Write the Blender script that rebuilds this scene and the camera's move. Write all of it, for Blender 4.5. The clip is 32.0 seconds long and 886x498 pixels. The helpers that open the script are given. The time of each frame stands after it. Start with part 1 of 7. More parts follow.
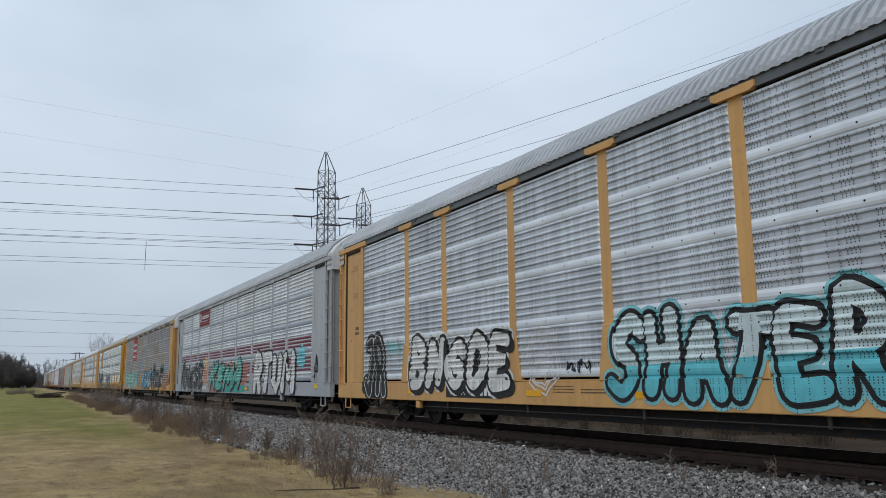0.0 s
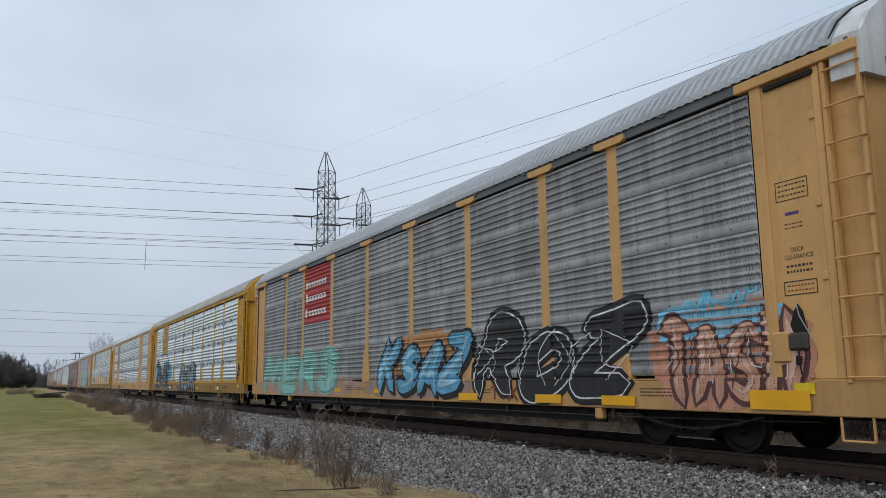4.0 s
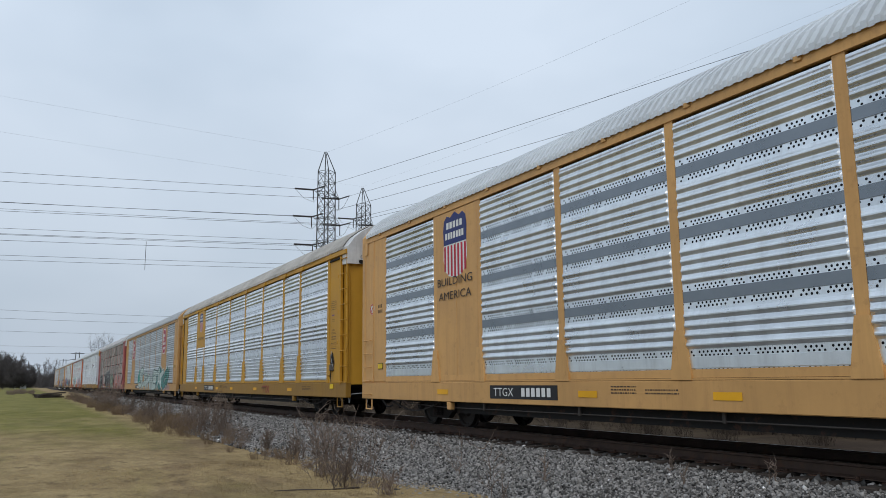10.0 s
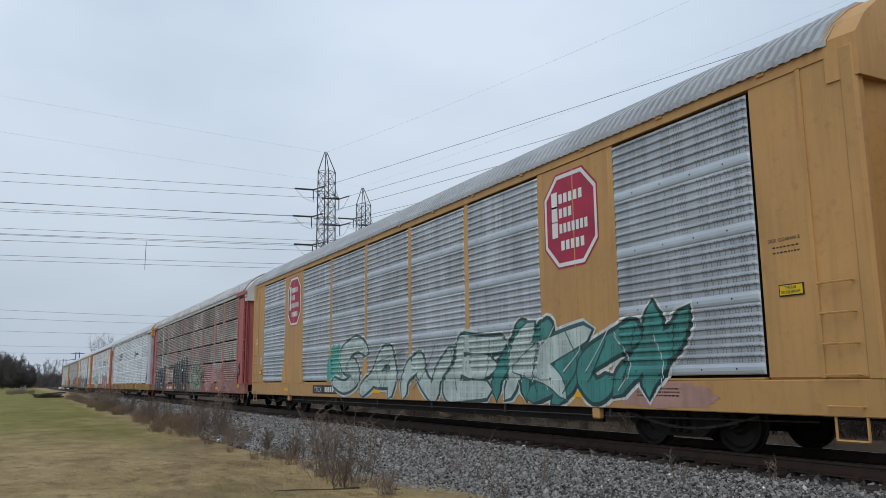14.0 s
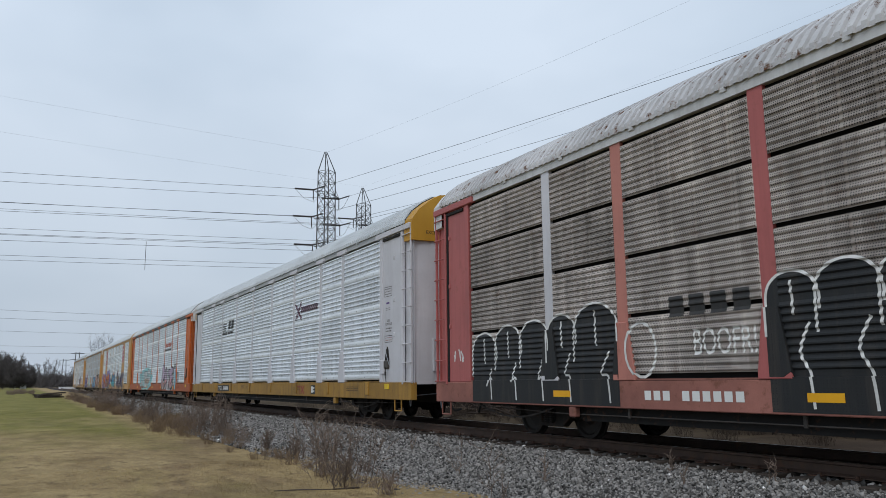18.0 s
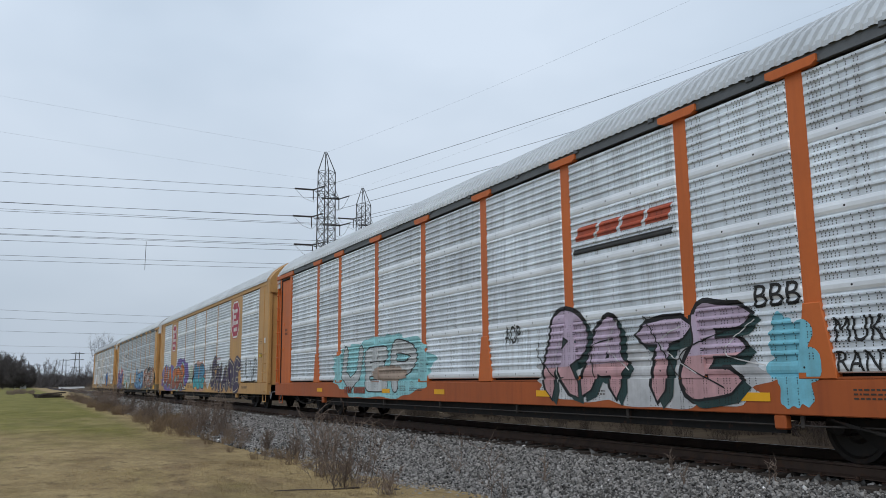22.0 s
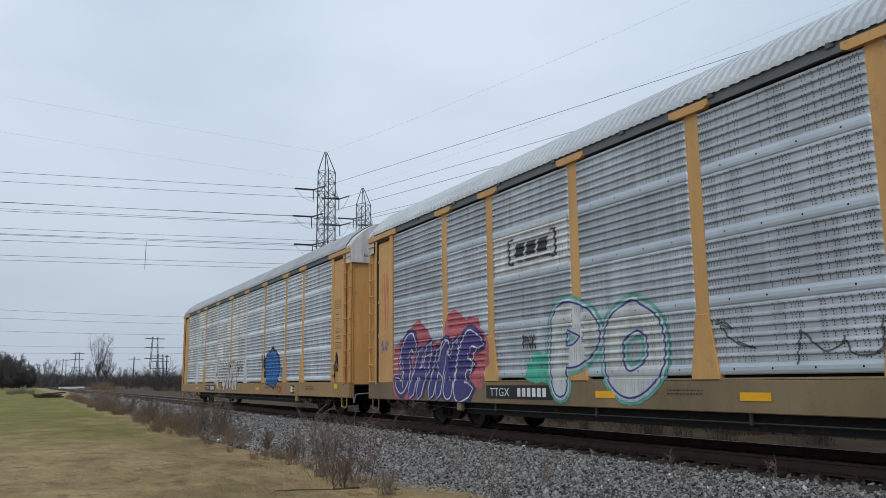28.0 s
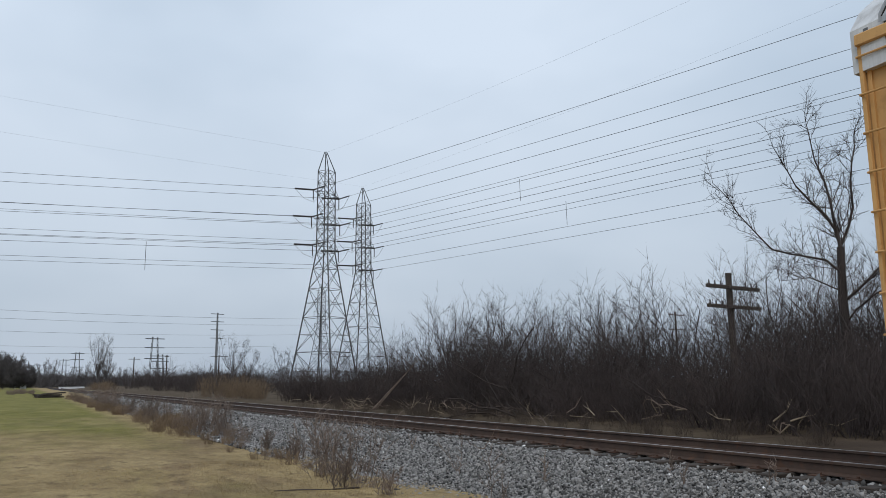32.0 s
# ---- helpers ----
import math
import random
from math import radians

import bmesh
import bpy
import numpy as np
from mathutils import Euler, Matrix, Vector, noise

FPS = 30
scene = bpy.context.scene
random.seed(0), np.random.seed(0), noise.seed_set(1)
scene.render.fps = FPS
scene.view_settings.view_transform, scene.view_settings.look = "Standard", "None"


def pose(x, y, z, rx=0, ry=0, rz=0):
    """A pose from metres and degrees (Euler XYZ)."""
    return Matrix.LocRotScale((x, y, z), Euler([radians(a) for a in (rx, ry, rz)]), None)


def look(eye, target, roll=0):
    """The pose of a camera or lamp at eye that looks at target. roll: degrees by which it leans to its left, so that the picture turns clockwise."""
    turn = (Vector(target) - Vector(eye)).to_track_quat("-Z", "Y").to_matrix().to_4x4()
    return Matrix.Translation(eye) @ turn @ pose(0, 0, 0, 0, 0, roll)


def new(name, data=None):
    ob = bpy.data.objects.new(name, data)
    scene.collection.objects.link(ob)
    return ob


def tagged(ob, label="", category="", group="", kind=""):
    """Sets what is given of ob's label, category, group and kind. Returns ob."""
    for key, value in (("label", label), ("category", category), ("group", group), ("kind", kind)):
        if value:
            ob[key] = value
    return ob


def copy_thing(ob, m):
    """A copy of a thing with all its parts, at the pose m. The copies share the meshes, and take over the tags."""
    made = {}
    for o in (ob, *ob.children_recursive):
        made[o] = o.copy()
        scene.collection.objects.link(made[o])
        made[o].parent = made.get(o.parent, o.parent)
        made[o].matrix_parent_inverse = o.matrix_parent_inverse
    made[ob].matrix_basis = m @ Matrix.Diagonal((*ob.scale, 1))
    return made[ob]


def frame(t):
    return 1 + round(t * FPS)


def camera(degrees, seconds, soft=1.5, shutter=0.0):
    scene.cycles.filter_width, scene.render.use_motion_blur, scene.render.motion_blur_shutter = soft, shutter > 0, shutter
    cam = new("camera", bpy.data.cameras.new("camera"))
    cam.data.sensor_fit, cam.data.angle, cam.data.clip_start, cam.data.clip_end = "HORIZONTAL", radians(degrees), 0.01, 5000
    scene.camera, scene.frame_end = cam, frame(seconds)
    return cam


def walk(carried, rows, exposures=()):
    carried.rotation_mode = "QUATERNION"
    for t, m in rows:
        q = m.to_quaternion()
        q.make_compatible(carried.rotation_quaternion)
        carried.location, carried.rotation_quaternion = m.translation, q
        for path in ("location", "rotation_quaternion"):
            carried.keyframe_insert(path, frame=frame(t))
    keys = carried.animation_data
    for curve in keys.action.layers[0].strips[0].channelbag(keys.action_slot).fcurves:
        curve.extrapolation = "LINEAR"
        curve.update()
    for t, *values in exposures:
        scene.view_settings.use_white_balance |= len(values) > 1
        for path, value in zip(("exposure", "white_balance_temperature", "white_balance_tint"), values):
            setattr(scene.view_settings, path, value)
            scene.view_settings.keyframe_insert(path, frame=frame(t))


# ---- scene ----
cam = camera(58.5, 32.0, soft=0.5)
EYE = pose(-9.962, 0.0, 1.068, 99.43, 0.63, -27.78)
walk(cam, [(0.0, EYE), (32.0, EYE)])

# ---- overcast daylight ----
world = bpy.data.worlds.new("overcast_sky")
scene.world = world
world.use_nodes = True
wn, wl = world.node_tree.nodes, world.node_tree.links
wbg = wn["Background"]
sky = wn.new("ShaderNodeTexSky")
sky.sky_type = "NISHITA"
sky.sun_disc = False
sky.sun_elevation, sky.sun_rotation = radians(42), radians(200)
sky.air_density, sky.dust_density = 1.6, 4.0
sky_scale = wn.new("ShaderNodeVectorMath")
sky_scale.operation = "SCALE"
sky_scale.inputs["Scale"].default_value = 0.10
wl.new(sky.outputs[0], sky_scale.inputs[0])
cloud_co = wn.new("ShaderNodeTexCoord")
cloud_map = wn.new("ShaderNodeMapping")
cloud_map.inputs["Scale"].default_value = (1.0, 1.0, 2.2)
wl.new(cloud_co.outputs["Generated"], cloud_map.inputs[0])
cloud_noise = wn.new("ShaderNodeTexNoise")
cloud_noise.inputs["Scale"].default_value = 1.6
cloud_noise.inputs["Detail"].default_value = 4.0
wl.new(cloud_map.outputs[0], cloud_noise.inputs["Vector"])
cloud_ramp = wn.new("ShaderNodeValToRGB")
cloud_ramp.color_ramp.elements[0].position, cloud_ramp.color_ramp.elements[1].position = 0.36, 0.66
cloud_ramp.color_ramp.elements[0].color = (0.515, 0.622, 0.755, 1)
cloud_ramp.color_ramp.elements[1].color = (0.695, 0.795, 0.925, 1)
wl.new(cloud_noise.outputs["Fac"], cloud_ramp.inputs[0])
cloud_mix = wn.new("ShaderNodeMixRGB")
cloud_mix.inputs["Fac"].default_value = 0.93
wl.new(sky_scale.outputs[0], cloud_mix.inputs[1])
wl.new(cloud_ramp.outputs[0], cloud_mix.inputs[2])
sky_sep = wn.new("ShaderNodeSeparateXYZ")
wl.new(cloud_co.outputs["Generated"], sky_sep.inputs[0])
sky_low = wn.new("ShaderNodeMapRange")
for sock, v in (("From Min", -0.02), ("From Max", 0.4), ("To Min", 0.76), ("To Max", 1.02)):
    sky_low.inputs[sock].default_value = v
wl.new(sky_sep.outputs["Z"], sky_low.inputs["Value"])
sky_grade = wn.new("ShaderNodeVectorMath")
sky_grade.operation = "SCALE"
wl.new(cloud_mix.outputs[0], sky_grade.inputs[0])
wl.new(sky_low.outputs[0], sky_grade.inputs["Scale"])
wl.new(sky_grade.outputs[0], wbg.inputs["Color"])
wbg.inputs["Strength"].default_value = 1.0

sun = new("sun", bpy.data.lights.new("sun", "SUN"))
sun.data.energy, sun.data.angle, sun.data.color = 1.0, radians(35), (1.0, 0.96, 0.9)
sun.matrix_world = look((-30, -20, 50), (0, 10, 0))
scene.view_settings.exposure = 0.0


# ---- materials ----
def nodes_of(name):
    m = bpy.data.materials.new(name)
    m.use_nodes = True
    t = m.node_tree
    return m, t.nodes, t.links, t.nodes["Principled BSDF"]


def mix_rgb(n, l, fac, a, b, mode="MIX"):
    x = n.new("ShaderNodeMixRGB")
    x.blend_type = mode
    for sock, v in zip(x.inputs, (fac, a, b)):
        if isinstance(v, (int, float)):
            sock.default_value = v
        elif isinstance(v, tuple):
            sock.default_value = (*v[:3], 1)
        else:
            l.new(v, sock)
    return x.outputs[0]


def arith(n, l, op, a, b=None, c=None):
    x = n.new("ShaderNodeMath")
    x.operation = op
    for sock, v in zip(x.inputs, (a, b, c)):
        if v is None:
            continue
        if isinstance(v, (int, float)):
            sock.default_value = v
        else:
            l.new(v, sock)
    return x.outputs[0]


def noise_tex(n, l, vec, scale, detail=4.0, rough=0.55, stretch=None):
    if stretch:
        mp = n.new("ShaderNodeMapping")
        mp.inputs["Scale"].default_value = stretch
        l.new(vec, mp.inputs[0])
        vec = mp.outputs[0]
    x = n.new("ShaderNodeTexNoise")
    x.inputs["Scale"].default_value, x.inputs["Detail"].default_value, x.inputs["Roughness"].default_value = scale, detail, rough
    l.new(vec, x.inputs["Vector"])
    return x.outputs["Fac"]


def ramp(n, l, fac, p0, p1):
    x = n.new("ShaderNodeMapRange")
    x.inputs["From Min"].default_value, x.inputs["From Max"].default_value = p0, p1
    l.new(fac, x.inputs["Value"])
    return x.outputs[0]


def surf(name, col, rough=0.6, metal=0.0, var=0.3, scale=1.5, streak=0.0, stain=(0.12, 0.09, 0.07), rust=0.0, rand=0.15,
         bump=0.15, holes=None, band=None, fine=40.0, spec=0.35, flats=None, fold=None):
    """Weathered surface: broad patches, fine grain, runs down the wall, rust spots, punched holes."""
    m, n, l, b = nodes_of(name)
    co = n.new("ShaderNodeTexCoord").outputs["Object"]
    info = n.new("ShaderNodeObjectInfo").outputs["Random"]
    off = n.new("ShaderNodeVectorMath")
    off.operation = "SCALE"
    off.inputs[0].default_value = (37.0, 53.0, 29.0)
    l.new(info, off.inputs["Scale"])
    sh = n.new("ShaderNodeVectorMath")
    l.new(co, sh.inputs[0])
    l.new(off.outputs[0], sh.inputs[1])
    vec = sh.outputs[0]
    big = noise_tex(n, l, vec, scale, 5.0, 0.6)
    small = noise_tex(n, l, vec, fine, 3.0, 0.6)
    c = mix_rgb(n, l, ramp(n, l, big, 0.3, 0.7), tuple(v * (1 - var) for v in col), tuple(min(0.95, v * (1 + var * 0.6)) for v in col))
    c = mix_rgb(n, l, arith(n, l, "MULTIPLY", ramp(n, l, small, 0.35, 0.75), var * 0.5), c, tuple(v * 0.6 for v in col))
    if rand:
        br = arith(n, l, "MULTIPLY_ADD", info, 2 * rand, 1 - rand)
        cb = n.new("ShaderNodeCombineXYZ")
        for s in cb.inputs:
            l.new(br, s)
        c = mix_rgb(n, l, 1.0, c, cb.outputs[0], "MULTIPLY")
    if streak:
        run = noise_tex(n, l, vec, 1.0, 4.0, 0.65, (5.0, 5.0, 0.35))
        c = mix_rgb(n, l, arith(n, l, "MULTIPLY", ramp(n, l, run, 0.48, 0.72), streak), c, stain)
    if rust:
        sp = noise_tex(n, l, vec, 5.0, 6.0, 0.7)
        c = mix_rgb(n, l, arith(n, l, "MULTIPLY", ramp(n, l, sp, 0.56, 0.66), rust), c, (0.13, 0.055, 0.025))
    height = small
    if holes:
        py, pz, rad, dens, zones, bolts = holes
        sep = n.new("ShaderNodeSeparateXYZ")
        l.new(co, sep.inputs[0])
        zl = sep.outputs["Z"]
        if fold:
            # height within one sheet, for paint that runs over several
            zl = arith(n, l, "FLOORED_MODULO", arith(n, l, "SUBTRACT", zl, fold[0]), fold[1])
        gz = arith(n, l, "DIVIDE", arith(n, l, "SUBTRACT", zl, zones[0][0]), pz)
        # every other row of holes is set over by half a step
        odd = arith(n, l, "MULTIPLY", arith(n, l, "FLOORED_MODULO", arith(n, l, "FLOOR", gz), 2.0), 0.5 if rad > 0.014 else 0.0)
        gy = arith(n, l, "ADD", arith(n, l, "DIVIDE", sep.outputs["Y"], py), odd)
        fy = arith(n, l, "SUBTRACT", arith(n, l, "FRACT", gy), 0.5)
        fz = arith(n, l, "SUBTRACT", arith(n, l, "FRACT", gz), 0.5)
        fy, fz = arith(n, l, "MULTIPLY", fy, py), arith(n, l, "MULTIPLY", fz, pz)
        rr = arith(n, l, "SQRT", arith(n, l, "ADD", arith(n, l, "MULTIPLY", fy, fy), arith(n, l, "MULTIPLY", fz, fz)))
        dot = arith(n, l, "LESS_THAN", rr, rad)
        col_id = arith(n, l, "FLOOR", gy)
        wnz = n.new("ShaderNodeTexWhiteNoise")
        wnz.noise_dimensions = "1D"
        l.new(col_id, wnz.inputs["W"])
        pick = arith(n, l, "LESS_THAN", wnz.outputs["Value"], dens)
        def between(lo, hi):
            return arith(n, l, "MULTIPLY", arith(n, l, "GREATER_THAN", zl, lo), arith(n, l, "LESS_THAN", zl, hi))
        inz = between(*zones[0])
        for zone in zones[1:]:
            inz = arith(n, l, "MAXIMUM", inz, between(*zone))
        dot = arith(n, l, "MULTIPLY", arith(n, l, "MULTIPLY", dot, pick), inz)
        if flats:
            # punched in the flats between the pressed ribs only
            part_of = arith(n, l, "FRACT", arith(n, l, "DIVIDE", arith(n, l, "SUBTRACT", zl, zones[0][0]), flats[0]))
            dot = arith(n, l, "MULTIPLY", dot, arith(n, l, "LESS_THAN", part_of, flats[1]))
        if bolts:
            by = arith(n, l, "MULTIPLY", arith(n, l, "SUBTRACT", arith(n, l, "FRACT", arith(n, l, "DIVIDE", sep.outputs["Y"], 0.62)), 0.5), 0.62)
            bz = arith(n, l, "SUBTRACT", zl, bolts)
            br2 = arith(n, l, "ADD", arith(n, l, "MULTIPLY", by, by), arith(n, l, "MULTIPLY", bz, bz))
            dot = arith(n, l, "MAXIMUM", dot, arith(n, l, "LESS_THAN", br2, 0.0002))
        if band:
            c = mix_rgb(n, l, between(band[0], band[1]), c, mix_rgb(n, l, ramp(n, l, big, 0.3, 0.7), tuple(v * 0.8 for v in band[2]), band[2]))
        c = mix_rgb(n, l, dot, c, (0.012, 0.012, 0.014))
    l.new(c, b.inputs["Base Color"])
    b.inputs["Metallic"].default_value = metal
    b.inputs["Specular IOR Level"].default_value = spec
    l.new(arith(n, l, "MULTIPLY_ADD", big, 0.3, rough - 0.15), b.inputs["Roughness"])
    if bump:
        bp = n.new("ShaderNodeBump")
        bp.inputs["Strength"].default_value = bump
        bp.inputs["Distance"].default_value = 0.01
        l.new(height, bp.inputs["Height"])
        l.new(bp.outputs[0], b.inputs["Normal"])
    return m


# ---- small mesh tools ----
def part(name, bm, material=None, parent=None, label="", at=None):
    """Links a bmesh or a ready mesh as one object under its parent."""
    if isinstance(bm, bmesh.types.BMesh):
        me = bpy.data.meshes.new(name)
        bm.to_mesh(me)
        bm.free()
    else:
        me = bm
    if material and not me.materials:
        me.materials.append(material)
    ob = new(name, me)
    if parent is not None:
        ob.parent = parent
    if at is not None:
        ob.matrix_basis = at if isinstance(at, Matrix) else Matrix.Translation(at)
    if label:
        tagged(ob, label)
    return ob


def empty(name, label="", category="", group="", kind="", at=None):
    ob = new(name)
    ob.empty_display_size = 0.2
    if at is not None:
        ob.matrix_basis = at
    return tagged(ob, label, category, group, kind)


def box(bm, x0, x1, y0, y1, z0, z1, bevel=0.0):
    vs = [bm.verts.new((x, y, z)) for x in (x0, x1) for y in (y0, y1) for z in (z0, z1)]
    fs = [bm.faces.new([vs[i] for i in q]) for q in ((0, 1, 3, 2), (4, 6, 7, 5), (0, 4, 5, 1), (2, 3, 7, 6), (0, 2, 6, 4), (1, 5, 7, 3))]
    if bevel:
        bmesh.ops.bevel(bm, geom=list({e for f in fs for e in f.edges}), offset=bevel, segments=1, affect="EDGES")
    return bm


def boxm(*a, **k):
    return box(bmesh.new(), *a, **k)


def prism(bm, outline, x0, x1):
    """Outline in (y, z), drawn out from x0 to x1."""
    a = [bm.verts.new((x0, y, z)) for y, z in outline]
    b = [bm.verts.new((x1, y, z)) for y, z in outline]
    bm.faces.new(a)
    bm.faces.new(b[::-1])
    for i in range(len(a)):
        j = (i + 1) % len(a)
        bm.faces.new((a[i], b[i], b[j], a[j]))
    bmesh.ops.recalc_face_normals(bm, faces=bm.faces)
    return bm


def rod(bm, p, q, r0, r1=None, sides=6):
    p, q = Vector(p), Vector(q)
    r1 = r0 if r1 is None else r1
    d = (q - p).normalized()
    u = d.orthogonal().normalized()
    v = d.cross(u)
    a, b = [], []
    for i in range(sides):
        k = 2 * math.pi * i / sides
        o = u * math.cos(k) + v * math.sin(k)
        a.append(bm.verts.new(p + o * r0))
        b.append(bm.verts.new(q + o * r1))
    for i in range(sides):
        j = (i + 1) % sides
        bm.faces.new((a[i], a[j], b[j], b[i]))
    bm.faces.new(a[::-1])
    bm.faces.new(b)
    return bm


def path_rod(bm, pts, r, sides=5):
    for p, q in zip(pts, pts[1:]):
        rod(bm, p, q, r, sides=sides)
    return bm


def drum(bm, x0, x1, cy, cz, r0, r1=None, sides=28):
    return rod(bm, (x0, cy, cz), (x1, cy, cz), r0, r1, sides)


def mesh_from(name, verts, faces, material=None, smooth=False):
    me = bpy.data.meshes.new(name)
    me.from_pydata(verts, [], faces)
    if material:
        me.materials.append(material)
    if smooth:
        me.polygons.foreach_set("use_smooth", [True] * len(me.polygons))
    me.update()
    return me


def raw_mesh(name, verts, quads, material):
    """A mesh from numpy arrays: verts (n, 3) and faces (m, 3 or 4)."""
    me = bpy.data.meshes.new(name)
    k = quads.shape[1]
    me.vertices.add(len(verts))
    me.vertices.foreach_set("co", verts.astype(np.float32).ravel())
    me.loops.add(quads.size)
    me.loops.foreach_set("vertex_index", quads.astype(np.int32).ravel())
    me.polygons.add(len(quads))
    me.polygons.foreach_set("loop_start", np.arange(0, quads.size, k, dtype=np.int32))
    me.update(calc_edges=True)
    if material:
        me.materials.append(material)
    return me


# ---- ground and track (rail tops at z = 0, train runs along y) ----
def lawn_colour(n, l, co):
    """Straw, green and bare earth of the winter lawn, by place."""
    broad = noise_tex(n, l, co, 0.16, 5.0, 0.65, (1.0, 0.45, 1.0))
    mid = noise_tex(n, l, co, 0.9, 5.0, 0.65, (1.0, 0.5, 1.0))
    sep = n.new("ShaderNodeSeparateXYZ")
    l.new(co, sep.inputs[0])
    # greener away from the ballast, straw and earth beside it
    green = arith(n, l, "MULTIPLY_ADD", sep.outputs["Y"], 0.021, arith(n, l, "MULTIPLY_ADD", broad, 3.6, -2.0))
    green = arith(n, l, "MULTIPLY", ramp(n, l, green, 0.0, 0.9), ramp(n, l, sep.outputs["X"], -4.9, -6.2))
    straw = mix_rgb(n, l, ramp(n, l, mid, 0.32, 0.7), (0.23, 0.165, 0.085), (0.44, 0.335, 0.175))
    leaf = mix_rgb(n, l, ramp(n, l, mid, 0.3, 0.7), (0.125, 0.13, 0.03), (0.225, 0.205, 0.055))
    c = mix_rgb(n, l, arith(n, l, "MULTIPLY", green, 0.9), straw, leaf)
    bare = ramp(n, l, noise_tex(n, l, co, 0.35, 5.0, 0.7, (1.0, 0.4, 1.0)), 0.5, 0.66)
    nearer = ramp(n, l, sep.outputs["Y"], 42.0, 20.0)
    c = mix_rgb(n, l, arith(n, l, "MULTIPLY", arith(n, l, "MULTIPLY", bare, nearer), 0.8), c, (0.15, 0.098, 0.066))
    clod = ramp(n, l, noise_tex(n, l, co, 2.4, 5.0, 0.7, (1.0, 0.6, 1.0)), 0.52, 0.7)
    return mix_rgb(n, l, arith(n, l, "MULTIPLY", arith(n, l, "MULTIPLY", clod, nearer), 0.85), c, (0.14, 0.096, 0.054)), sep, mid


def ground_material():
    m, n, l, b = nodes_of("winter_lawn")
    co = n.new("ShaderNodeTexCoord").outputs["Object"]
    fine = noise_tex(n, l, co, 14.0, 4.0, 0.7)
    c, sep, mid = lawn_colour(n, l, co)
    c = mix_rgb(n, l, arith(n, l, "MULTIPLY", ramp(n, l, fine, 0.4, 0.75), 0.5), c, (0.10, 0.078, 0.04))
    # brown earth past the track, its colour also darkened for the shade there
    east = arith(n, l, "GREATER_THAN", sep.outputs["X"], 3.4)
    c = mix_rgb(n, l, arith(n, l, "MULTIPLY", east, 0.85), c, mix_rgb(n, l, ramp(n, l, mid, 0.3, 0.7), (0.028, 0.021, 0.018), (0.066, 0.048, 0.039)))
    l.new(c, b.inputs["Base Color"])
    b.inputs["Roughness"].default_value = 0.95
    b.inputs["Specular IOR Level"].default_value = 0.1
    bp = n.new("ShaderNodeBump")
    bp.inputs["Strength"].default_value, bp.inputs["Distance"].default_value = 0.8, 0.03
    l.new(fine, bp.inputs["Height"])
    l.new(bp.outputs[0], b.inputs["Normal"])
    return m


def ground_z(x, y):
    z = -0.62 + 0.05 * noise.noise((x * 0.25, y * 0.2, 0)) + 0.09 * noise.noise((x * 0.05, y * 0.04, 3))
    if x > 3:
        z += 0.22 * min(1, (x - 3) / 3)
    if y > 60:
        z += min(0.35, (y - 60) * 0.006)
    return z


def build_ground():
    xs = sorted(set([-2500, -1200, -500, -200, -100, -60, -40, -30] + [v * 1.0 for v in range(-24, 25)] + [30, 40, 60, 100, 200, 500, 1200, 2500]))
    ys = sorted(set([-2500, -1000, -300, -100, -40, -20, -10] + [v * 1.0 for v in range(-4, 70)] + list(range(70, 200, 6)) + [210, 250, 320, 420, 600, 900, 1500, 2500]))
    verts = [(x, y, ground_z(x, y)) for y in ys for x in xs]
    w = len(xs)
    faces = [(j * w + i, j * w + i + 1, (j + 1) * w + i + 1, (j + 1) * w + i) for j in range(len(ys) - 1) for i in range(w - 1)]
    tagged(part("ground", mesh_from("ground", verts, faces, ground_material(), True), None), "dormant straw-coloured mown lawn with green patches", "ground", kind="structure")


build_ground()

stone_mat = surf("limestone_ballast", (0.10, 0.097, 0.094), 0.9, var=0.35, scale=6.0, rand=0.0, bump=0.4)
sn, sl = stone_mat.node_tree.nodes, stone_mat.node_tree.links
isl = sn.new("ShaderNodeNewGeometry").outputs["Random Per Island"]
shade = sn.new("ShaderNodeValToRGB")
for pos, colr in ((0.0, (0.016, 0.016, 0.016)), (0.5, (0.02, 0.0195, 0.019)), (0.8, (0.05, 0.048, 0.0465)), (1.0, (0.40, 0.385, 0.37))):
    e = shade.color_ramp.elements[0] if pos == 0 else (shade.color_ramp.elements[1] if pos == 1 else shade.color_ramp.elements.new(pos))
    e.position, e.color = pos, (*colr, 1)
sl.new(isl, shade.inputs[0])
old = sn["Principled BSDF"].inputs["Base Color"].links[0].from_socket
sl.new(mix_rgb(sn, sl, 0.92, old, shade.outputs[0]), sn["Principled BSDF"].inputs["Base Color"])

bed_mat = surf("ballast_bed_gravel", (0.05, 0.046, 0.044), 0.95, var=0.5, scale=9.0, rand=0.0, bump=1.0, fine=26.0)
rail_mat = surf("rusty_rail_steel", (0.085, 0.055, 0.042), 0.75, metal=0.2, var=0.35, scale=3.0, rust=0.4, rand=0.0)
head_mat = surf("worn_rail_head", (0.42, 0.40, 0.38), 0.4, metal=0.85, var=0.2, scale=6.0, rand=0.0, bump=0.05)
tie_mat = surf("creosoted_timber", (0.06, 0.048, 0.04), 0.9, var=0.4, scale=5.0, rand=0.3, bump=0.5)
plate_mat = surf("rusted_tie_plate", (0.09, 0.05, 0.035), 0.8, metal=0.2, var=0.3, rand=0.2)


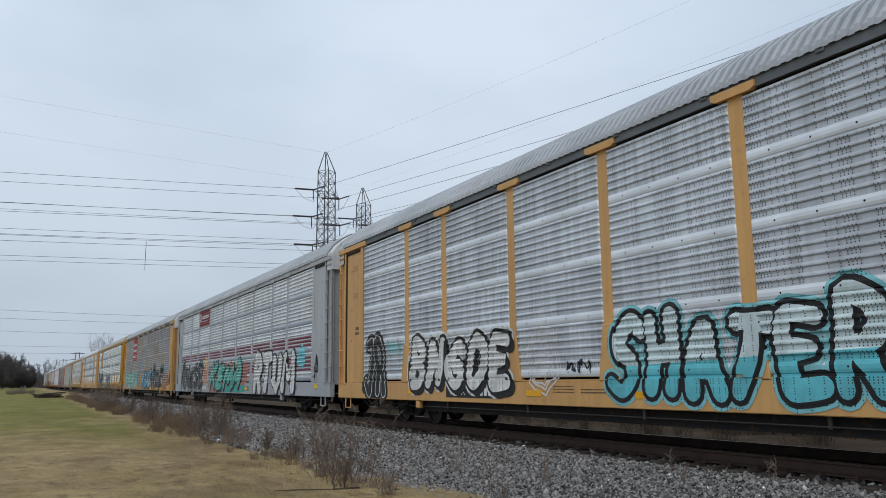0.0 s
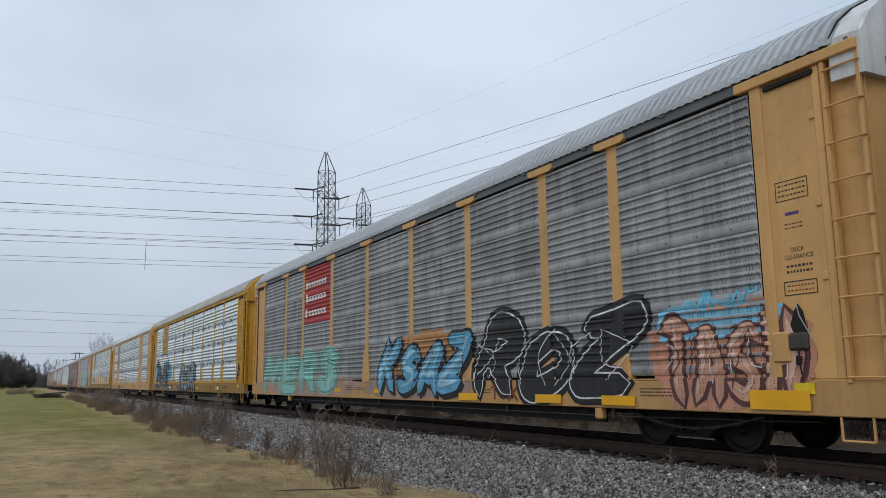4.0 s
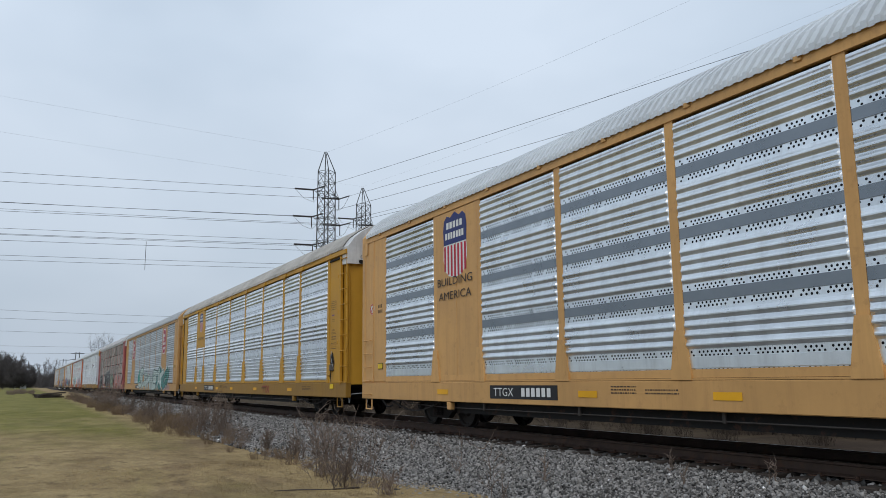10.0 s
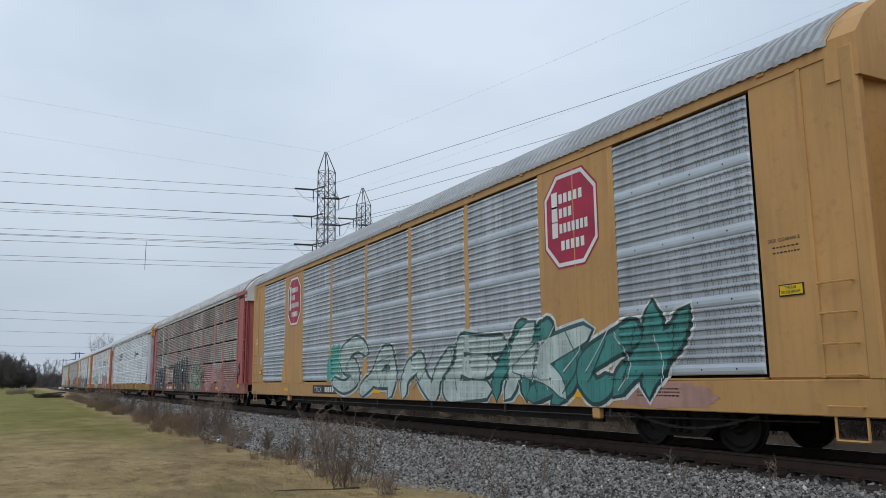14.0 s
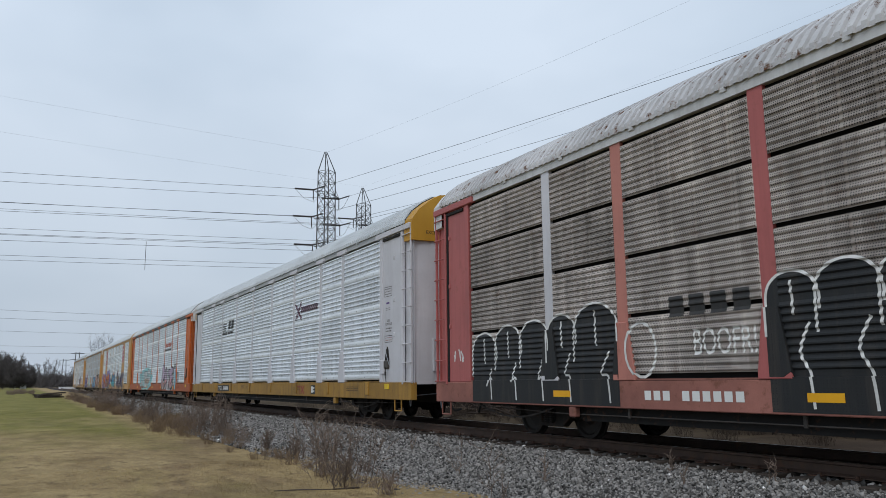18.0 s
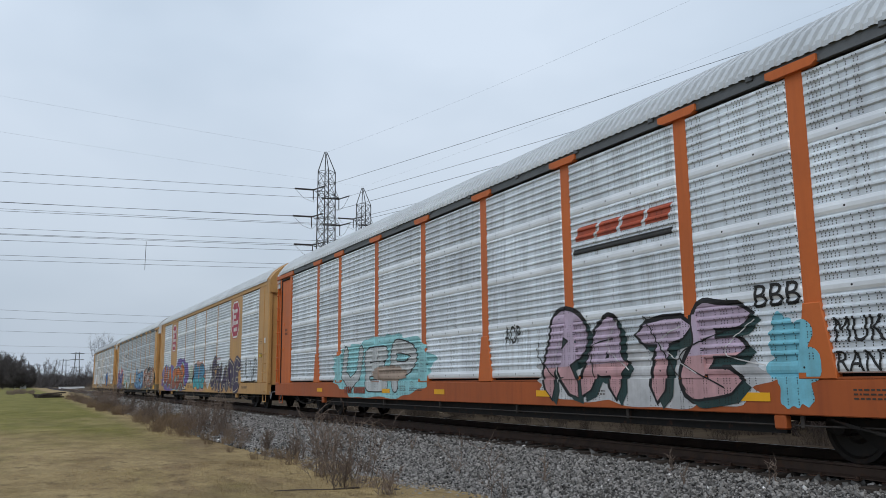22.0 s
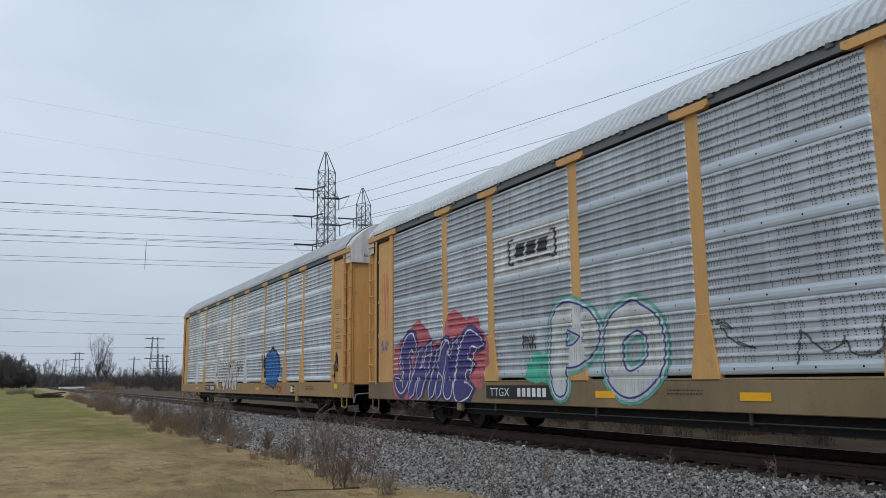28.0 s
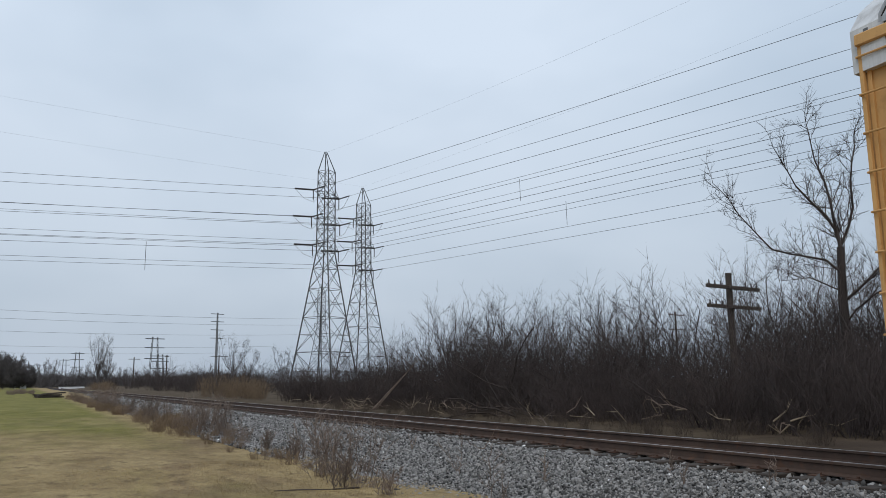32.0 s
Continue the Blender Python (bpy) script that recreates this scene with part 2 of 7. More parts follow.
def bed_z(x):
    ax = abs(x)
    if ax < 1.75:
        return -0.25
    return max(-0.72, -0.25 - (ax - 1.75) * (0.17 if x < 0 else 0.2))


def build_track():
    track = empty("railway_track", "single line of rusty steel rails on dark timber ties", "railway track", kind="structure")
    ys = [-60, -30, -10] + list(range(0, 60, 2)) + [70, 90, 120, 170, 250, 350, 450, 620]
    xs = [-4.6, -4.0, -3.4, -2.8, -2.2, -1.75, -0.8, 0, 0.8, 1.75, 2.4, 3.0, 3.6]
    verts = [(x + (0.25 * noise.noise((y * 0.3, x, 5)) if abs(x) > 2 else 0), y, bed_z(x) + 0.02 * noise.noise((x * 2, y * 2, 1))) for y in ys for x in xs]
    w = len(xs)
    faces = [(j * w + i, j * w + i + 1, (j + 1) * w + i + 1, (j + 1) * w + i) for j in range(len(ys) - 1) for i in range(w - 1)]
    tagged(part("ballast_bed", mesh_from("ballast_bed", verts, faces, bed_mat, True)), "grey crushed stone ballast bank under the track", "ballast", kind="structure")
    prof = [(-0.076, -0.178), (0.076, -0.178), (0.076, -0.165), (0.012, -0.14), (0.01, -0.045), (0.037, -0.036), (0.037, -0.008), (0.028, 0.0), (-0.028, 0.0), (-0.037, -0.008), (-0.037, -0.036), (-0.01, -0.045), (-0.012, -0.14), (-0.076, -0.165)]
    for sx in (-0.7525, 0.7525):
        bm = bmesh.new()
        a = [bm.verts.new((sx + x, -60, z)) for x, z in prof]
        b = [bm.verts.new((sx + x, 620, z)) for x, z in prof]
        for i in range(len(a)):
            j = (i + 1) % len(a)
            f = bm.faces.new((a[i], a[j], b[j], b[i]))
            f.material_index = 1 if i == 7 else 0
        bmesh.ops.recalc_face_normals(bm, faces=bm.faces)
        me = bpy.data.meshes.new("rail")
        bm.to_mesh(me)
        bm.free()
        me.materials.append(rail_mat)
        me.materials.append(head_mat)
        part("rail", me, None, track)
    tie_me = bpy.data.meshes.new("tie")
    tb = boxm(-1.3, 1.3, -0.115, 0.115, -0.36, -0.187, bevel=0.012)
    tb.to_mesh(tie_me)
    tb.free()
    tie_me.materials.append(tie_mat)
    pl_me = bpy.data.meshes.new("tie_plate")
    pb = bmesh.new()
    for sx in (-0.7525, 0.7525):
        box(pb, sx - 0.18, sx + 0.18, -0.09, 0.09, -0.186, -0.174)
        for dx in (-0.1, 0.1):
            box(pb, sx + dx - 0.015, sx + dx + 0.015, -0.05, -0.02, -0.175, -0.145)
    pb.to_mesh(pl_me)
    pb.free()
    pl_me.materials.append(plate_mat)
    rng = random.Random(4)
    for i in range(110):
        y = 3.0 + i * 0.5 + rng.uniform(-0.03, 0.03)
        at = pose(rng.uniform(-0.06, 0.06), y, rng.uniform(-0.012, 0.004), 0, 0, rng.uniform(-1.2, 1.2))
        part("tie", tie_me, None, track, at=at)
        part("tie_plate", pl_me, None, track, at=Matrix.Translation((0, y, 0)))
    bm = bmesh.new()
    y = 58.0
    while y < 330:
        box(bm, -1.3, 1.3, y - 0.11, y + 0.11, -0.36, -0.187)
        y += 0.5
    for k in range(26):
        y = 2.5 - k * 0.5
        box(bm, -1.3, 1.3, y - 0.11, y + 0.11, -0.36, -0.187)
    tagged(part("distant_ties", bm, tie_mat, track), kind="stuff")


build_track()


def build_stones():
    """Crushed stones over the near bank, the cribs and the far shoulder."""
    rng = np.random.default_rng(7)
    base = np.array([(-1, -1, -1), (1, -1, -1), (1, 1, -1), (-1, 1, -1), (-1, -1, 1), (1, -1, 1), (1, 1, 1), (-1, 1, 1)], float) * 0.6
    quad = np.array([(0, 3, 2, 1), (4, 5, 6, 7), (0, 1, 5, 4), (1, 2, 6, 5), (2, 3, 7, 6), (3, 0, 4, 7)])
    zones = [(-4.9, -1.25, 5.5, 16, 96000, 0.0172), (-4.8, -1.25, 16, 30, 54000, 0.021), (-4.5, -1.25, 30, 60, 26000, 0.032),
             (-1.25, 1.25, 4, 30, 11000, 0.033), (1.3, 3.3, 4, 40, 14000, 0.034), (3.2, 4.6, 6, 45, 5000, 0.034), (-4.6, 3.0, 60, 120, 9000, 0.05)]
    V, F, at = [], [], 0
    for x0, x1, y0, y1, num, size in zones:
        x, y = rng.uniform(x0, x1, num), rng.uniform(y0, y1, num)
        if x0 < -4:
            edge = -4.55 + 0.5 * np.sin(y * 0.7) + 0.3 * np.sin(y * 1.9 + 1)
            keep = (x > edge) | (rng.random(num) < 0.12)
            x, y = x[keep], y[keep]
        num = len(x)
        z = np.array([bed_z(v) for v in x]) + rng.uniform(-0.028, 0.032, num)
        z = np.maximum(z, -0.62)
        s = size * rng.lognormal(0, 0.36, num)[:, None, None] * rng.uniform(0.6, 1.25, (num, 1, 3))
        v = base[None] * s + rng.normal(0, 1, (num, 8, 3)) * s * 0.22
        q = rng.normal(0, 1, (num, 4))
        q /= np.linalg.norm(q, axis=1)[:, None]
        w, a, b, c = q.T
        R = np.stack([1 - 2 * (b * b + c * c), 2 * (a * b - c * w), 2 * (a * c + b * w), 2 * (a * b + c * w), 1 - 2 * (a * a + c * c), 2 * (b * c - a * w),
                      2 * (a * c - b * w), 2 * (b * c + a * w), 1 - 2 * (a * a + b * b)], 1).reshape(num, 3, 3)
        v = np.einsum("nij,nkj->nki", R, v) + np.stack([x, y, z], 1)[:, None]
        V.append(v.reshape(-1, 3))
        F.append((quad[None] + (at + np.arange(num) * 8)[:, None, None]).reshape(-1, 4))
        at += num * 8
    ob = part("ballast_stones", raw_mesh("ballast_stones", np.concatenate(V), np.concatenate(F), stone_mat), None)
    tagged(ob, "loose grey and white crushed limestone beside the rails", "gravel", kind="stuff")


build_stones()


# ---- autorack cars: materials ----
YEL, TAN, DEEP = (0.60, 0.34, 0.125), (0.53, 0.30, 0.11), (0.52, 0.27, 0.026)
dark_steel = surf("grimy_black_steel", (0.016, 0.015, 0.0145), 0.8, metal=0.2, var=0.4, scale=4.0, rust=0.35, rand=0.1)
truck_mat = surf("brake_dust_cast_steel", (0.024, 0.021, 0.019), 0.85, metal=0.2, var=0.4, scale=5.0, rust=0.2, rand=0.15)
wheel_mat = surf("wheel_steel", (0.03, 0.026, 0.024), 0.6, metal=0.4, var=0.3, scale=6.0, rust=0.2)
tread_mat = surf("polished_wheel_tread", (0.35, 0.33, 0.31), 0.35, metal=0.9, var=0.2, rand=0.0)
# near-black that puts the shade of hollows and openings into the colour
shade_black = surf("shade_black_fill", (0.012, 0.012, 0.013), 0.9, var=0.2, rand=0.0)
rubber = surf("black_rubber", (0.02, 0.02, 0.021), 0.8, var=0.2, rand=0.0)
reflect_yel = surf("yellow_reflector_sheet", (0.80, 0.40, 0.012), 0.5, var=0.12, rand=0.05)
white_paint = surf("dull_white_paint", (0.62, 0.63, 0.64), 0.6, var=0.15, streak=0.25, rand=0.05)
letter_white = surf("white_lettering", (0.74, 0.75, 0.74), 0.6, var=0.1, rand=0.0)
letter_black = surf("black_lettering", (0.02, 0.02, 0.02), 0.6, var=0.1, rand=0.0)
faded_ink = surf("faded_black_stencil", (0.06, 0.045, 0.035), 0.7, var=0.3, rand=0.0)
plate_black = surf("black_number_panel", (0.018, 0.018, 0.02), 0.55, var=0.2, rand=0.0)
pipe_mat = surf("dull_grey_pipe", (0.085, 0.075, 0.068), 0.6, metal=0.3, var=0.35, scale=4.0, rust=0.3)
grey_door = surf("grey_door_sheet", (0.33, 0.36, 0.40), 0.55, metal=0.3, var=0.3, streak=0.5, stain=(0.16, 0.15, 0.14))
PAINTS = {}


def paint(col, over=0.0):
    """Sprayed or stencilled paint; over: it runs across punched sheets."""
    key = (tuple(round(v, 3) for v in col), bool(over))
    if key not in PAINTS:
        extra = dict(holes=FINE, flats=FINE_FLATS, fold=(1.10, 0.935)) if over else {}
        PAINTS[key] = surf("sprayed_paint", col, 0.55, var=0.28, scale=2.2, rand=0.0, streak=0.22, bump=0.2, **extra)
    return PAINTS[key]


def body_paint(name, col, streak=0.35, rust=0.25):
    return surf(name, col, 0.55, var=0.14, scale=0.6, streak=streak * 0.6, rust=rust * 0.6, rand=0.05, bump=0.06, fine=14.0, stain=(col[0] * 0.35, col[1] * 0.3, col[2] * 0.3 + 0.01))


FINE = (0.052, 0.0323, 0.0088, 0.48, ((0.16, 0.935),), 0.075)
FINE_FLATS = (0.12917, 0.74)


# ---- lettering: one mesh for each text ----
GLYPHS = {}


def glyph_meshes(wanted):
    made = []
    for body in wanted:
        cu = bpy.data.curves.new("lettering", "FONT")
        cu.body, cu.size, cu.resolution_u = body, 1.0, 3
        made.append((body, new("lettering", cu)))
    dg = bpy.context.evaluated_depsgraph_get()
    for key, ob in made:
        me = bpy.data.meshes.new_from_object(ob.evaluated_get(dg))
        co = np.empty(len(me.vertices) * 3, np.float32)
        me.vertices.foreach_get("co", co)
        co = co.reshape(-1, 3)
        polys = [tuple(p.vertices) for p in me.polygons]
        # neighbouring letters differ by a hair in depth
        root = list(range(len(co)))

        def find(i):
            while root[i] != i:
                root[i] = root[root[i]]
                i = root[i]
            return i
        for p in polys:
            a = find(p[0])
            for i in p[1:]:
                root[find(i)] = a
        ids = [find(i) for i in range(len(co))]
        mid = {}
        for i, k in enumerate(ids):
            mid.setdefault(k, []).append(float(co[i, 0]))
        order = {k: n for n, k in enumerate(sorted(mid, key=lambda k: min(mid[k])))}
        GLYPHS[key] = (co[:, :2].copy(), polys, [0.0009 * (order[k] % 3) for k in ids])
        bpy.data.meshes.remove(me)
    for key, ob in made:
        cu = ob.data
        bpy.data.objects.remove(ob)
        bpy.data.curves.remove(cu)


EDGES = (12.1, 9.15, 7.15, 4.3, 1.43, -1.43, -4.3, -7.15, -9.15, -12.1)
POSTS = EDGES[1:-1]
Z_SILL0, Z_SILL1, Z_PAN0, Z_PAN1, Z_EAVE = 0.60, 1.03, 1.10, 4.86, 5.05
X_SHEET, X_PLATE, X_POST, X_FOOT, X_SILL = -1.532, -1.543, -1.538, -1.578, -1.565


SIDES = {}


def post_half(z, wide):
    """Half the breadth of a post at height z, and of its flared foot."""
    return float(np.interp(z, (1.035, 1.1, 1.75, 1.76), (0.2, 0.2, 0.09, 0.088)) if wide else np.interp(z, (1.035, 1.12, 1.8, 1.95), (0.26, 0.26, 0.15, 0.125)))


def side_x(y, z, side):
    """Depth of a car's side at y, z: sill, post, foot, plate or ribbed sheet."""
    if z < Z_SILL1 + 0.032:
        return X_SILL
    gap = min(abs(y - p) for p in POSTS)
    if gap < post_half(z, side["wide"]) + 0.004:
        return X_FOOT if z < (1.752 if side["wide"] else 1.952) else X_POST
    if abs(y) > 12.05:
        return X_PLATE
    bay = next((i for i in range(9) if EDGES[i + 1] <= y <= EDGES[i]), 0)
    if z > side["plates"].get(bay, 9.0) or z > 4.86:
        return X_PLATE
    return X_SHEET - float(np.interp(z, side["z"], side["d"]))


def on_side(name, verts2, polys, mat, parent, lift, label="", below=None):
    """Flat shapes in (y, z) laid as paint on the car's side, bent over ribs, posts and sill."""
    side = SIDES[parent.name]
    bm = bmesh.new()
    # a third number is a hair of extra lift, where strokes or letters cross
    vs = [bm.verts.new((q[2] if len(q) > 2 else 0.0, q[0], q[1])) for q in verts2]
    for p in polys:
        try:
            bm.faces.new([vs[i] for i in p])
        except ValueError:
            pass
    ymin, ymax = min(v[0] for v in verts2), max(v[0] for v in verts2)
    zmin, top = min(v[1] for v in verts2), max(v[1] for v in verts2)
    if below is not None:
        bmesh.ops.bisect_plane(bm, geom=bm.verts[:] + bm.edges[:] + bm.faces[:], plane_co=(0, (ymin + ymax) / 2, below), plane_no=(0, 0.03, 1), clear_outer=True)

    def slice_at(y, z, no):
        bmesh.ops.bisect_plane(bm, geom=bm.verts[:] + bm.edges[:] + bm.faces[:], plane_co=(0, y, z), plane_no=no)
    up = (0, 0, 1)
    for z in (Z_SILL1 + 0.03, Z_SILL1 + 0.034):
        if zmin < z < top:
            slice_at(0, z, up)
    foot_top, half_top, knee = (1.752, 0.09, (0.2, 1.1)) if side["wide"] else (1.952, 0.125, (0.26, 1.12))
    near = [p for p in POSTS if ymin - 0.3 < p < ymax + 0.3]
    if near and top > Z_SILL1:
        for z in (foot_top - 0.002, foot_top + 0.002):
            if zmin < z < top:
                slice_at(0, z, up)
        for p in near:
            for sg in (-1, 1):
                for e in (0.002, 0.007):
                    slice_at(p + sg * (half_top + e), 2.0, (0, 1, 0))
                    if zmin < foot_top:
                        run = Vector((knee[0] - half_top, knee[1] - foot_top))
                        slice_at(p + sg * (half_top + e), foot_top, (0, -run.y, sg * run.x))
    on_sheet = top > Z_PAN0 and ymax > -12.0 and ymin < 12.0 and (ymax - ymin > 0.3) and not all(
        abs(y) > 12.0 or any(EDGES[i + 1] <= y <= EDGES[i] and top > side["plates"][i] and zmin > side["plates"][i] for i in side["plates"]) for y in (ymin, ymax, (ymin + ymax) / 2))
    if on_sheet:
        for z in side["z"]:
            if zmin < z < top:
                slice_at(0, z, up)
    for v in bm.verts:
        v.co.x = side_x(v.co.y, v.co.z, side) - lift - v.co.x
    bmesh.ops.recalc_face_normals(bm, faces=bm.faces)
    return part(name, bm, mat, parent, label)


def text2(body, y_left, y_right, z0, z1, lean=0.0):
    """The text's outline scaled into a rectangle of the side; it reads from y_left towards y_right."""
    co, polys, hair = GLYPHS[body]
    lo, hi = co.min(0), co.max(0)
    u = (co[:, 0] - lo[0]) / (hi[0] - lo[0])
    v = (co[:, 1] - lo[1]) / (hi[1] - lo[1])
    y = y_left + u * (y_right - y_left) - lean * (v - 0.5) * (z1 - z0)
    return list(zip(y.tolist(), (z0 + v * (z1 - z0)).tolist(), hair)), polys


def lettering(body, y_left, y_right, z0, z1, mat, parent, lift=0.004, lean=0.0):
    v, p = text2(body, y_left, y_right, z0, z1, lean)
    return on_side("lettering", v, p, mat, parent, lift)


def rects(rows):
    v, p = [], []
    for y0, y1, z0, z1 in rows:
        k = len(v)
        v += [(y0, z0), (y1, z0), (y1, z1), (y0, z1)]
        p.append((k, k + 1, k + 2, k + 3))
    return v, p


def word_bars(counts, y_left, y_right, z0, z1, mat, parent, lift=0.004, lean=0.0, fill=0.72):
    """A line of writing as plain bars, one for each character; counts are the words' lengths."""
    total = sum(counts) + len(counts) - 1
    step = (y_right - y_left) / total
    rows, k = [], 0
    for c in counts:
        for i in range(c):
            a = y_left + (k + i) * step
            rows.append((a, a + step * fill, z0, z1))
        k += c + 1
    v, p = rects(rows)
    v = [(y - lean * (z - z0), z) for y, z in v]
    return on_side("lettering", v, p, mat, parent, lift)


def tiny_print(y, z, wide, lines, mat, parent, pitch=0.07, seed=0):
    """Rows of small print as thin bars."""
    rng = random.Random(seed)
    rows = []
    for i in range(lines):
        a = 0.0
        while a < wide:
            w = rng.uniform(0.02, 0.07)
            rows.append((y - a, y - min(wide, a + w), z - i * pitch, z - i * pitch + pitch * 0.42))
            a += w + 0.02
    v, p = rects(rows)
    return on_side("small_print", v, p, mat, parent, 0.004)


def blob2(y0, y1, z0, z1, seed, rough=0.18, num=110, power=2.4):
    rng = random.Random(seed)
    ph = [rng.uniform(0, 6.28) for _ in range(6)]
    cy, cz, ry, rz = (y0 + y1) / 2, (z0 + z1) / 2, abs(y1 - y0) / 2, (z1 - z0) / 2
    v = []
    for i in range(num):
        a = 2 * math.pi * i / num
        c, s = math.cos(a), math.sin(a)
        k = 0.94 + rough * sum(math.sin(a * (j + 2) + ph[j]) / (j + 1.5) for j in range(6)) + 0.10 * abs(math.sin(a * 4.5 + ph[0])) + 0.04 * math.sin(a * 17 + ph[1])
        v.append((cy + ry * k * math.copysign(abs(c) ** (2 / power), c), max(Z_SILL0 + 0.02, cz + rz * k * math.copysign(abs(s) ** (2 / power), s))))
    return v, [tuple(range(num))]


def blob(y0, y1, z0, z1, col, parent, lift, seed=1, rough=0.18):
    """A sprayed patch: a core with overlapping puffs along its rim."""
    core = blob2(y0, y1, z0, z1, seed, rough * 0.6)[0]
    puffs = []
    rng = random.Random(seed + 500)
    cy, cz, ry, rz = (y0 + y1) / 2, (z0 + z1) / 2, abs(y1 - y0) / 2, (z1 - z0) / 2
    for i in range(int(8 + 4 * ry)):
        a = rng.uniform(-0.3, math.pi + 0.3) if rng.random() < 0.75 else rng.uniform(0, 6.28)
        r = rng.uniform(0.25, 0.6) * min(ry, rz) * (0.4 + rough * 2)
        py, pz = cy + ry * 0.9 * math.cos(a), cz + rz * 0.86 * math.sin(a)
        puffs.append((py, pz, r))
    v = []
    for y, z in core:
        # the farthest reach of core and puffs in this direction
        dy, dz = y - cy, z - cz
        far = math.hypot(dy, dz) or 1e-6
        dy, dz = dy / far, dz / far
        for py, pz, r in puffs:
            along = (py - cy) * dy + (pz - cz) * dz
            off = (py - cy) ** 2 + (pz - cz) ** 2 - along * along
            if along > 0 and off < r * r:
                far = max(far, along + math.sqrt(r * r - off))
        v.append((cy + dy * far, max(Z_SILL0 + 0.02, cz + dz * far)))
    return on_side("paint_patch", v, [tuple(range(len(v)))], paint(col, 0.129 if z1 > 1.3 else 0.0), parent, lift)


def stroke2(pts, w):
    v, p = [], []
    for i, (y, z) in enumerate(pts):
        a = pts[max(0, i - 1)]
        b = pts[min(len(pts) - 1, i + 1)]
        d = Vector((b[0] - a[0], b[1] - a[1]))
        d = d.normalized() if d.length > 1e-6 else Vector((1, 0))
        n2 = Vector((-d.y, d.x)) * w / 2
        v += [(y + n2.x, z + n2.y), (y - n2.x, z - n2.y)]
        if i:
            k = 2 * i
            p.append((k - 2, k, k + 1, k - 1))
    return v, p


def strokes(lines, w, col, parent, lift):
    v, p = [], []
    for n, pts in enumerate(lines):
        a, b = stroke2(pts, w)
        a = [(y, z, 0.0007 * (n % 4) + 0.0005 * i / len(a)) for i, (y, z) in enumerate(a)]
        p += [tuple(i + len(v) for i in q) for q in b]
        v += a
    return on_side("paint_line", v, p, paint(col), parent, lift)


def smooth_line(pts, steps=5):
    """Catmull-Rom curve through the given points."""
    p = [pts[0]] + list(pts) + [pts[-1]]
    out = []
    for a, b, c, d in zip(p, p[1:], p[2:], p[3:]):
        for k in range(steps):
            t = k / steps
            out.append(tuple(0.5 * (2 * b[i] + (c[i] - a[i]) * t + (2 * a[i] - 5 * b[i] + 4 * c[i] - d[i]) * t * t + (3 * b[i] - a[i] - 3 * c[i] + d[i]) * t ** 3) for i in (0, 1)))
    return out + [pts[-1]]


def scrawl(y0, y1, z0, z1, w, col, parent, lift, seed, loops=5):
    """A fast loose tag: a few hand-written strokes inside a rectangle."""
    rng = random.Random(seed)
    lines = []
    n = max(2, loops // 2)
    for i in range(n):
        u, pts = i / n, []
        for j in range(rng.randint(8, 12)):
            high = rng.uniform(0.04, 0.98)
            pts.append((y0 + (y1 - y0) * min(1.0, max(0.0, u + rng.uniform(-0.05, 0.12) / n)), z0 + (z1 - z0) * high))
            u += rng.uniform(0.02, 0.26) / n * (1.0 if rng.random() < 0.8 else -0.8)
        lines.append(smooth_line(pts))
    if rng.random() < 0.5:
        lines.append([(y0, z0 + 0.02), (y0 + (y1 - y0) * 0.6, z0), (y1, z0 + 0.05 * (z1 - z0))])
    return strokes(lines, w, col, parent, lift)


def shards(y0, y1, z0, z1, w, col, parent, lift, seed, count):
    """Loose curved cuts inside a wild piece."""
    rng = random.Random(seed)
    lines = []
    for i in range(count):
        cy = y0 + (y1 - y0) * (i + rng.uniform(0.1, 0.9)) / count
        step = abs(y1 - y0) / count
        h = z1 - z0
        a = (cy + step * rng.uniform(-0.4, 0.4), z0 + h * rng.uniform(0.02, 0.35))
        b = (cy + step * rng.uniform(-0.35, 0.35), z0 + h * rng.uniform(0.4, 0.65))
        c = (cy + step * rng.uniform(-0.6, 0.6), z0 + h * rng.uniform(0.72, 1.0))
        lines.append(smooth_line([a, b, c], 5))
    return tagged(strokes(lines, w, col, parent, lift), kind="stuff")


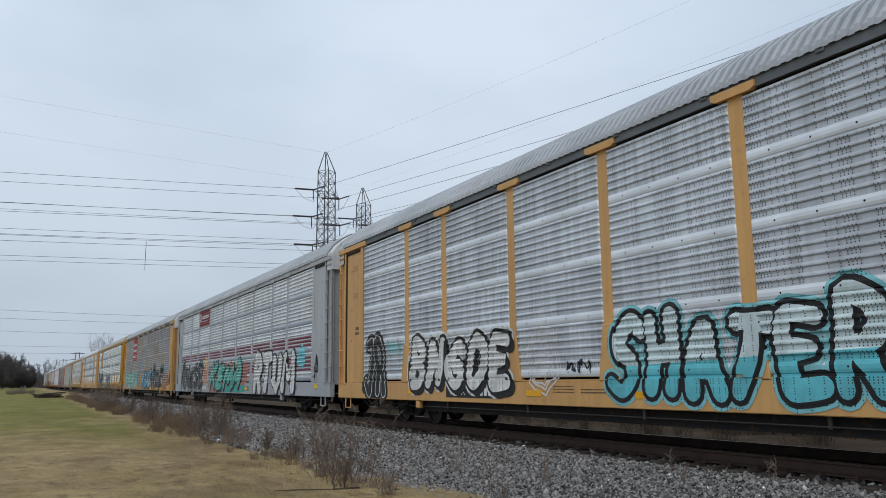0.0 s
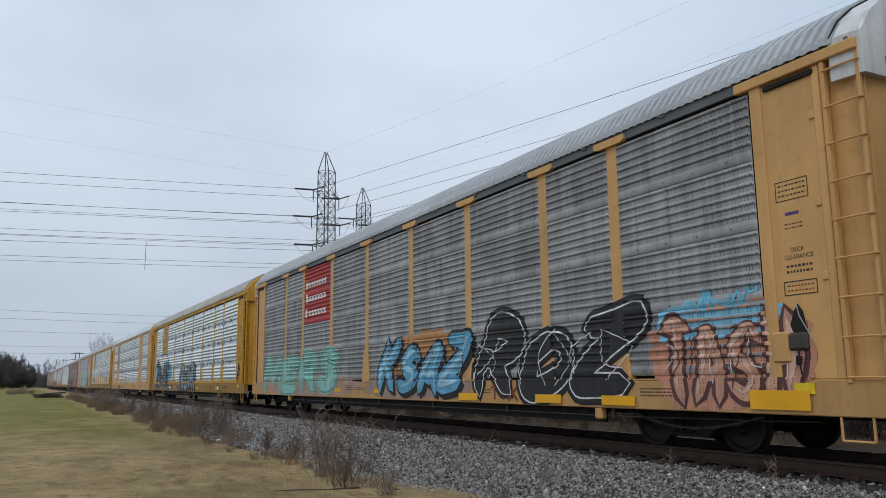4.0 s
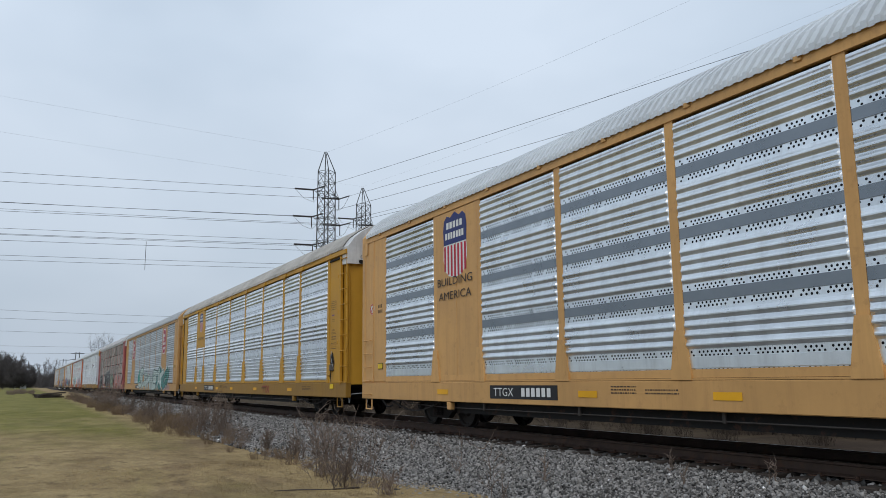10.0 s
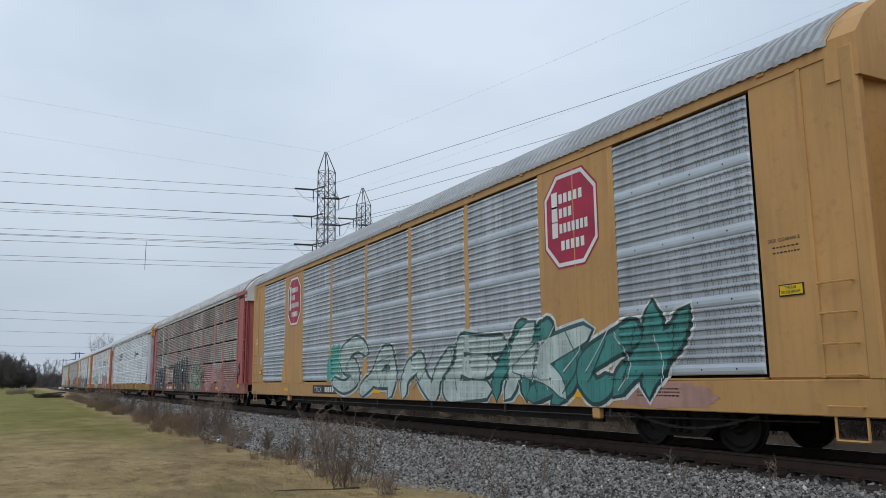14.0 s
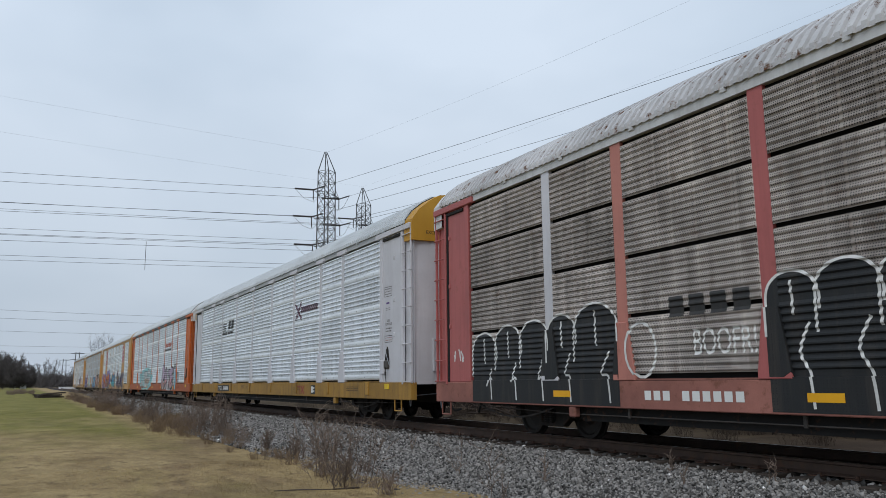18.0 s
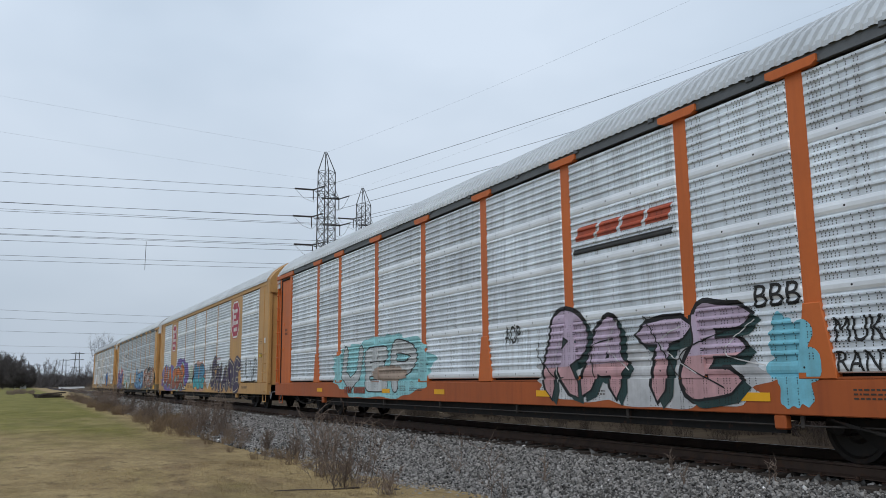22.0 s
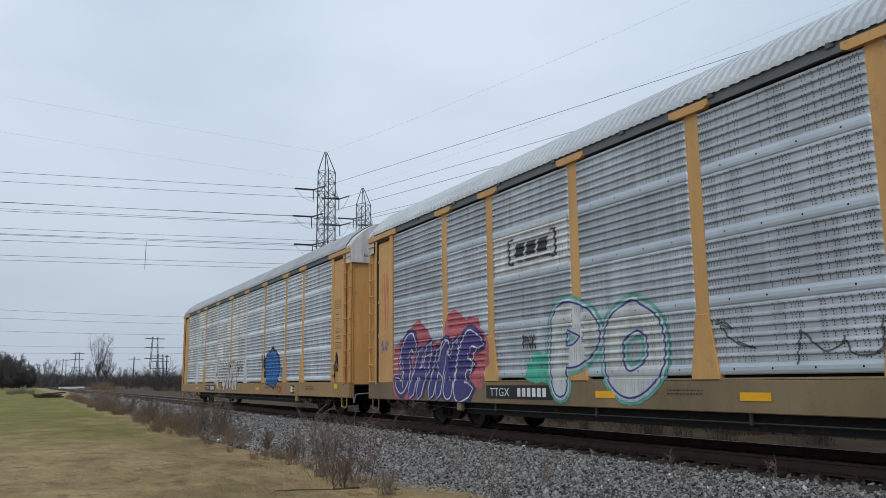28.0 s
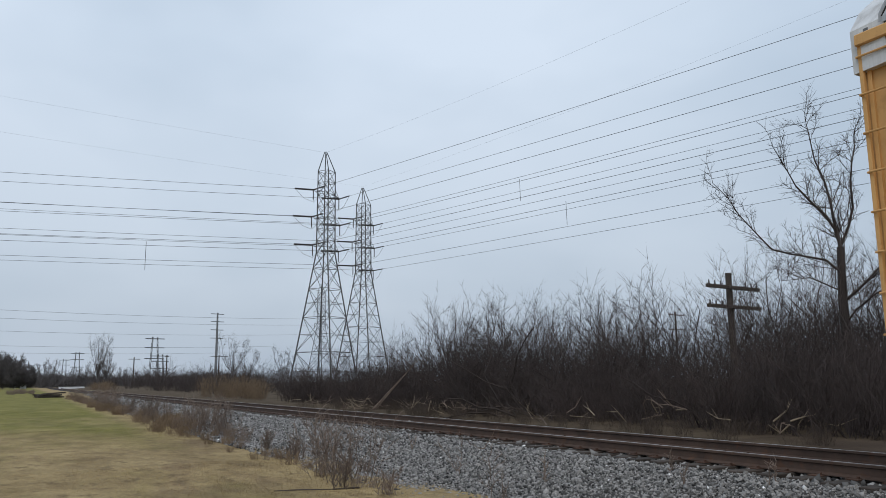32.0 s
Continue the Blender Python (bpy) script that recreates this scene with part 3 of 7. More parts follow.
STROKES = {
    "A": (((0.06, 0), (0.36, 0.9), (0.5, 1), (0.64, 0.9), (0.94, 0)), ((0.24, 0.33), (0.8, 0.36))),
    "B": (((0.12, 0), (0.15, 1), (0.6, 0.98), (0.82, 0.78), (0.55, 0.56), (0.2, 0.54)), ((0.45, 0.54), (0.9, 0.3), (0.62, 0.02), (0.12, 0))),
    "C": (((0.9, 0.82), (0.52, 1), (0.12, 0.68), (0.12, 0.32), (0.5, 0), (0.9, 0.16)),),
    "D": (((0.14, 0), (0.14, 1), (0.6, 0.95), (0.9, 0.5), (0.6, 0.04), (0.14, 0)),),
    "E": (((0.9, 0.98), (0.4, 1), (0.13, 0.95), (0.12, 0.5), (0.13, 0.05), (0.4, 0), (0.92, 0.03)), ((0.15, 0.52), (0.76, 0.54))),
    "G": (((0.9, 0.82), (0.52, 1), (0.12, 0.68), (0.12, 0.32), (0.5, 0), (0.88, 0.12), (0.9, 0.44), (0.55, 0.46)),),
    "H": (((0.12, 0), (0.14, 1)), ((0.86, 0), (0.9, 1)), ((0.14, 0.48), (0.88, 0.52))),
    "I": (((0.5, 0), (0.5, 1)),),
    "J": (((0.25, 1), (0.82, 1), (0.76, 0.3), (0.45, 0), (0.1, 0.24)),),
    "K": (((0.12, 0), (0.14, 1)), ((0.9, 1), (0.55, 0.66), (0.25, 0.5), (0.6, 0.34), (0.94, 0))),
    "L": (((0.16, 1), (0.13, 0.06), (0.5, 0), (0.92, 0.04)),),
    "M": (((0.05, 0), (0.15, 0.96), (0.5, 0.36), (0.85, 0.96), (0.95, 0)),),
    "N": (((0.1, 0), (0.14, 0.98), (0.5, 0.52), (0.86, 0.02), (0.9, 1)),),
    "O": (((0.5, 1), (0.13, 0.78), (0.12, 0.25), (0.5, 0), (0.88, 0.25), (0.88, 0.78), (0.5, 1)),),
    "P": (((0.14, 0), (0.14, 1), (0.65, 0.98), (0.9, 0.74), (0.62, 0.46), (0.2, 0.44)),),
    "R": (((0.14, 0), (0.14, 1), (0.65, 0.98), (0.86, 0.76), (0.6, 0.5), (0.2, 0.48)), ((0.4, 0.48), (0.7, 0.28), (0.94, 0))),
    "S": (((0.9, 0.86), (0.52, 1), (0.12, 0.8), (0.3, 0.56), (0.72, 0.44), (0.9, 0.2), (0.5, 0), (0.08, 0.12)),),
    "T": (((0.03, 0.98), (0.5, 1), (0.97, 0.96)), ((0.5, 0.96), (0.48, 0))),
    "U": (((0.12, 1), (0.13, 0.3), (0.5, 0), (0.87, 0.3), (0.9, 1)),),
    "W": (((0.04, 1), (0.22, 0.02), (0.5, 0.66), (0.78, 0.02), (0.96, 1)),),
    "Y": (((0.06, 1), (0.48, 0.5), (0.5, 0)), ((0.94, 1), (0.5, 0.52))),
    "Z": (((0.06, 0.96), (0.5, 1), (0.92, 0.96), (0.5, 0.5), (0.08, 0.04), (0.5, 0), (0.94, 0.04)),),
    "!": (((0.5, 1), (0.48, 0.4)), ((0.5, 0.08), (0.48, 0)))}


def fat_letters(body, more, y_left, y_right, z0, z1, lean, wave, wild, block, step):
    """Bubble letters drawn with a broad stroke; more: metres of extra width all round; wild letters run out into points."""
    cells = [{"I": 0.55, "!": 0.5, "M": 1.25, "W": 1.3}.get(ch, 1.0) for ch in body]
    total, high = sum(cells), z1 - z0
    unit = (y_left - y_right) / total
    broad = min(0.30 * high, (0.39 if block else 0.34) * unit)
    v, p, at, discs = [], [], 0.0, []
    rng = random.Random(len(body) * 31 + ord(body[0]))
    for k, ch in enumerate(body):
        drop, grow, tip = rng.uniform(-0.05, 0.03) * high, rng.uniform(0.96, 1.1), rng.uniform(-0.14, 0.14)
        cw = cells[k] * unit * 1.06
        for j, line in enumerate(STROKES[ch]):
            pts = []
            for a, b in (line if block and len(line) < 6 else smooth_line(list(line), 6)):
                u = (at + cells[k] / 2) / total
                b2 = b * grow
                z = z0 + drop + broad / 2 + b2 * (high - broad)
                y = y_left - at * unit - broad / 2 - a * (cw - broad) - (lean + tip) * (b - 0.5) * high
                y += wave * 0.8 * math.sin(b * 5.5 + k * 2.6)
                z += wave * (math.sin(u * 9.0 + 0.6) * (0.3 + b) + 0.7 * math.sin(k * 5.1 + a * 3.0) * (b - 0.2))
                pts.append((y, z))
            n = len(pts)
            base = len(v)
            hair = k * step + 0.0003 * j
            tips = []
            for i, (y, z) in enumerate(pts):
                a, b = pts[max(0, i - 1)], pts[min(n - 1, i + 1)]
                d = Vector((b[0] - a[0], b[1] - a[1]))
                d = d.normalized() if d.length > 1e-6 else Vector((1, 0))
                t = i / (n - 1)
                w = broad * (0.94 + 0.14 * math.sin(t * 5.0 + k + j * 2))
                if wild:
                    w *= 0.35 + 0.85 * math.sin(math.pi * (0.1 + 0.8 * t)) ** 0.7
                w = w / 2 + more
                v += [(y - d.y * w, max(Z_SILL0 + 0.01, z + d.x * w), hair + 0.0002 * t), (y + d.y * w, max(Z_SILL0 + 0.01, z - d.x * w), hair + 0.0002 * t)]
                if i:
                    q = base + 2 * i
                    p.append((q - 2, q, q + 1, q - 1))
                if wild and i in (0, n - 1):
                    # runs out into a point
                    sgn = -1 if i == 0 else 1
                    tips.append((base + 2 * i, (y + sgn * d.x * (w * 0.9 + 0.06), max(Z_SILL0 + 0.01, z + sgn * d.y * (w * 0.9 + 0.06)), hair + 0.0002 * t)))
                elif i % 6 == 0 or i == n - 1 or (block and len(line) < 6):
                    # rounded ends and joints, laid down after the strip
                    discs.append((y, z, w * 0.985, hair + 0.0002 * t + 0.0001))
            for q, tip_at in tips:
                v.append(tip_at)
                p.append((q, len(v) - 1, q + 1))
        at += cells[k]
    for y, z, r, h in discs:
        c0 = len(v)
        v += [(y + r * math.cos(q * math.pi / 6), max(Z_SILL0 + 0.01, z + r * math.sin(q * math.pi / 6)), h) for q in range(12)]
        p.append(tuple(range(c0, c0 + 12)))
        at += cells[k]
    return v, p


def piece(body, y_left, y_right, z0, z1, fill, parent, line=(0.012, 0.012, 0.014), halo=None, glow=None, lean=0.1, wave=0.05, thick=1.0, shadow=None, mix=None, chaos=0, inner=None):
    """A graffiti piece: overlapping fat letters with halo, thin outline and fill."""
    z0, z1 = max(z0 - 0.08, Z_SILL0 + 0.04), z1 + 0.05
    lift, step = 0.006, 0.0014
    rim = 0.022 + 0.008 * thick
    shape = (y_left, y_right, z0, z1, lean, wave, chaos > 2, thick >= 1.5)
    if halo:
        v, p = fat_letters(body, rim + 0.10, *shape, 0.0005)
        on_side("graffiti_halo", v, p, paint(halo, 1), parent, lift)
        lift += 0.004
    # the ground between the letters
    if halo or shadow or chaos:
        v, p = fat_letters(body, rim + 0.045, *shape, 0.0005)
        on_side("graffiti_ground", v, p, paint(line if sum(line) < 0.4 else fill, 1), parent, lift)
        lift += 0.004
    if shadow:
        v, p = fat_letters(body, rim, *shape, 0.0005)
        on_side("graffiti_shadow", [(a - 0.12, max(Z_SILL0 + 0.01, b - 0.09), e) for a, b, e in v], p, paint(shadow, 1), parent, lift)
        lift += 0.004
    v, p = fat_letters(body, rim, *shape, step)
    on_side("graffiti_outline", v, p, paint(line, 1), parent, lift)
    lift += 0.0007
    v, p = fat_letters(body, 0.0, *shape, step)
    on_side("graffiti_letters", v, p, paint(fill, 1), parent, lift)
    if mix:
        # second colour over the foot of the letters
        on_side("graffiti_fade", v, p, paint(mix, 1), parent, lift + 0.0003, below=z0 + (z1 - z0) * 0.45)
    lift += 0.0003 + step * len(body) * 0.5
    if glow:
        v, p = fat_letters(body, -0.32 * min(0.33 * (z1 - z0), 0.36 * (y_left - y_right) / len(body)), *shape, step)
        on_side("graffiti_highlight", [(a + 0.03, b + 0.03, e) for a, b, e in v], p, paint(glow, 1), parent, lift + step * len(body) * 0.5)
    lift += step * len(body) * 0.5 + 0.003
    if chaos:
        shards(y_left, y_right, z0 + 0.1, z1, 0.022, line, parent, lift, len(body) * 7 + chaos, chaos)
        shards(y_left, y_right, z0 + 0.15, z1, 0.016, inner or halo or (0.6, 0.6, 0.6), parent, lift + 0.003, len(body) * 5 + chaos, chaos)


# ---- autorack cars: shapes ----
def sheet_profile(kind, h):
    """(z, depth) of one screen sheet of height h, foot to head."""
    pts = []

    def ribs(z, top, count, shape):
        pitch = (top - z) / count
        for _ in range(count):
            pts.extend((z + pitch * a, b) for a, b in shape)
            z += pitch
    # a half-round rib over a flat strip; its underside is steep
    round_rib = ((0.0, 0.0), (0.50, 0.0), (0.54, 0.018), (0.62, 0.029), (0.78, 0.029), (0.92, 0.015), (0.995, 0.0))
    # a rolling wave
    wave = tuple((a / 8, 0.038 * (0.5 - 0.5 * math.cos(2 * math.pi * (a / 8) ** 0.85))) for a in range(8))
    if kind == "fine":
        pts += [(0.0, 0.0), (0.014, 0.016), (0.05, 0.024), (0.10, 0.024), (0.14, 0.012), (0.15, 0.0)]
        ribs(0.16, h, 6, round_rib)
        pts += [(h, 0.0)]
    elif kind == "slotted":
        pts += [(0.0, -0.02), (0.012, 0.0), (0.13, 0.0)]
        ribs(0.135, h - 0.14, 4, wave)
        pts += [(h - 0.135, 0.0), (h - 0.012, 0.0), (h, -0.02)]
    elif kind == "coarse":
        pts += [(0.0, 0.0), (0.095, 0.0), (0.10, 0.012), (0.255, 0.012), (0.26, 0.0), (0.36, 0.0)]
        ribs(0.365, h - 0.02, 4, wave)
        pts += [(h, 0.0)]
    else:
        ribs(0.02, h - 0.02, 9, ((0.0, 0.0), (0.12, 0.0), (0.34, 0.024), (0.54, 0.023), (0.97, 0.0)))
        pts += [(h - 0.01, 0.0)]
    return pts


def side_profile(spec):
    """The ribs of a whole side, foot to head, for the paint that lies on them."""
    rows, gap, zs, ds = spec.get("rows", 4), spec.get("gap", 0.0), [], []
    hs = (Z_PAN1 - Z_PAN0 - 0.02) / rows
    for r in range(rows):
        kind = "fine" if r == 0 and spec.get("low_fine") else spec["kind"]
        for z, d in sheet_profile(kind, hs - gap):
            zs.append(Z_PAN0 + r * hs + gap / 2 + z)
            ds.append(d)
    return dict(z=zs, d=ds, plates=spec.get("plates", {}), wide=spec.get("wide", False))


SHEETS = {}


def sheet_mesh(kind, w, h, mat):
    key = (kind, round(w, 2), round(h, 2), mat.name)
    if key not in SHEETS:
        pr = sheet_profile(kind, h)
        v, f = [], []
        cuts = [-w / 2, -w / 2 + 0.025, w / 2 - 0.025, w / 2]
        for j, y in enumerate(cuts):
            for z, d in pr:
                # ribs close at both ends, as pressed sheets do
                v.append((-d if 0 < j < 3 else 0.0, y, z))
        n = len(pr)
        for j in range(3):
            for i in range(n - 1):
                f.append((j * n + i, j * n + i + 1, (j + 1) * n + i + 1, (j + 1) * n + i))
        SHEETS[key] = mesh_from("screen_panel", v, f, mat)
    return SHEETS[key]


ROOFS = {}


def roof_mesh(mat, half=13.5, pitch=0.172):
    if (mat.name, half) not in ROOFS:
        prof = [(-1.575, 5.03), (-1.57, 5.10), (-1.36, 5.37), (-1.06, 5.60), (-0.76, 5.77), (-0.38, 5.815), (0, 5.82)]
        prof += [(-x, z) for x, z in prof[-2::-1]]
        ys, lift = [], []
        y = -half
        while y < half:
            for d, k in ((0.0, 0), (0.074, 0), (0.086, 1), (0.16, 1)):
                if y + d < half:
                    ys.append(y + d)
                    lift.append(k)
            y += pitch
        v, f = [], []
        for y, k in zip(ys, lift):
            for i, (x, z) in enumerate(prof):
                g = 1 + 0.026 * k * (0 if i in (0, len(prof) - 1) else 1)
                v.append((x * g if abs(x) < 1.5 else x * (1.004 + 0.018 * k), y, 4.0 + (z - 4.0) * g))
        n = len(prof)
        for j in range(len(ys) - 1):
            for i in range(n - 1):
                f.append((j * n + i, j * n + i + 1, (j + 1) * n + i + 1, (j + 1) * n + i))
        ROOFS[(mat.name, half)] = mesh_from("roof", v, f, mat)
    return ROOFS[(mat.name, half)]


CACHE = {}


def cached(key, build, mat):
    key = (key, mat.name)
    if key not in CACHE:
        bm = build()
        me = bpy.data.meshes.new(key[0])
        bm.to_mesh(me)
        bm.free()
        me.materials.append(mat)
        CACHE[key] = me
    return CACHE[key]


def post_shape():
    """Upright set back between the screens, with a proud flared foot."""
    bm = prism(bmesh.new(), [(-0.125, 4.9), (-0.125, 1.90), (0.125, 1.90), (0.125, 4.9)], -1.47, X_POST)
    foot = bmesh.new()
    out = [(-0.125, 1.95), (-0.15, 1.8), (-0.26, 1.12), (-0.26, 1.035), (0.26, 1.035), (0.26, 1.12), (0.15, 1.8), (0.125, 1.95)]
    prism(foot, out, -1.47, X_FOOT)
    bmesh.ops.bevel(foot, geom=[e for e in foot.edges if all(v.co.x < -1.57 for v in e.verts)], offset=0.012, segments=1, affect="EDGES")
    me = bpy.data.meshes.new("foot")
    foot.to_mesh(me)
    foot.free()
    bm.from_mesh(me)
    bpy.data.meshes.remove(me)
    return bm


def slim_post_shape():
    bm = prism(bmesh.new(), [(-0.088, 4.9), (-0.088, 1.70), (0.088, 1.70), (0.088, 4.9)], -1.47, X_POST)
    return prism(bm, [(-0.09, 1.75), (-0.2, 1.1), (-0.2, 1.035), (0.2, 1.035), (0.2, 1.1), (0.09, 1.75)], -1.46, X_FOOT)


def cap_shape():
    out = [(-0.38, 4.985), (-0.38, 4.90), (-0.3, 4.862), (0.3, 4.862), (0.38, 4.90), (0.38, 4.985)]
    return prism(bmesh.new(), out, -1.5, -1.60)


def ladder_parts(parent, mat, y_out, y_in):
    """Corner ladder: two stiles, a recessed back sheet and rungs."""
    lad = part("ladder", boxm(-1.56, -1.505, min(y_out, y_out + 0.05 * (1 if y_out < 0 else -1)), max(y_out, y_out + 0.05 * (1 if y_out < 0 else -1)), 0.98, 4.95, bevel=0.008), mat, parent)
    part("stile", boxm(-1.59, -1.505, min(y_in, y_in - 0.06), max(y_in, y_in - 0.06), 0.98, 4.85, bevel=0.01), mat, lad)
    part("back_sheet", boxm(-1.47, -1.45, min(y_out, y_in), max(y_out, y_in), 0.98, 4.95), mat, lad)
    for i in range(9):
        z = 1.05 + i * 0.46
        bm = rod(bmesh.new(), (-1.585, y_out, z), (-1.585, y_in, z), 0.013)
        rod(bm, (-1.585, y_out, z), (-1.53, y_out, z), 0.013)
        rod(bm, (-1.585, y_in, z), (-1.53, y_in, z), 0.013)
        part("rung", bm, mat, lad)


END_PROF = [(-1.55, 5.08), (-1.34, 5.36), (-1.05, 5.59), (-0.75, 5.76), (-0.36, 5.80), (0.36, 5.80), (0.75, 5.76), (1.05, 5.59), (1.34, 5.36), (1.55, 5.08)]


def end_cap(y, s):
    """The roof-shaped head of an end wall; s is the way it faces."""
    bm = bmesh.new()
    out = [(-1.55, 4.55)] + END_PROF + [(1.55, 4.55)]
    a = [bm.verts.new((x * 1.012, y - s * 0.36, z + 0.012)) for x, z in out]
    b = [bm.verts.new((x, y + s * 0.07, z)) for x, z in out]
    bm.faces.new(b)
    for i in range(len(a)):
        j = (i + 1) % len(a)
        bm.faces.new((a[i], a[j], b[j], b[i]))
    bmesh.ops.recalc_face_normals(bm, faces=bm.faces)
    return bm


def door_leaf(x0, x1, y, s, z0=0.98, z1=4.56, bulge=0.12):
    """One leaf of the curved end doors."""
    bm = bmesh.new()
    cols = 6
    a = []
    for i in range(cols + 1):
        x = x0 + (x1 - x0) * i / cols
        d = bulge * (1 - (x / 1.5) ** 2)
        a.append([bm.verts.new((x, y + s * d, z)) for z in (z0, z1)] + [bm.verts.new((x, y - s * 0.05, z)) for z in (z1, z0)])
    for p, q in zip(a, a[1:]):
        for i in range(4):
            j = (i + 1) % 4
            bm.faces.new((p[i], p[j], q[j], q[i]))
    bm.faces.new(a[0])
    bm.faces.new(a[-1][::-1])
    bmesh.ops.recalc_face_normals(bm, faces=bm.faces)
    return bm


def prism_y(outline, y0, y1):
    """Outline in (x, z), drawn out along the car."""
    bm = bmesh.new()
    a = [bm.verts.new((x, y0, z)) for x, z in outline]
    b = [bm.verts.new((x, y1, z)) for x, z in outline]
    bm.faces.new(a)
    bm.faces.new(b[::-1])
    for i in range(len(a)):
        j = (i + 1) % len(a)
        bm.faces.new((a[i], b[i], b[j], a[j]))
    bmesh.ops.recalc_face_normals(bm, faces=bm.faces)
    return bm


def frame_strip(x0, x1, z0, z1, y0, y1, w=0.03):
    """A thin raised frame in the end wall's plane."""
    bm = bmesh.new()
    v = [[bm.verts.new((x, y, z)) for x, z in q] for y in (y0, y1) for q in (((x0, z0), (x1, z0), (x1, z1), (x0, z1)), ((x0 + w, z0 + w), (x1 - w, z0 + w), (x1 - w, z1 - w), (x0 + w, z1 - w)))]
    for i in range(4):
        j = (i + 1) % 4
        for a, b in ((v[0], v[1]), (v[2], v[3]), (v[0], v[2]), (v[1], v[3])):
            bm.faces.new((a[i], a[j], b[j], b[i]))
    bmesh.ops.recalc_face_normals(bm, faces=bm.faces)
    return bm


def truck_template():
    """Two-axle truck: side frames with springs, bolster, wheelsets, brake beam."""
    tr = empty("truck", "")
    def frame_shape(x0, x1):
        out = [(-1.13, 0.52), (-0.98, 0.60), (-0.5, 0.55), (-0.36, 0.66), (0.36, 0.66), (0.5, 0.55), (0.98, 0.60), (1.13, 0.52), (1.13, 0.40), (0.98, 0.34), (0.72, 0.40), (0.45, 0.20), (-0.45, 0.20), (-0.72, 0.40), (-0.98, 0.34), (-1.13, 0.40)]
        return prism(bmesh.new(), out, x0, x1)
    for s in (-1, 1):
        sf = part("side_frame", frame_shape(s * 1.06, s * 0.93), truck_mat, tr)
        # black plate on the side frame, painted as the shade in its opening
        part("frame_window", boxm(s * 1.065 - 0.004, s * 1.065 + 0.004, -0.24, 0.24, 0.29, 0.52), shade_black, sf)
        for k in (-0.15, 0.0, 0.15):
            bm = bmesh.new()
            for i in range(6):
                drum_z = 0.27 + i * 0.042
                rod(bm, (s * 1.085, k, drum_z), (s * 1.085, k, drum_z + 0.024), 0.062, sides=10)
            rod(bm, (s * 1.085, k, 0.26), (s * 1.085, k, 0.53), 0.035, sides=8)
            part("spring", bm, truck_mat, sf)
        for k in (-0.89, 0.89):
            part("bearing_cap", drum(bmesh.new(), s * 1.06, s * 1.15, k, 0.455, 0.11, 0.09, 14), truck_mat, sf)
    part("bolster", boxm(-1.12, 1.12, -0.19, 0.19, 0.46, 0.7, bevel=0.02), truck_mat, tr)
    part("brake_beam", boxm(-0.8, 0.8, -0.42, -0.36, 0.3, 0.38), truck_mat, tr)
    for y in (-0.89, 0.89):
        ws = part("wheelset", drum(bmesh.new(), -0.98, 0.98, 0, 0, 0.075, sides=12), truck_mat, tr, at=(0, y, 0.42))
        for s in (-1, 1):
            bm = bmesh.new()
            rings = [(0.69, 0.445), (0.715, 0.447), (0.735, 0.42), (0.82, 0.415), (0.825, 0.36), (0.79, 0.33), (0.785, 0.18), (0.83, 0.13), (0.83, 0.09)]
            n, prev = 30, None
            for x, r in rings:
                ring = [bm.verts.new((s * x, r * math.cos(2 * math.pi * i / n), r * math.sin(2 * math.pi * i / n))) for i in range(n)]
                if prev:
                    for i in range(n):
                        bm.faces.new((prev[i], prev[(i + 1) % n], ring[(i + 1) % n], ring[i]))
                prev = ring
            bm.faces.new(prev)
            bmesh.ops.recalc_face_normals(bm, faces=bm.faces)
            part("wheel", bm, wheel_mat, ws)
    return tr


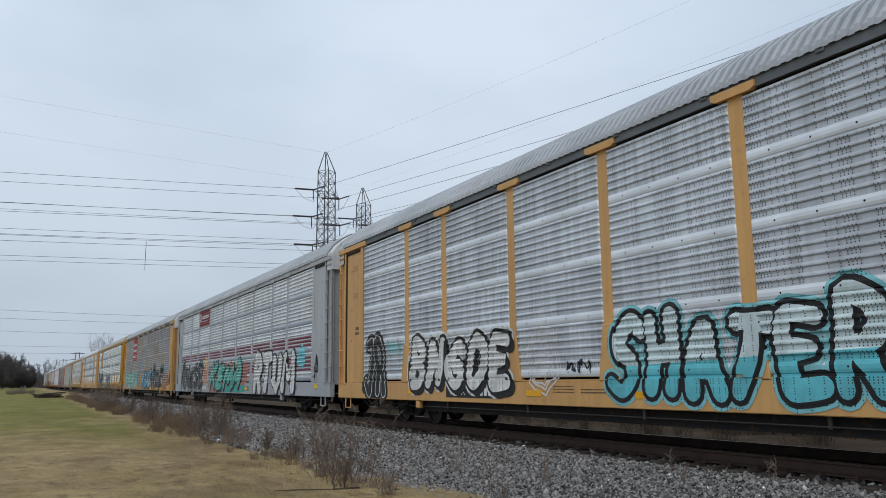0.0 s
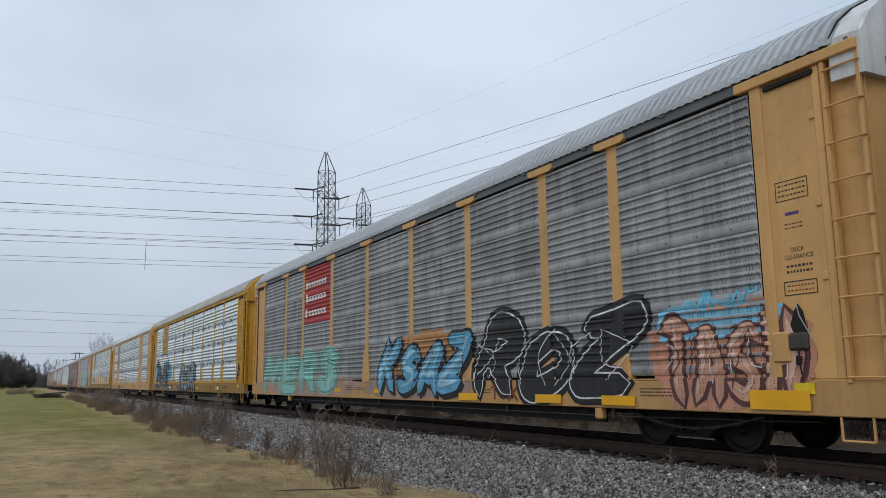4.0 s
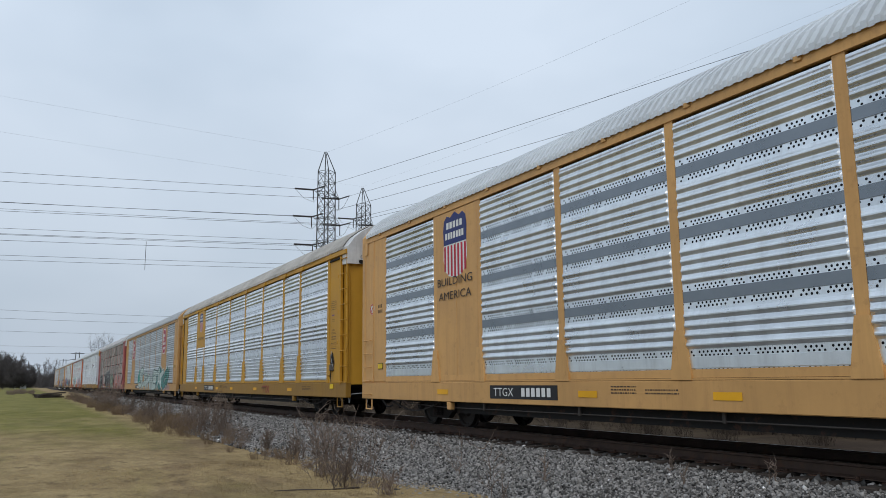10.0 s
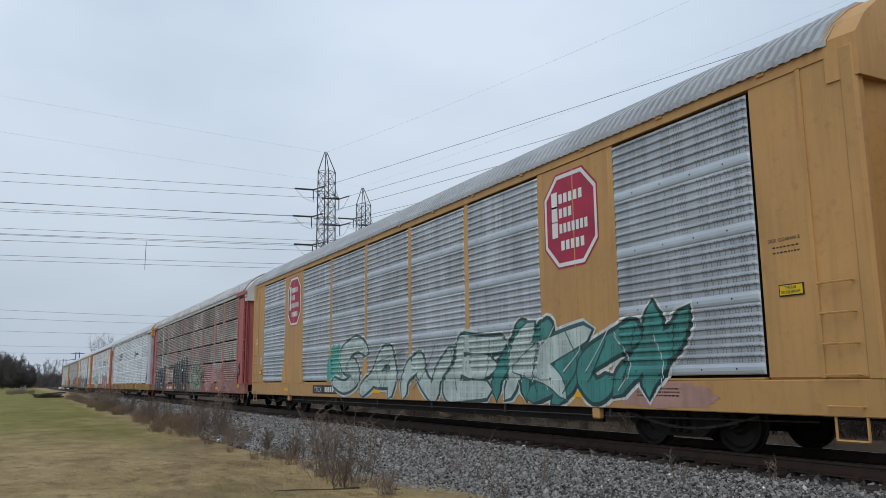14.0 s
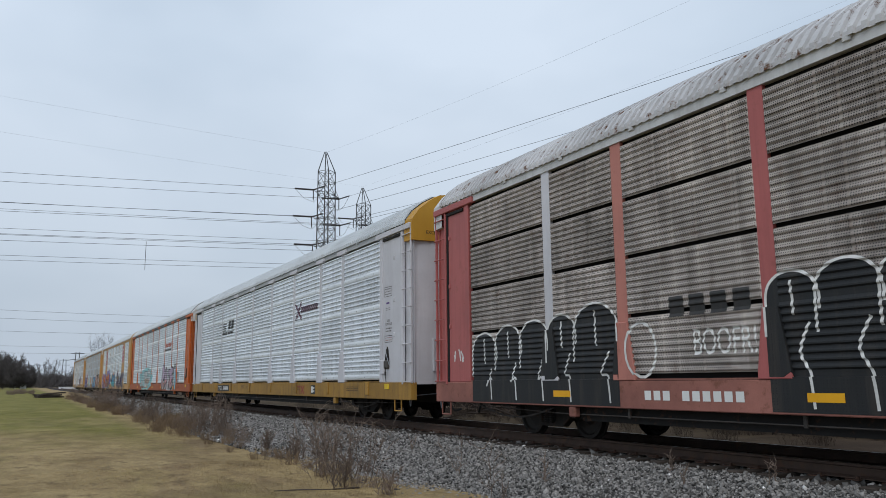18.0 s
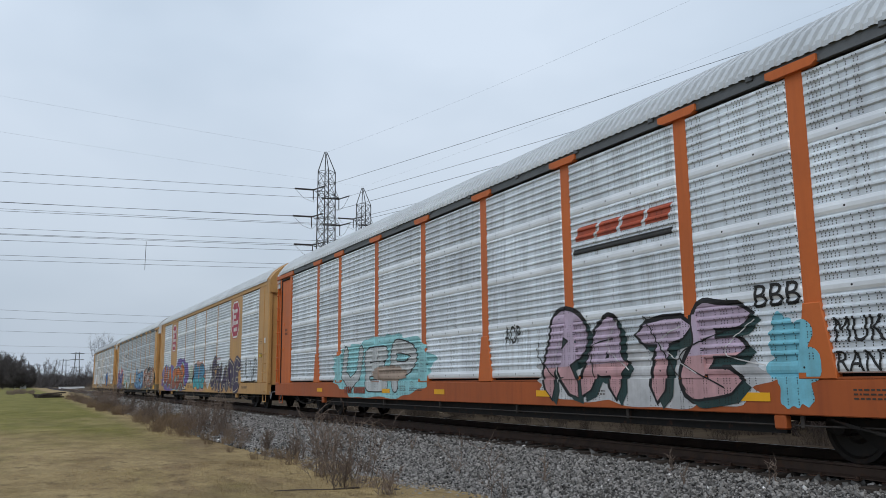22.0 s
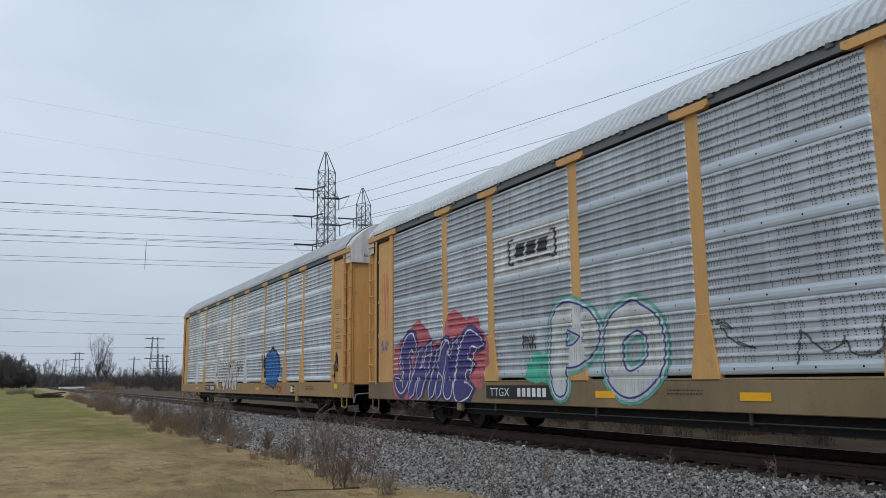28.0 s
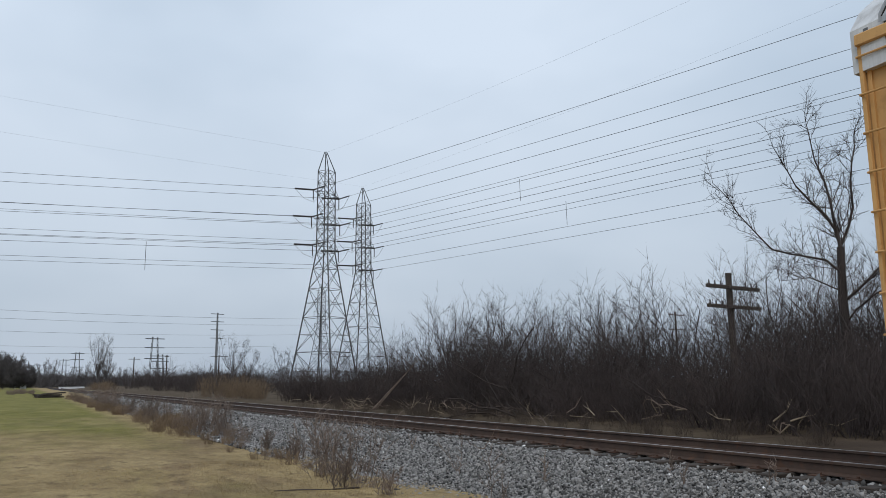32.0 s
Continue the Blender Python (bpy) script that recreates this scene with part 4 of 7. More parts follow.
def under_parts(car, sill_mat, rng):
    """Frame, couplers, hoses, steps and pipes, alike on every car."""
    part("center_sill", boxm(-0.4, 0.4, -13.2, 13.2, 0.5, 0.98, bevel=0.02), dark_steel, car)
    part("deck", boxm(-1.40, 1.40, -13.45, 13.45, 0.9, 1.02), dark_steel, car)
    for s in (-1, 1):
        part("skirt", boxm(s * 1.34 - 0.03, s * 1.34 + 0.03, -8.5, 8.5, 0.36, 0.9), dark_steel, car)
        e = s * 13.5
        cp = part("coupler", boxm(-0.09, 0.09, min(e, e + s * 0.45), max(e, e + s * 0.45), 0.62, 0.86, bevel=0.03), truck_mat, car)
        part("knuckle", boxm(-0.16, 0.1, min(e + s * 0.42, e + s * 0.56), max(e + s * 0.42, e + s * 0.56), 0.58, 0.9, bevel=0.04), truck_mat, cp)
        hose = [(-0.35, e, 0.75), (-0.37, e + s * 0.15, 0.5), (-0.3, e + s * 0.35, 0.32), (-0.2, e + s * 0.5, 0.36)]
        part("air_hose", path_rod(bmesh.new(), hose, 0.028), rubber, car)
        lever = [(-1.5, e - s * 0.05, 0.72), (-1.45, e + s * 0.12, 0.7), (-1.42, e + s * 0.12, 0.45), (-1.36, e + s * 0.1, 0.7), (-0.2, e + s * 0.12, 0.78)]
        part("uncoupling_lever", path_rod(bmesh.new(), lever, 0.015), grey_door, car)
        yst = s * 13.15
        stp = [(-1.54, yst - 0.2, 0.62), (-1.54, yst - 0.2, 0.33), (-1.54, yst + 0.2, 0.33), (-1.54, yst + 0.2, 0.62)]
        part("step", path_rod(bmesh.new(), stp, 0.018), sill_mat, car)
    pipe = part("train_pipe", path_rod(bmesh.new(), [(-1.1, -12.4, 0.5), (-1.44, -9.0, 0.47), (-1.44, 9.0, 0.47), (-1.1, 11.5, 0.5)], 0.012), pipe_mat, car)
    for y in (-8.8, -5.6, -2.4, 0.8, 4.0, 7.2):
        part("pipe_bracket", boxm(-1.46, -1.42, y - 0.03, y + 0.03, 0.44, 0.61, bevel=0.008), pipe_mat, pipe)
    for s in (-1, 1):
        links = [(-1.46, s * (9.2 + 2.6 * i / 14), 0.56 - 0.2 * math.sin(math.pi * i / 14)) for i in range(15)]
        bm = bmesh.new()
        for n, (a, b) in enumerate(zip(links, links[1:])):
            rod(bm, a, b, 0.026 if n % 2 else 0.016, sides=4)
        part("brake_chain", bm, truck_mat, car)
        part("jacking_pad", boxm(-1.56, -1.44, s * 8.55 - 0.09, s * 8.55 + 0.09, 0.42, 0.6, bevel=0.02), sill_mat, car)
    part("air_tank", rod(bmesh.new(), (-0.95, 1.3, 0.52), (-0.95, 2.9, 0.52), 0.19, sides=18), dark_steel, car)
    for y in (-6.4, -3.2, 0.4, 4.9, 7.0):
        part("hanger", boxm(-1.27, -1.2, y - 0.035, y + 0.035, 0.36, 0.62), truck_mat, car)


def put_truck(car, template, y):
    t = copy_thing(template, Matrix.Translation((0, y, 0)))
    t.parent = car
    return t


def octagon(y, z, r, k=1.0):
    return [(y + r * 1.0 * k * sx, z + r * 1.12 * k * sz) for sx, sz in ((-1, -0.55), (-0.5, -1), (0.5, -1), (1, -0.55), (1, 0.55), (0.5, 1), (-0.5, 1), (-1, 0.55))]


def heritage_octagon(car, y, z, r):
    """Red eight-sided herald with a white rim; its words are plain bars."""
    red = paint((0.42, 0.025, 0.07))
    on_side("herald", octagon(y, z, r), [tuple(range(8))], red, car, 0.004)
    o, i = octagon(y, z, r, 0.96), octagon(y, z, r, 0.88)
    on_side("herald_rim", o + i, [(a, (a + 1) % 8, 8 + (a + 1) % 8, 8 + a) for a in range(8)], letter_white, car, 0.007)
    for n, (dz, left, right, cnt) in enumerate(((0.42, 0.40, -0.52, [5]), (0.08, 0.40, -0.12, [3]), (-0.28, 0.40, -0.68, [7]), (-0.68, 0.35, -0.55, [5]))):
        word_bars(cnt, y + r * left, y + r * right, z + r * (dz - 0.02), z + r * (dz + 0.2), letter_white, car, 0.008, fill=0.7)
        if n < 3:
            v, p = rects([(y + r * 0.68, y + r * 0.46, z + r * (dz - 0.1), z + r * (dz + 0.28))])
            on_side("initial", v, p, letter_white, car, 0.009)


def shield(car, y, z, h):
    """Blue and striped shield; its two words are plain bars."""
    w = h * 0.39
    out = [(0, 1.0), (0.35, 0.86), (0.62, 0.93), (0.86, 0.8), (0.93, 0.5), (0.9, 0.1), (0.93, -0.4), (0.8, -0.75), (0.5, -0.92), (0, -1.0)]
    full = [(y + a * w, z + b * h / 2) for a, b in out] + [(y - a * w, z + b * h / 2) for a, b in out[-2:0:-1]]
    on_side("shield", full, [tuple(range(len(full)))], letter_white, car, 0.004)
    top = [p for p in full[:6]] + [(full[5][0], z + 0.02 * h)] + [(2 * y - full[5][0], z + 0.02 * h)] + full[-5:]
    on_side("shield_field", top, [tuple(range(len(top)))], paint((0.02, 0.035, 0.17)), car, 0.007)
    rows = []
    for i in range(7):
        a = y + w * 0.86 - i * w * 1.72 / 6.5
        k = abs(a - y) / w
        low = z - h / 2 * (0.97 - 0.28 * k * k)
        rows.append((a, a - w * 0.14, low, z))
    v, p = rects(rows)
    on_side("shield_stripes", v, p, paint((0.48, 0.02, 0.05)), car, 0.0075)
    word_bars([5], y + w * 0.66, y - w * 0.66, z + h * 0.26, z + h * 0.36, letter_white, car, 0.009)
    word_bars([7], y + w * 0.76, y - w * 0.76, z + h * 0.10, z + h * 0.2, letter_white, car, 0.009)


def autorack(spec, template):
    """One enclosed auto carrier. Its middle is the origin, its front end looks to -y."""
    rng = random.Random(spec["seed"])
    car = empty("autorack_car", spec["label"], "railway wagon", "autorack cars of the train")
    frame_m, sill_m, pan, roof_m, kind = spec["frame"], spec["sill"], spec["panel"], spec["roof"], spec["kind"]
    plates = spec.get("plates", {})
    SIDES[car.name] = side_profile(spec)
    wide = spec.get("wide", False)
    half = spec.get("half", 13.6)
    # side sills
    for s in (-1, 1):
        part("side_sill", boxm(s * 1.4 if s > 0 else X_SILL, -X_SILL if s > 0 else -1.4, -half, half, Z_SILL0, Z_SILL1, bevel=0.012), sill_m, car)
        if s < 0:
            part("sill_ledge", boxm(-1.563, -1.47, -12.0, 12.0, Z_SILL1 + 0.004, Z_SILL1 + 0.03), sill_m, car)
        part("eave_rail", boxm(*((-1.56, -1.45) if s < 0 else (1.45, 1.56)), -13.5, 13.5, 4.89, 5.05), spec["eave"], car)
    if kind in ("coarse", "slotted"):
        part("base_rail", prism_y([(-1.50, 1.19), (-1.546, 1.18), (-1.549, 1.064), (-1.50, 1.064)], -12.0, 12.0), frame_m, car)
    # added black box: the shade inside the car as a solid colour
    inner = part("inner_lining", boxm(-1.43, 1.43, -13.35, 13.35, 1.03, 4.95), shade_black, car, "black box painted as the shade behind the screens")
    # screens
    rows = spec.get("rows", 4)
    gap = spec.get("gap", 0.0)
    hs = (Z_PAN1 - Z_PAN0 - 0.02) / rows
    for i in range(9):
        a, b = EDGES[i], EDGES[i + 1]
        mid, w = (a + b) / 2, a - b - (0.17 if wide else 0.24)
        for s in (-1, 1):
            if s < 0 and i in plates:
                z_low = plates[i]
                part("steel_plate", boxm(X_PLATE, -1.46, b + 0.05, a - 0.05, z_low, 4.88, bevel=0.006), frame_m, car)
                if wide:
                    part("seam", boxm(-1.548, -1.51, mid - 0.012, mid + 0.012, z_low + 0.02, 4.85), frame_m, car)
                if z_low < 1.5:
                    continue
            for r in range(rows):
                z = Z_PAN0 + r * hs
                if s < 0 and i in plates and z + hs > plates[i] + 0.25:
                    continue
                k, m = kind, spec.get("tint", {}).get((i, r), pan if r else spec.get("low_panel", pan))
                if spec.get("low_fine") and r == 0:
                    k = "fine"
                at = pose(X_SHEET, mid, z + gap / 2) if s < 0 else pose(-X_SHEET, mid, z + gap / 2, 0, 0, 180)
                part("screen_panel", sheet_mesh(k, w, hs - gap, m), None, car, at=at)
    # posts
    pm = cached("slim_post" if wide else "post", slim_post_shape if wide else post_shape, frame_m)
    cm = cached("post_cap", cap_shape, frame_m)
    for n, y in enumerate(POSTS):
        mat_here = spec.get("post_mats", {}).get(n)
        use = pm if mat_here is None else cached("slim_post" if wide else "post", slim_post_shape if wide else post_shape, mat_here)
        po = part("post", use, None, car, at=Matrix.Translation((0, y, 0)))
        if not wide and kind != "old":
            part("post_cap", cm, None, po)
        part("post", pm, None, car, at=pose(0, y, 0, 0, 0, 180))
        if kind == "slotted":
            mid = y - (POSTS[n] - EDGES[n + 2]) / 2
            for z in (Z_PAN0 + hs, Z_PAN0 + 2 * hs, Z_PAN0 + 3 * hs):
                if z < plates.get(n + 1, 9):
                    part("clip", boxm(-1.570, -1.51, mid - 0.03, mid + 0.03, z - 0.09, z + 0.09, bevel=0.015), grey_door, car)
            for z in (Z_PAN0 + hs, Z_PAN0 + 2 * hs, Z_PAN0 + 3 * hs):
                for sg in (-1, 1):
                    part("bracket", boxm(-1.576, -1.51, y + sg * 0.18 - 0.05, y + sg * 0.18 + 0.05, z - 0.12, z + 0.12, bevel=0.03), grey_door, car)
    part("roof", roof_mesh(roof_m, half - 0.3), None, car)
    # ends
    for s in (-1, 1):
        y = s * half
        part("end_cap", end_cap(y, s), spec["cap"], car)
        split = spec.get("doors", frame_m)
        for x0, x1 in ((-1.5, -0.02), (0.02, 1.5)):
            d = part("end_door", door_leaf(x0, x1, y - s * 0.06, s), split, car)
            part("door_edge", boxm(-0.05 if x1 < 0.5 else 0.01, -0.01 if x1 < 0.5 else 0.05, *sorted((y - s * 0.02, y + s * 0.09)), 1.0, 4.5), dark_steel, d)
        if s < 0 and spec.get("slot"):
            # raised black box painted as the shade in the slot
            part("door_slot", boxm(-0.95, -0.3, y - 0.075, y - 0.01, 3.04, 3.16, bevel=0.015), shade_black, car)
        if s < 0 and spec.get("recess"):
            rec = part("door_panel", boxm(-0.97, -0.43, y - 0.058, y, 1.3, 2.1, bevel=0.01), split, car)
            part("panel_frame", frame_strip(-0.97, -0.43, 1.3, 2.1, y - 0.075, y - 0.05), split, rec)
        if wide:
            for x0, x1 in ((-1.05, -0.35), (-0.32, 0.05)):
                part("door_strip", boxm(x0, x1, *sorted((y + s * 0.02, y + s * 0.1)), 1.0, 3.95), grey_door, car)
        if wide:
            part("end_plate", boxm(-1.543, -1.45, *sorted((s * 12.04, s * half)), 1.03, 4.93, bevel=0.03), frame_m, car)
            part("plate_rib", boxm(-1.56, -1.51, s * 12.85 - 0.03, s * 12.85 + 0.03, 1.05, 4.9), frame_m, car)
            part("corner_post", boxm(-1.57, -1.40, *sorted((s * (half - 0.2), s * (half + 0.03))), 1.0, 4.98, bevel=0.04), frame_m, car)
            for i in range(5):
                z = 0.72 + i * 0.36
                bm = path_rod(bmesh.new(), [(-1.56, s * 12.92, z), (-1.63, s * 12.92, z), (-1.63, s * 13.35, z), (-1.56, s * 13.35, z)], 0.013)
                part("grab_iron", bm, frame_m, car)
        else:
            part("end_plate", boxm(-1.543, -1.45, *sorted((s * 12.1, s * (half - 0.58))), 1.03, 4.86, bevel=0.012), frame_m, car)
            part("door_post", boxm(-1.57, -1.46, *sorted((s * 12.02, s * 12.2)), 1.03, 4.93, bevel=0.012), frame_m, car)
            # the rear jamb takes the painted shade black instead of the frame paint
            part("jamb", boxm(-1.56, -1.46, *sorted((s * (half - 0.64), s * (half - 0.53))), 1.03, 4.86, bevel=0.012), frame_m if s < 0 else shade_black, car)
            part("head_rail", boxm(-1.605, -1.5, *sorted((s * 11.8, s * half)), 4.86, 5.0, bevel=0.012), frame_m, car)
            ladder_parts(car, frame_m, s * half, s * (half - 0.5))
            if s < 0:
                lock = part("door_lock", boxm(-1.60, -1.51, -12.62, -12.34, 1.38, 1.60, bevel=0.03), pipe_mat, car)
                part("lock_bracket", prism(bmesh.new(), [(-12.34, 1.60), (-12.62, 1.60), (-12.56, 1.86), (-12.50, 1.95), (-12.44, 1.86)], -1.515, -1.56), truck_mat, lock)
                part("lock_chain", path_rod(bmesh.new(), [(-1.60, -12.5, 1.42), (-1.61, -12.51, 1.2), (-1.60, -12.53, 1.04)], 0.010, 5), dark_steel, lock)
                part("lock_housing", boxm(-1.59, -1.51, -12.36, -12.10, 1.24, 1.62, bevel=0.02), frame_m, lock)
                part("lock_cable", path_rod(bmesh.new(), [(-1.585, -12.5, 1.98), (-1.62, -12.56, 1.8), (-1.62, -12.66, 1.62), (-1.6, -12.74, 1.46)], 0.007, 5), grey_door, lock)
                part("padlock", boxm(-1.625, -1.595, -12.54, -12.46, 1.20, 1.32, bevel=0.02), truck_mat, lock)
            for zz in (2.2, 3.1, 4.2):
                part("hinge", boxm(-1.562, -1.51, *sorted((s * 12.88, s * 12.96)), zz, zz + 0.1, bevel=0.01), frame_m, car)
            part("roller_track", boxm(-1.58, -1.515, *sorted((s * 12.25, s * (half - 0.6))), 4.76, 4.83, bevel=0.01), dark_steel, car)
        part("roof_hoop", path_rod(bmesh.new(), [(x * 1.01, s * (half - 0.34), z + 0.015) for x, z in END_PROF], 0.022, 4), spec.get("hoop", dark_steel), car)
    under_parts(car, sill_m, rng)
    for y in (-9.95, 9.95):
        put_truck(car, template, y)
    # bolts along the eave and lift lugs
    for i in range(14):
        yy = -12.3 + i * 1.9
        part("eave_lug", boxm(-1.585, -1.555, yy - 0.06, yy + 0.06, 4.98, 5.06, bevel=0.008), spec["eave"], car)
    for y in spec.get("reflectors", (-8.2, -3.5, 0.6, 3.6, 8.8)):
        v, p = rects([(y + 0.25, y - 0.25, Z_SILL0 + 0.16, Z_SILL0 + 0.27)])
        on_side("reflector", v, p, reflect_yel, car, 0.009)
    # stencilled data
    if spec.get("number", True):
        y0 = spec.get("number_y", 6.9)
        word = spec.get("number_mat", letter_white)
        if spec.get("number_plate", True):
            part("number_panel", boxm(X_SILL - 0.006, X_SILL + 0.01, y0 - 2.15, y0 + 0.15, Z_SILL0 + 0.1, Z_SILL0 + 0.36), plate_black, car)
        lettering("TTGX", y0, y0 - 0.72, Z_SILL0 + 0.15, Z_SILL0 + 0.31, word, car, 0.009)
        word_bars([6], y0 - 1.0, y0 - 2.0, Z_SILL0 + 0.15, Z_SILL0 + 0.31, word, car, 0.009, fill=0.68)
    for j, (y, z, w, n) in enumerate(((3.0, 0.93, 0.6, 3), (-9.6, 0.9, 0.9, 3), (2.2, 0.88, 0.7, 2), (-4.5, 0.86, 0.7, 2))):
        tiny_print(y, z, w, n, faded_ink, car, 0.05, spec["seed"] + j)
    yel = paint((0.80, 0.55, 0.02))
    if not wide:
        part("notice", boxm(-1.585, -1.57, -12.66, -12.38, 0.86, 0.99), yel, car, "yellow clearance notice")
    else:
        part("notice", boxm(-1.557, -1.54, -12.68, -12.32, 2.06, 2.21), letter_black, car, "black-edged yellow notice")
        part("notice_face", boxm(-1.561, -1.55, -12.665, -12.335, 2.075, 2.195), yel, car)
        lettering("THIS CAR", -12.42, -12.58, 2.15, 2.182, letter_black, car, 0.022)
        lettering("EXCESS HEIGHT", -12.36, -12.64, 2.095, 2.127, letter_black, car, 0.022)
        part("notice", boxm(-1.557, -1.54, 12.2, 12.52, 1.38, 1.54), letter_black, car, "black-edged yellow notice")
        part("notice_face", boxm(-1.561, -1.55, 12.215, 12.505, 1.395, 1.525), yel, car)
    return car


# ---- the thirteen cars of the train ----
WORDS = ["TTGX", "BUILDING AMERICA", "BUILDING", "AMERICA", "BOOFR!", "BBB", "MUK", "RANT", "PNK", "DECK", "CLEARANCE", "EXCESS HEIGHT CAR", "THIS CAR", "EXCESS HEIGHT",
         "AOP", "WYP", "MOZE", "NO BALL"]
glyph_meshes(WORDS)

FINE_HOLES = FINE
BANDS = {"grey": (0.0, 0.148, (0.80, 0.84, 0.88)), "silver": (0.0, 0.148, (0.88, 0.91, 0.94)), "bluish": (0.0, 0.148, (0.56, 0.62, 0.68)), "bright": (0.0, 0.148, (0.82, 0.85, 0.88))}
galv = {k: surf("galvanised_screen_" + k, c, 0.5, metal=mt, var=v, scale=1.1, streak=s, rust=r, rand=0.10, holes=FINE_HOLES, flats=FINE_FLATS, stain=st, band=BANDS.get(k))
        for k, c, mt, v, s, r, st in (
            ("grey", (0.62, 0.655, 0.70), 0.45, 0.22, 0.4, 0.15, (0.16, 0.14, 0.12)),
            ("silver", (0.76, 0.81, 0.86), 0.45, 0.18, 0.3, 0.1, (0.25, 0.23, 0.22)),
            ("sooty", (0.36, 0.36, 0.365), 0.35, 0.35, 0.5, 0.15, (0.07, 0.06, 0.055)),
            ("bluish", (0.52, 0.555, 0.595), 0.45, 0.25, 0.35, 0.1, (0.17, 0.17, 0.18)),
            ("chalky", (0.70, 0.695, 0.69), 0.15, 0.35, 0.4, 0.25, (0.27, 0.25, 0.23)),
            ("bright", (0.77, 0.81, 0.86), 0.45, 0.1, 0.15, 0.03, (0.4, 0.4, 0.4)))}
punched = {k: surf("punched_screen_" + k, c, 0.30, metal=0.8, var=0.16, scale=1.4, streak=s, rand=0.08, stain=(0.3, 0.3, 0.3), holes=h, band=(0.098, 0.258, (0.25, 0.28, 0.31)) if k == "dull" else None)
           for k, c, s, h in (("slotted", (0.84, 0.89, 0.94), 0.12, (0.075, 0.055, 0.0165, 0.8, ((0.012, 0.125), (0.80, 0.90)), 0.0)),
                              ("bright", (0.77, 0.81, 0.86), 0.12, (0.075, 0.05, 0.0165, 0.8, ((0.0, 0.092), (0.265, 0.36)), 0.18)), ("dull", (0.78, 0.83, 0.88), 0.25, (0.075, 0.05, 0.0175, 0.8, ((0.0, 0.092), (0.265, 0.36)), 0.0)), ("plain", (0.78, 0.83, 0.88), 0.25, (0.075, 0.05, 0.0175, 0.8, ((0.0, 0.092), (0.265, 0.36)), 0.0)))}
striped_screen = surf("galvanised_screen_banded", (0.72, 0.745, 0.775), 0.5, metal=0.3, var=0.18, scale=1.1, streak=0.3, rust=0.1, rand=0.08, holes=FINE_HOLES, flats=FINE_FLATS, stain=(0.25, 0.23, 0.22), band=(0.0, 0.148, (0.36, 0.40, 0.45)))
fine_punched = surf("fine_punched_screen", (0.77, 0.81, 0.86), 0.30, metal=0.8, var=0.16, scale=1.4, streak=0.12, rand=0.08, stain=(0.3, 0.3, 0.3), holes=(0.04, 0.0645, 0.0105, 0.95, ((0.16, 0.94),), 0.0))
rusty_screen = surf("sooty_brown_screen", (0.46, 0.415, 0.385), 0.8, var=0.4, scale=1.2, streak=0.5, stain=(0.03, 0.026, 0.024), rust=0.4, rand=0.2, holes=(0.034, 0.034, 0.009, 0.9, ((0.0, 1.0),), 0.0))

roof_grey = surf("galvanised_roof", (0.44, 0.46, 0.48), 0.5, metal=0.3, var=0.2, scale=0.7, streak=0.0, rust=0.1, rand=0.08)
roof_light = surf("bright_galvanised_roof", (0.57, 0.60, 0.62), 0.45, metal=0.3, var=0.15, scale=0.7, rust=0.05, rand=0.05)
roof_warm = surf("weathered_warm_grey_roof", (0.46, 0.44, 0.41), 0.6, metal=0.15, var=0.25, scale=0.8, rust=0.1, rand=0.05)
roof_rust = surf("rust_streaked_roof", (0.52, 0.52, 0.53), 0.7, metal=0.15, var=0.3, scale=0.6, rust=1.0, rand=0.05)
eave_dark = surf("dark_grey_eave", (0.13, 0.14, 0.15), 0.6, metal=0.2, var=0.25)
tan_m = body_paint("faded_yellow_paint", YEL)
tan_old = body_paint("old_tan_yellow_paint", TAN, 0.4, 0.3)
deep_sill = body_paint("grimy_golden_sill", (0.31, 0.165, 0.026), 0.4, 0.25)
tan_sill = body_paint("grimy_yellow_sill", (0.38, 0.235, 0.10), 0.5, 0.35)
deep_m = body_paint("fresh_golden_yellow_paint", DEEP, 0.15, 0.08)
gold_m = body_paint("warm_yellow_paint", (0.62, 0.345, 0.06), 0.25, 0.12)
grey_m = body_paint("light_grey_paint", (0.40, 0.42, 0.44), 0.3, 0.1)
white_m = body_paint("pale_grey_paint", (0.60, 0.60, 0.64), 0.25, 0.08)
orange_m = body_paint("orange_paint", (0.55, 0.135, 0.03), 0.3, 0.15)
orange_sill = body_paint("grimy_orange_sill", (0.37, 0.088, 0.022), 0.45, 0.3)
red_m = body_paint("faded_red_paint", (0.42, 0.12, 0.115), 0.5, 0.35)
pink_m = body_paint("bleached_pink_red_paint", (0.50, 0.20, 0.16), 0.4, 0.3)
cap_white = surf("off_white_end_cap", (0.62, 0.63, 0.64), 0.6, var=0.2, streak=0.4, rand=0.0)

BLK, WHT = (0.012, 0.012, 0.014), (0.72, 0.73, 0.72)


def excess_height(car, mat=None):
    """The words across the front end cap."""
    co, polys, _ = GLYPHS["EXCESS HEIGHT CAR"]
    lo, hi = co.min(0), co.max(0)
    bm = bmesh.new()
    front = min(o.bound_box[0][1] for o in car.children if o.name.startswith("end_cap")) - 0.003
    vs = [bm.verts.new((-1.15 + (a - lo[0]) / (hi[0] - lo[0]) * 1.1, front, 4.72 + (b - lo[1]) / (hi[1] - lo[1]) * 0.09)) for a, b in co]
    for p in polys:
        bm.faces.new([vs[i] for i in p])
    part("lettering", bm, mat or letter_black, car)


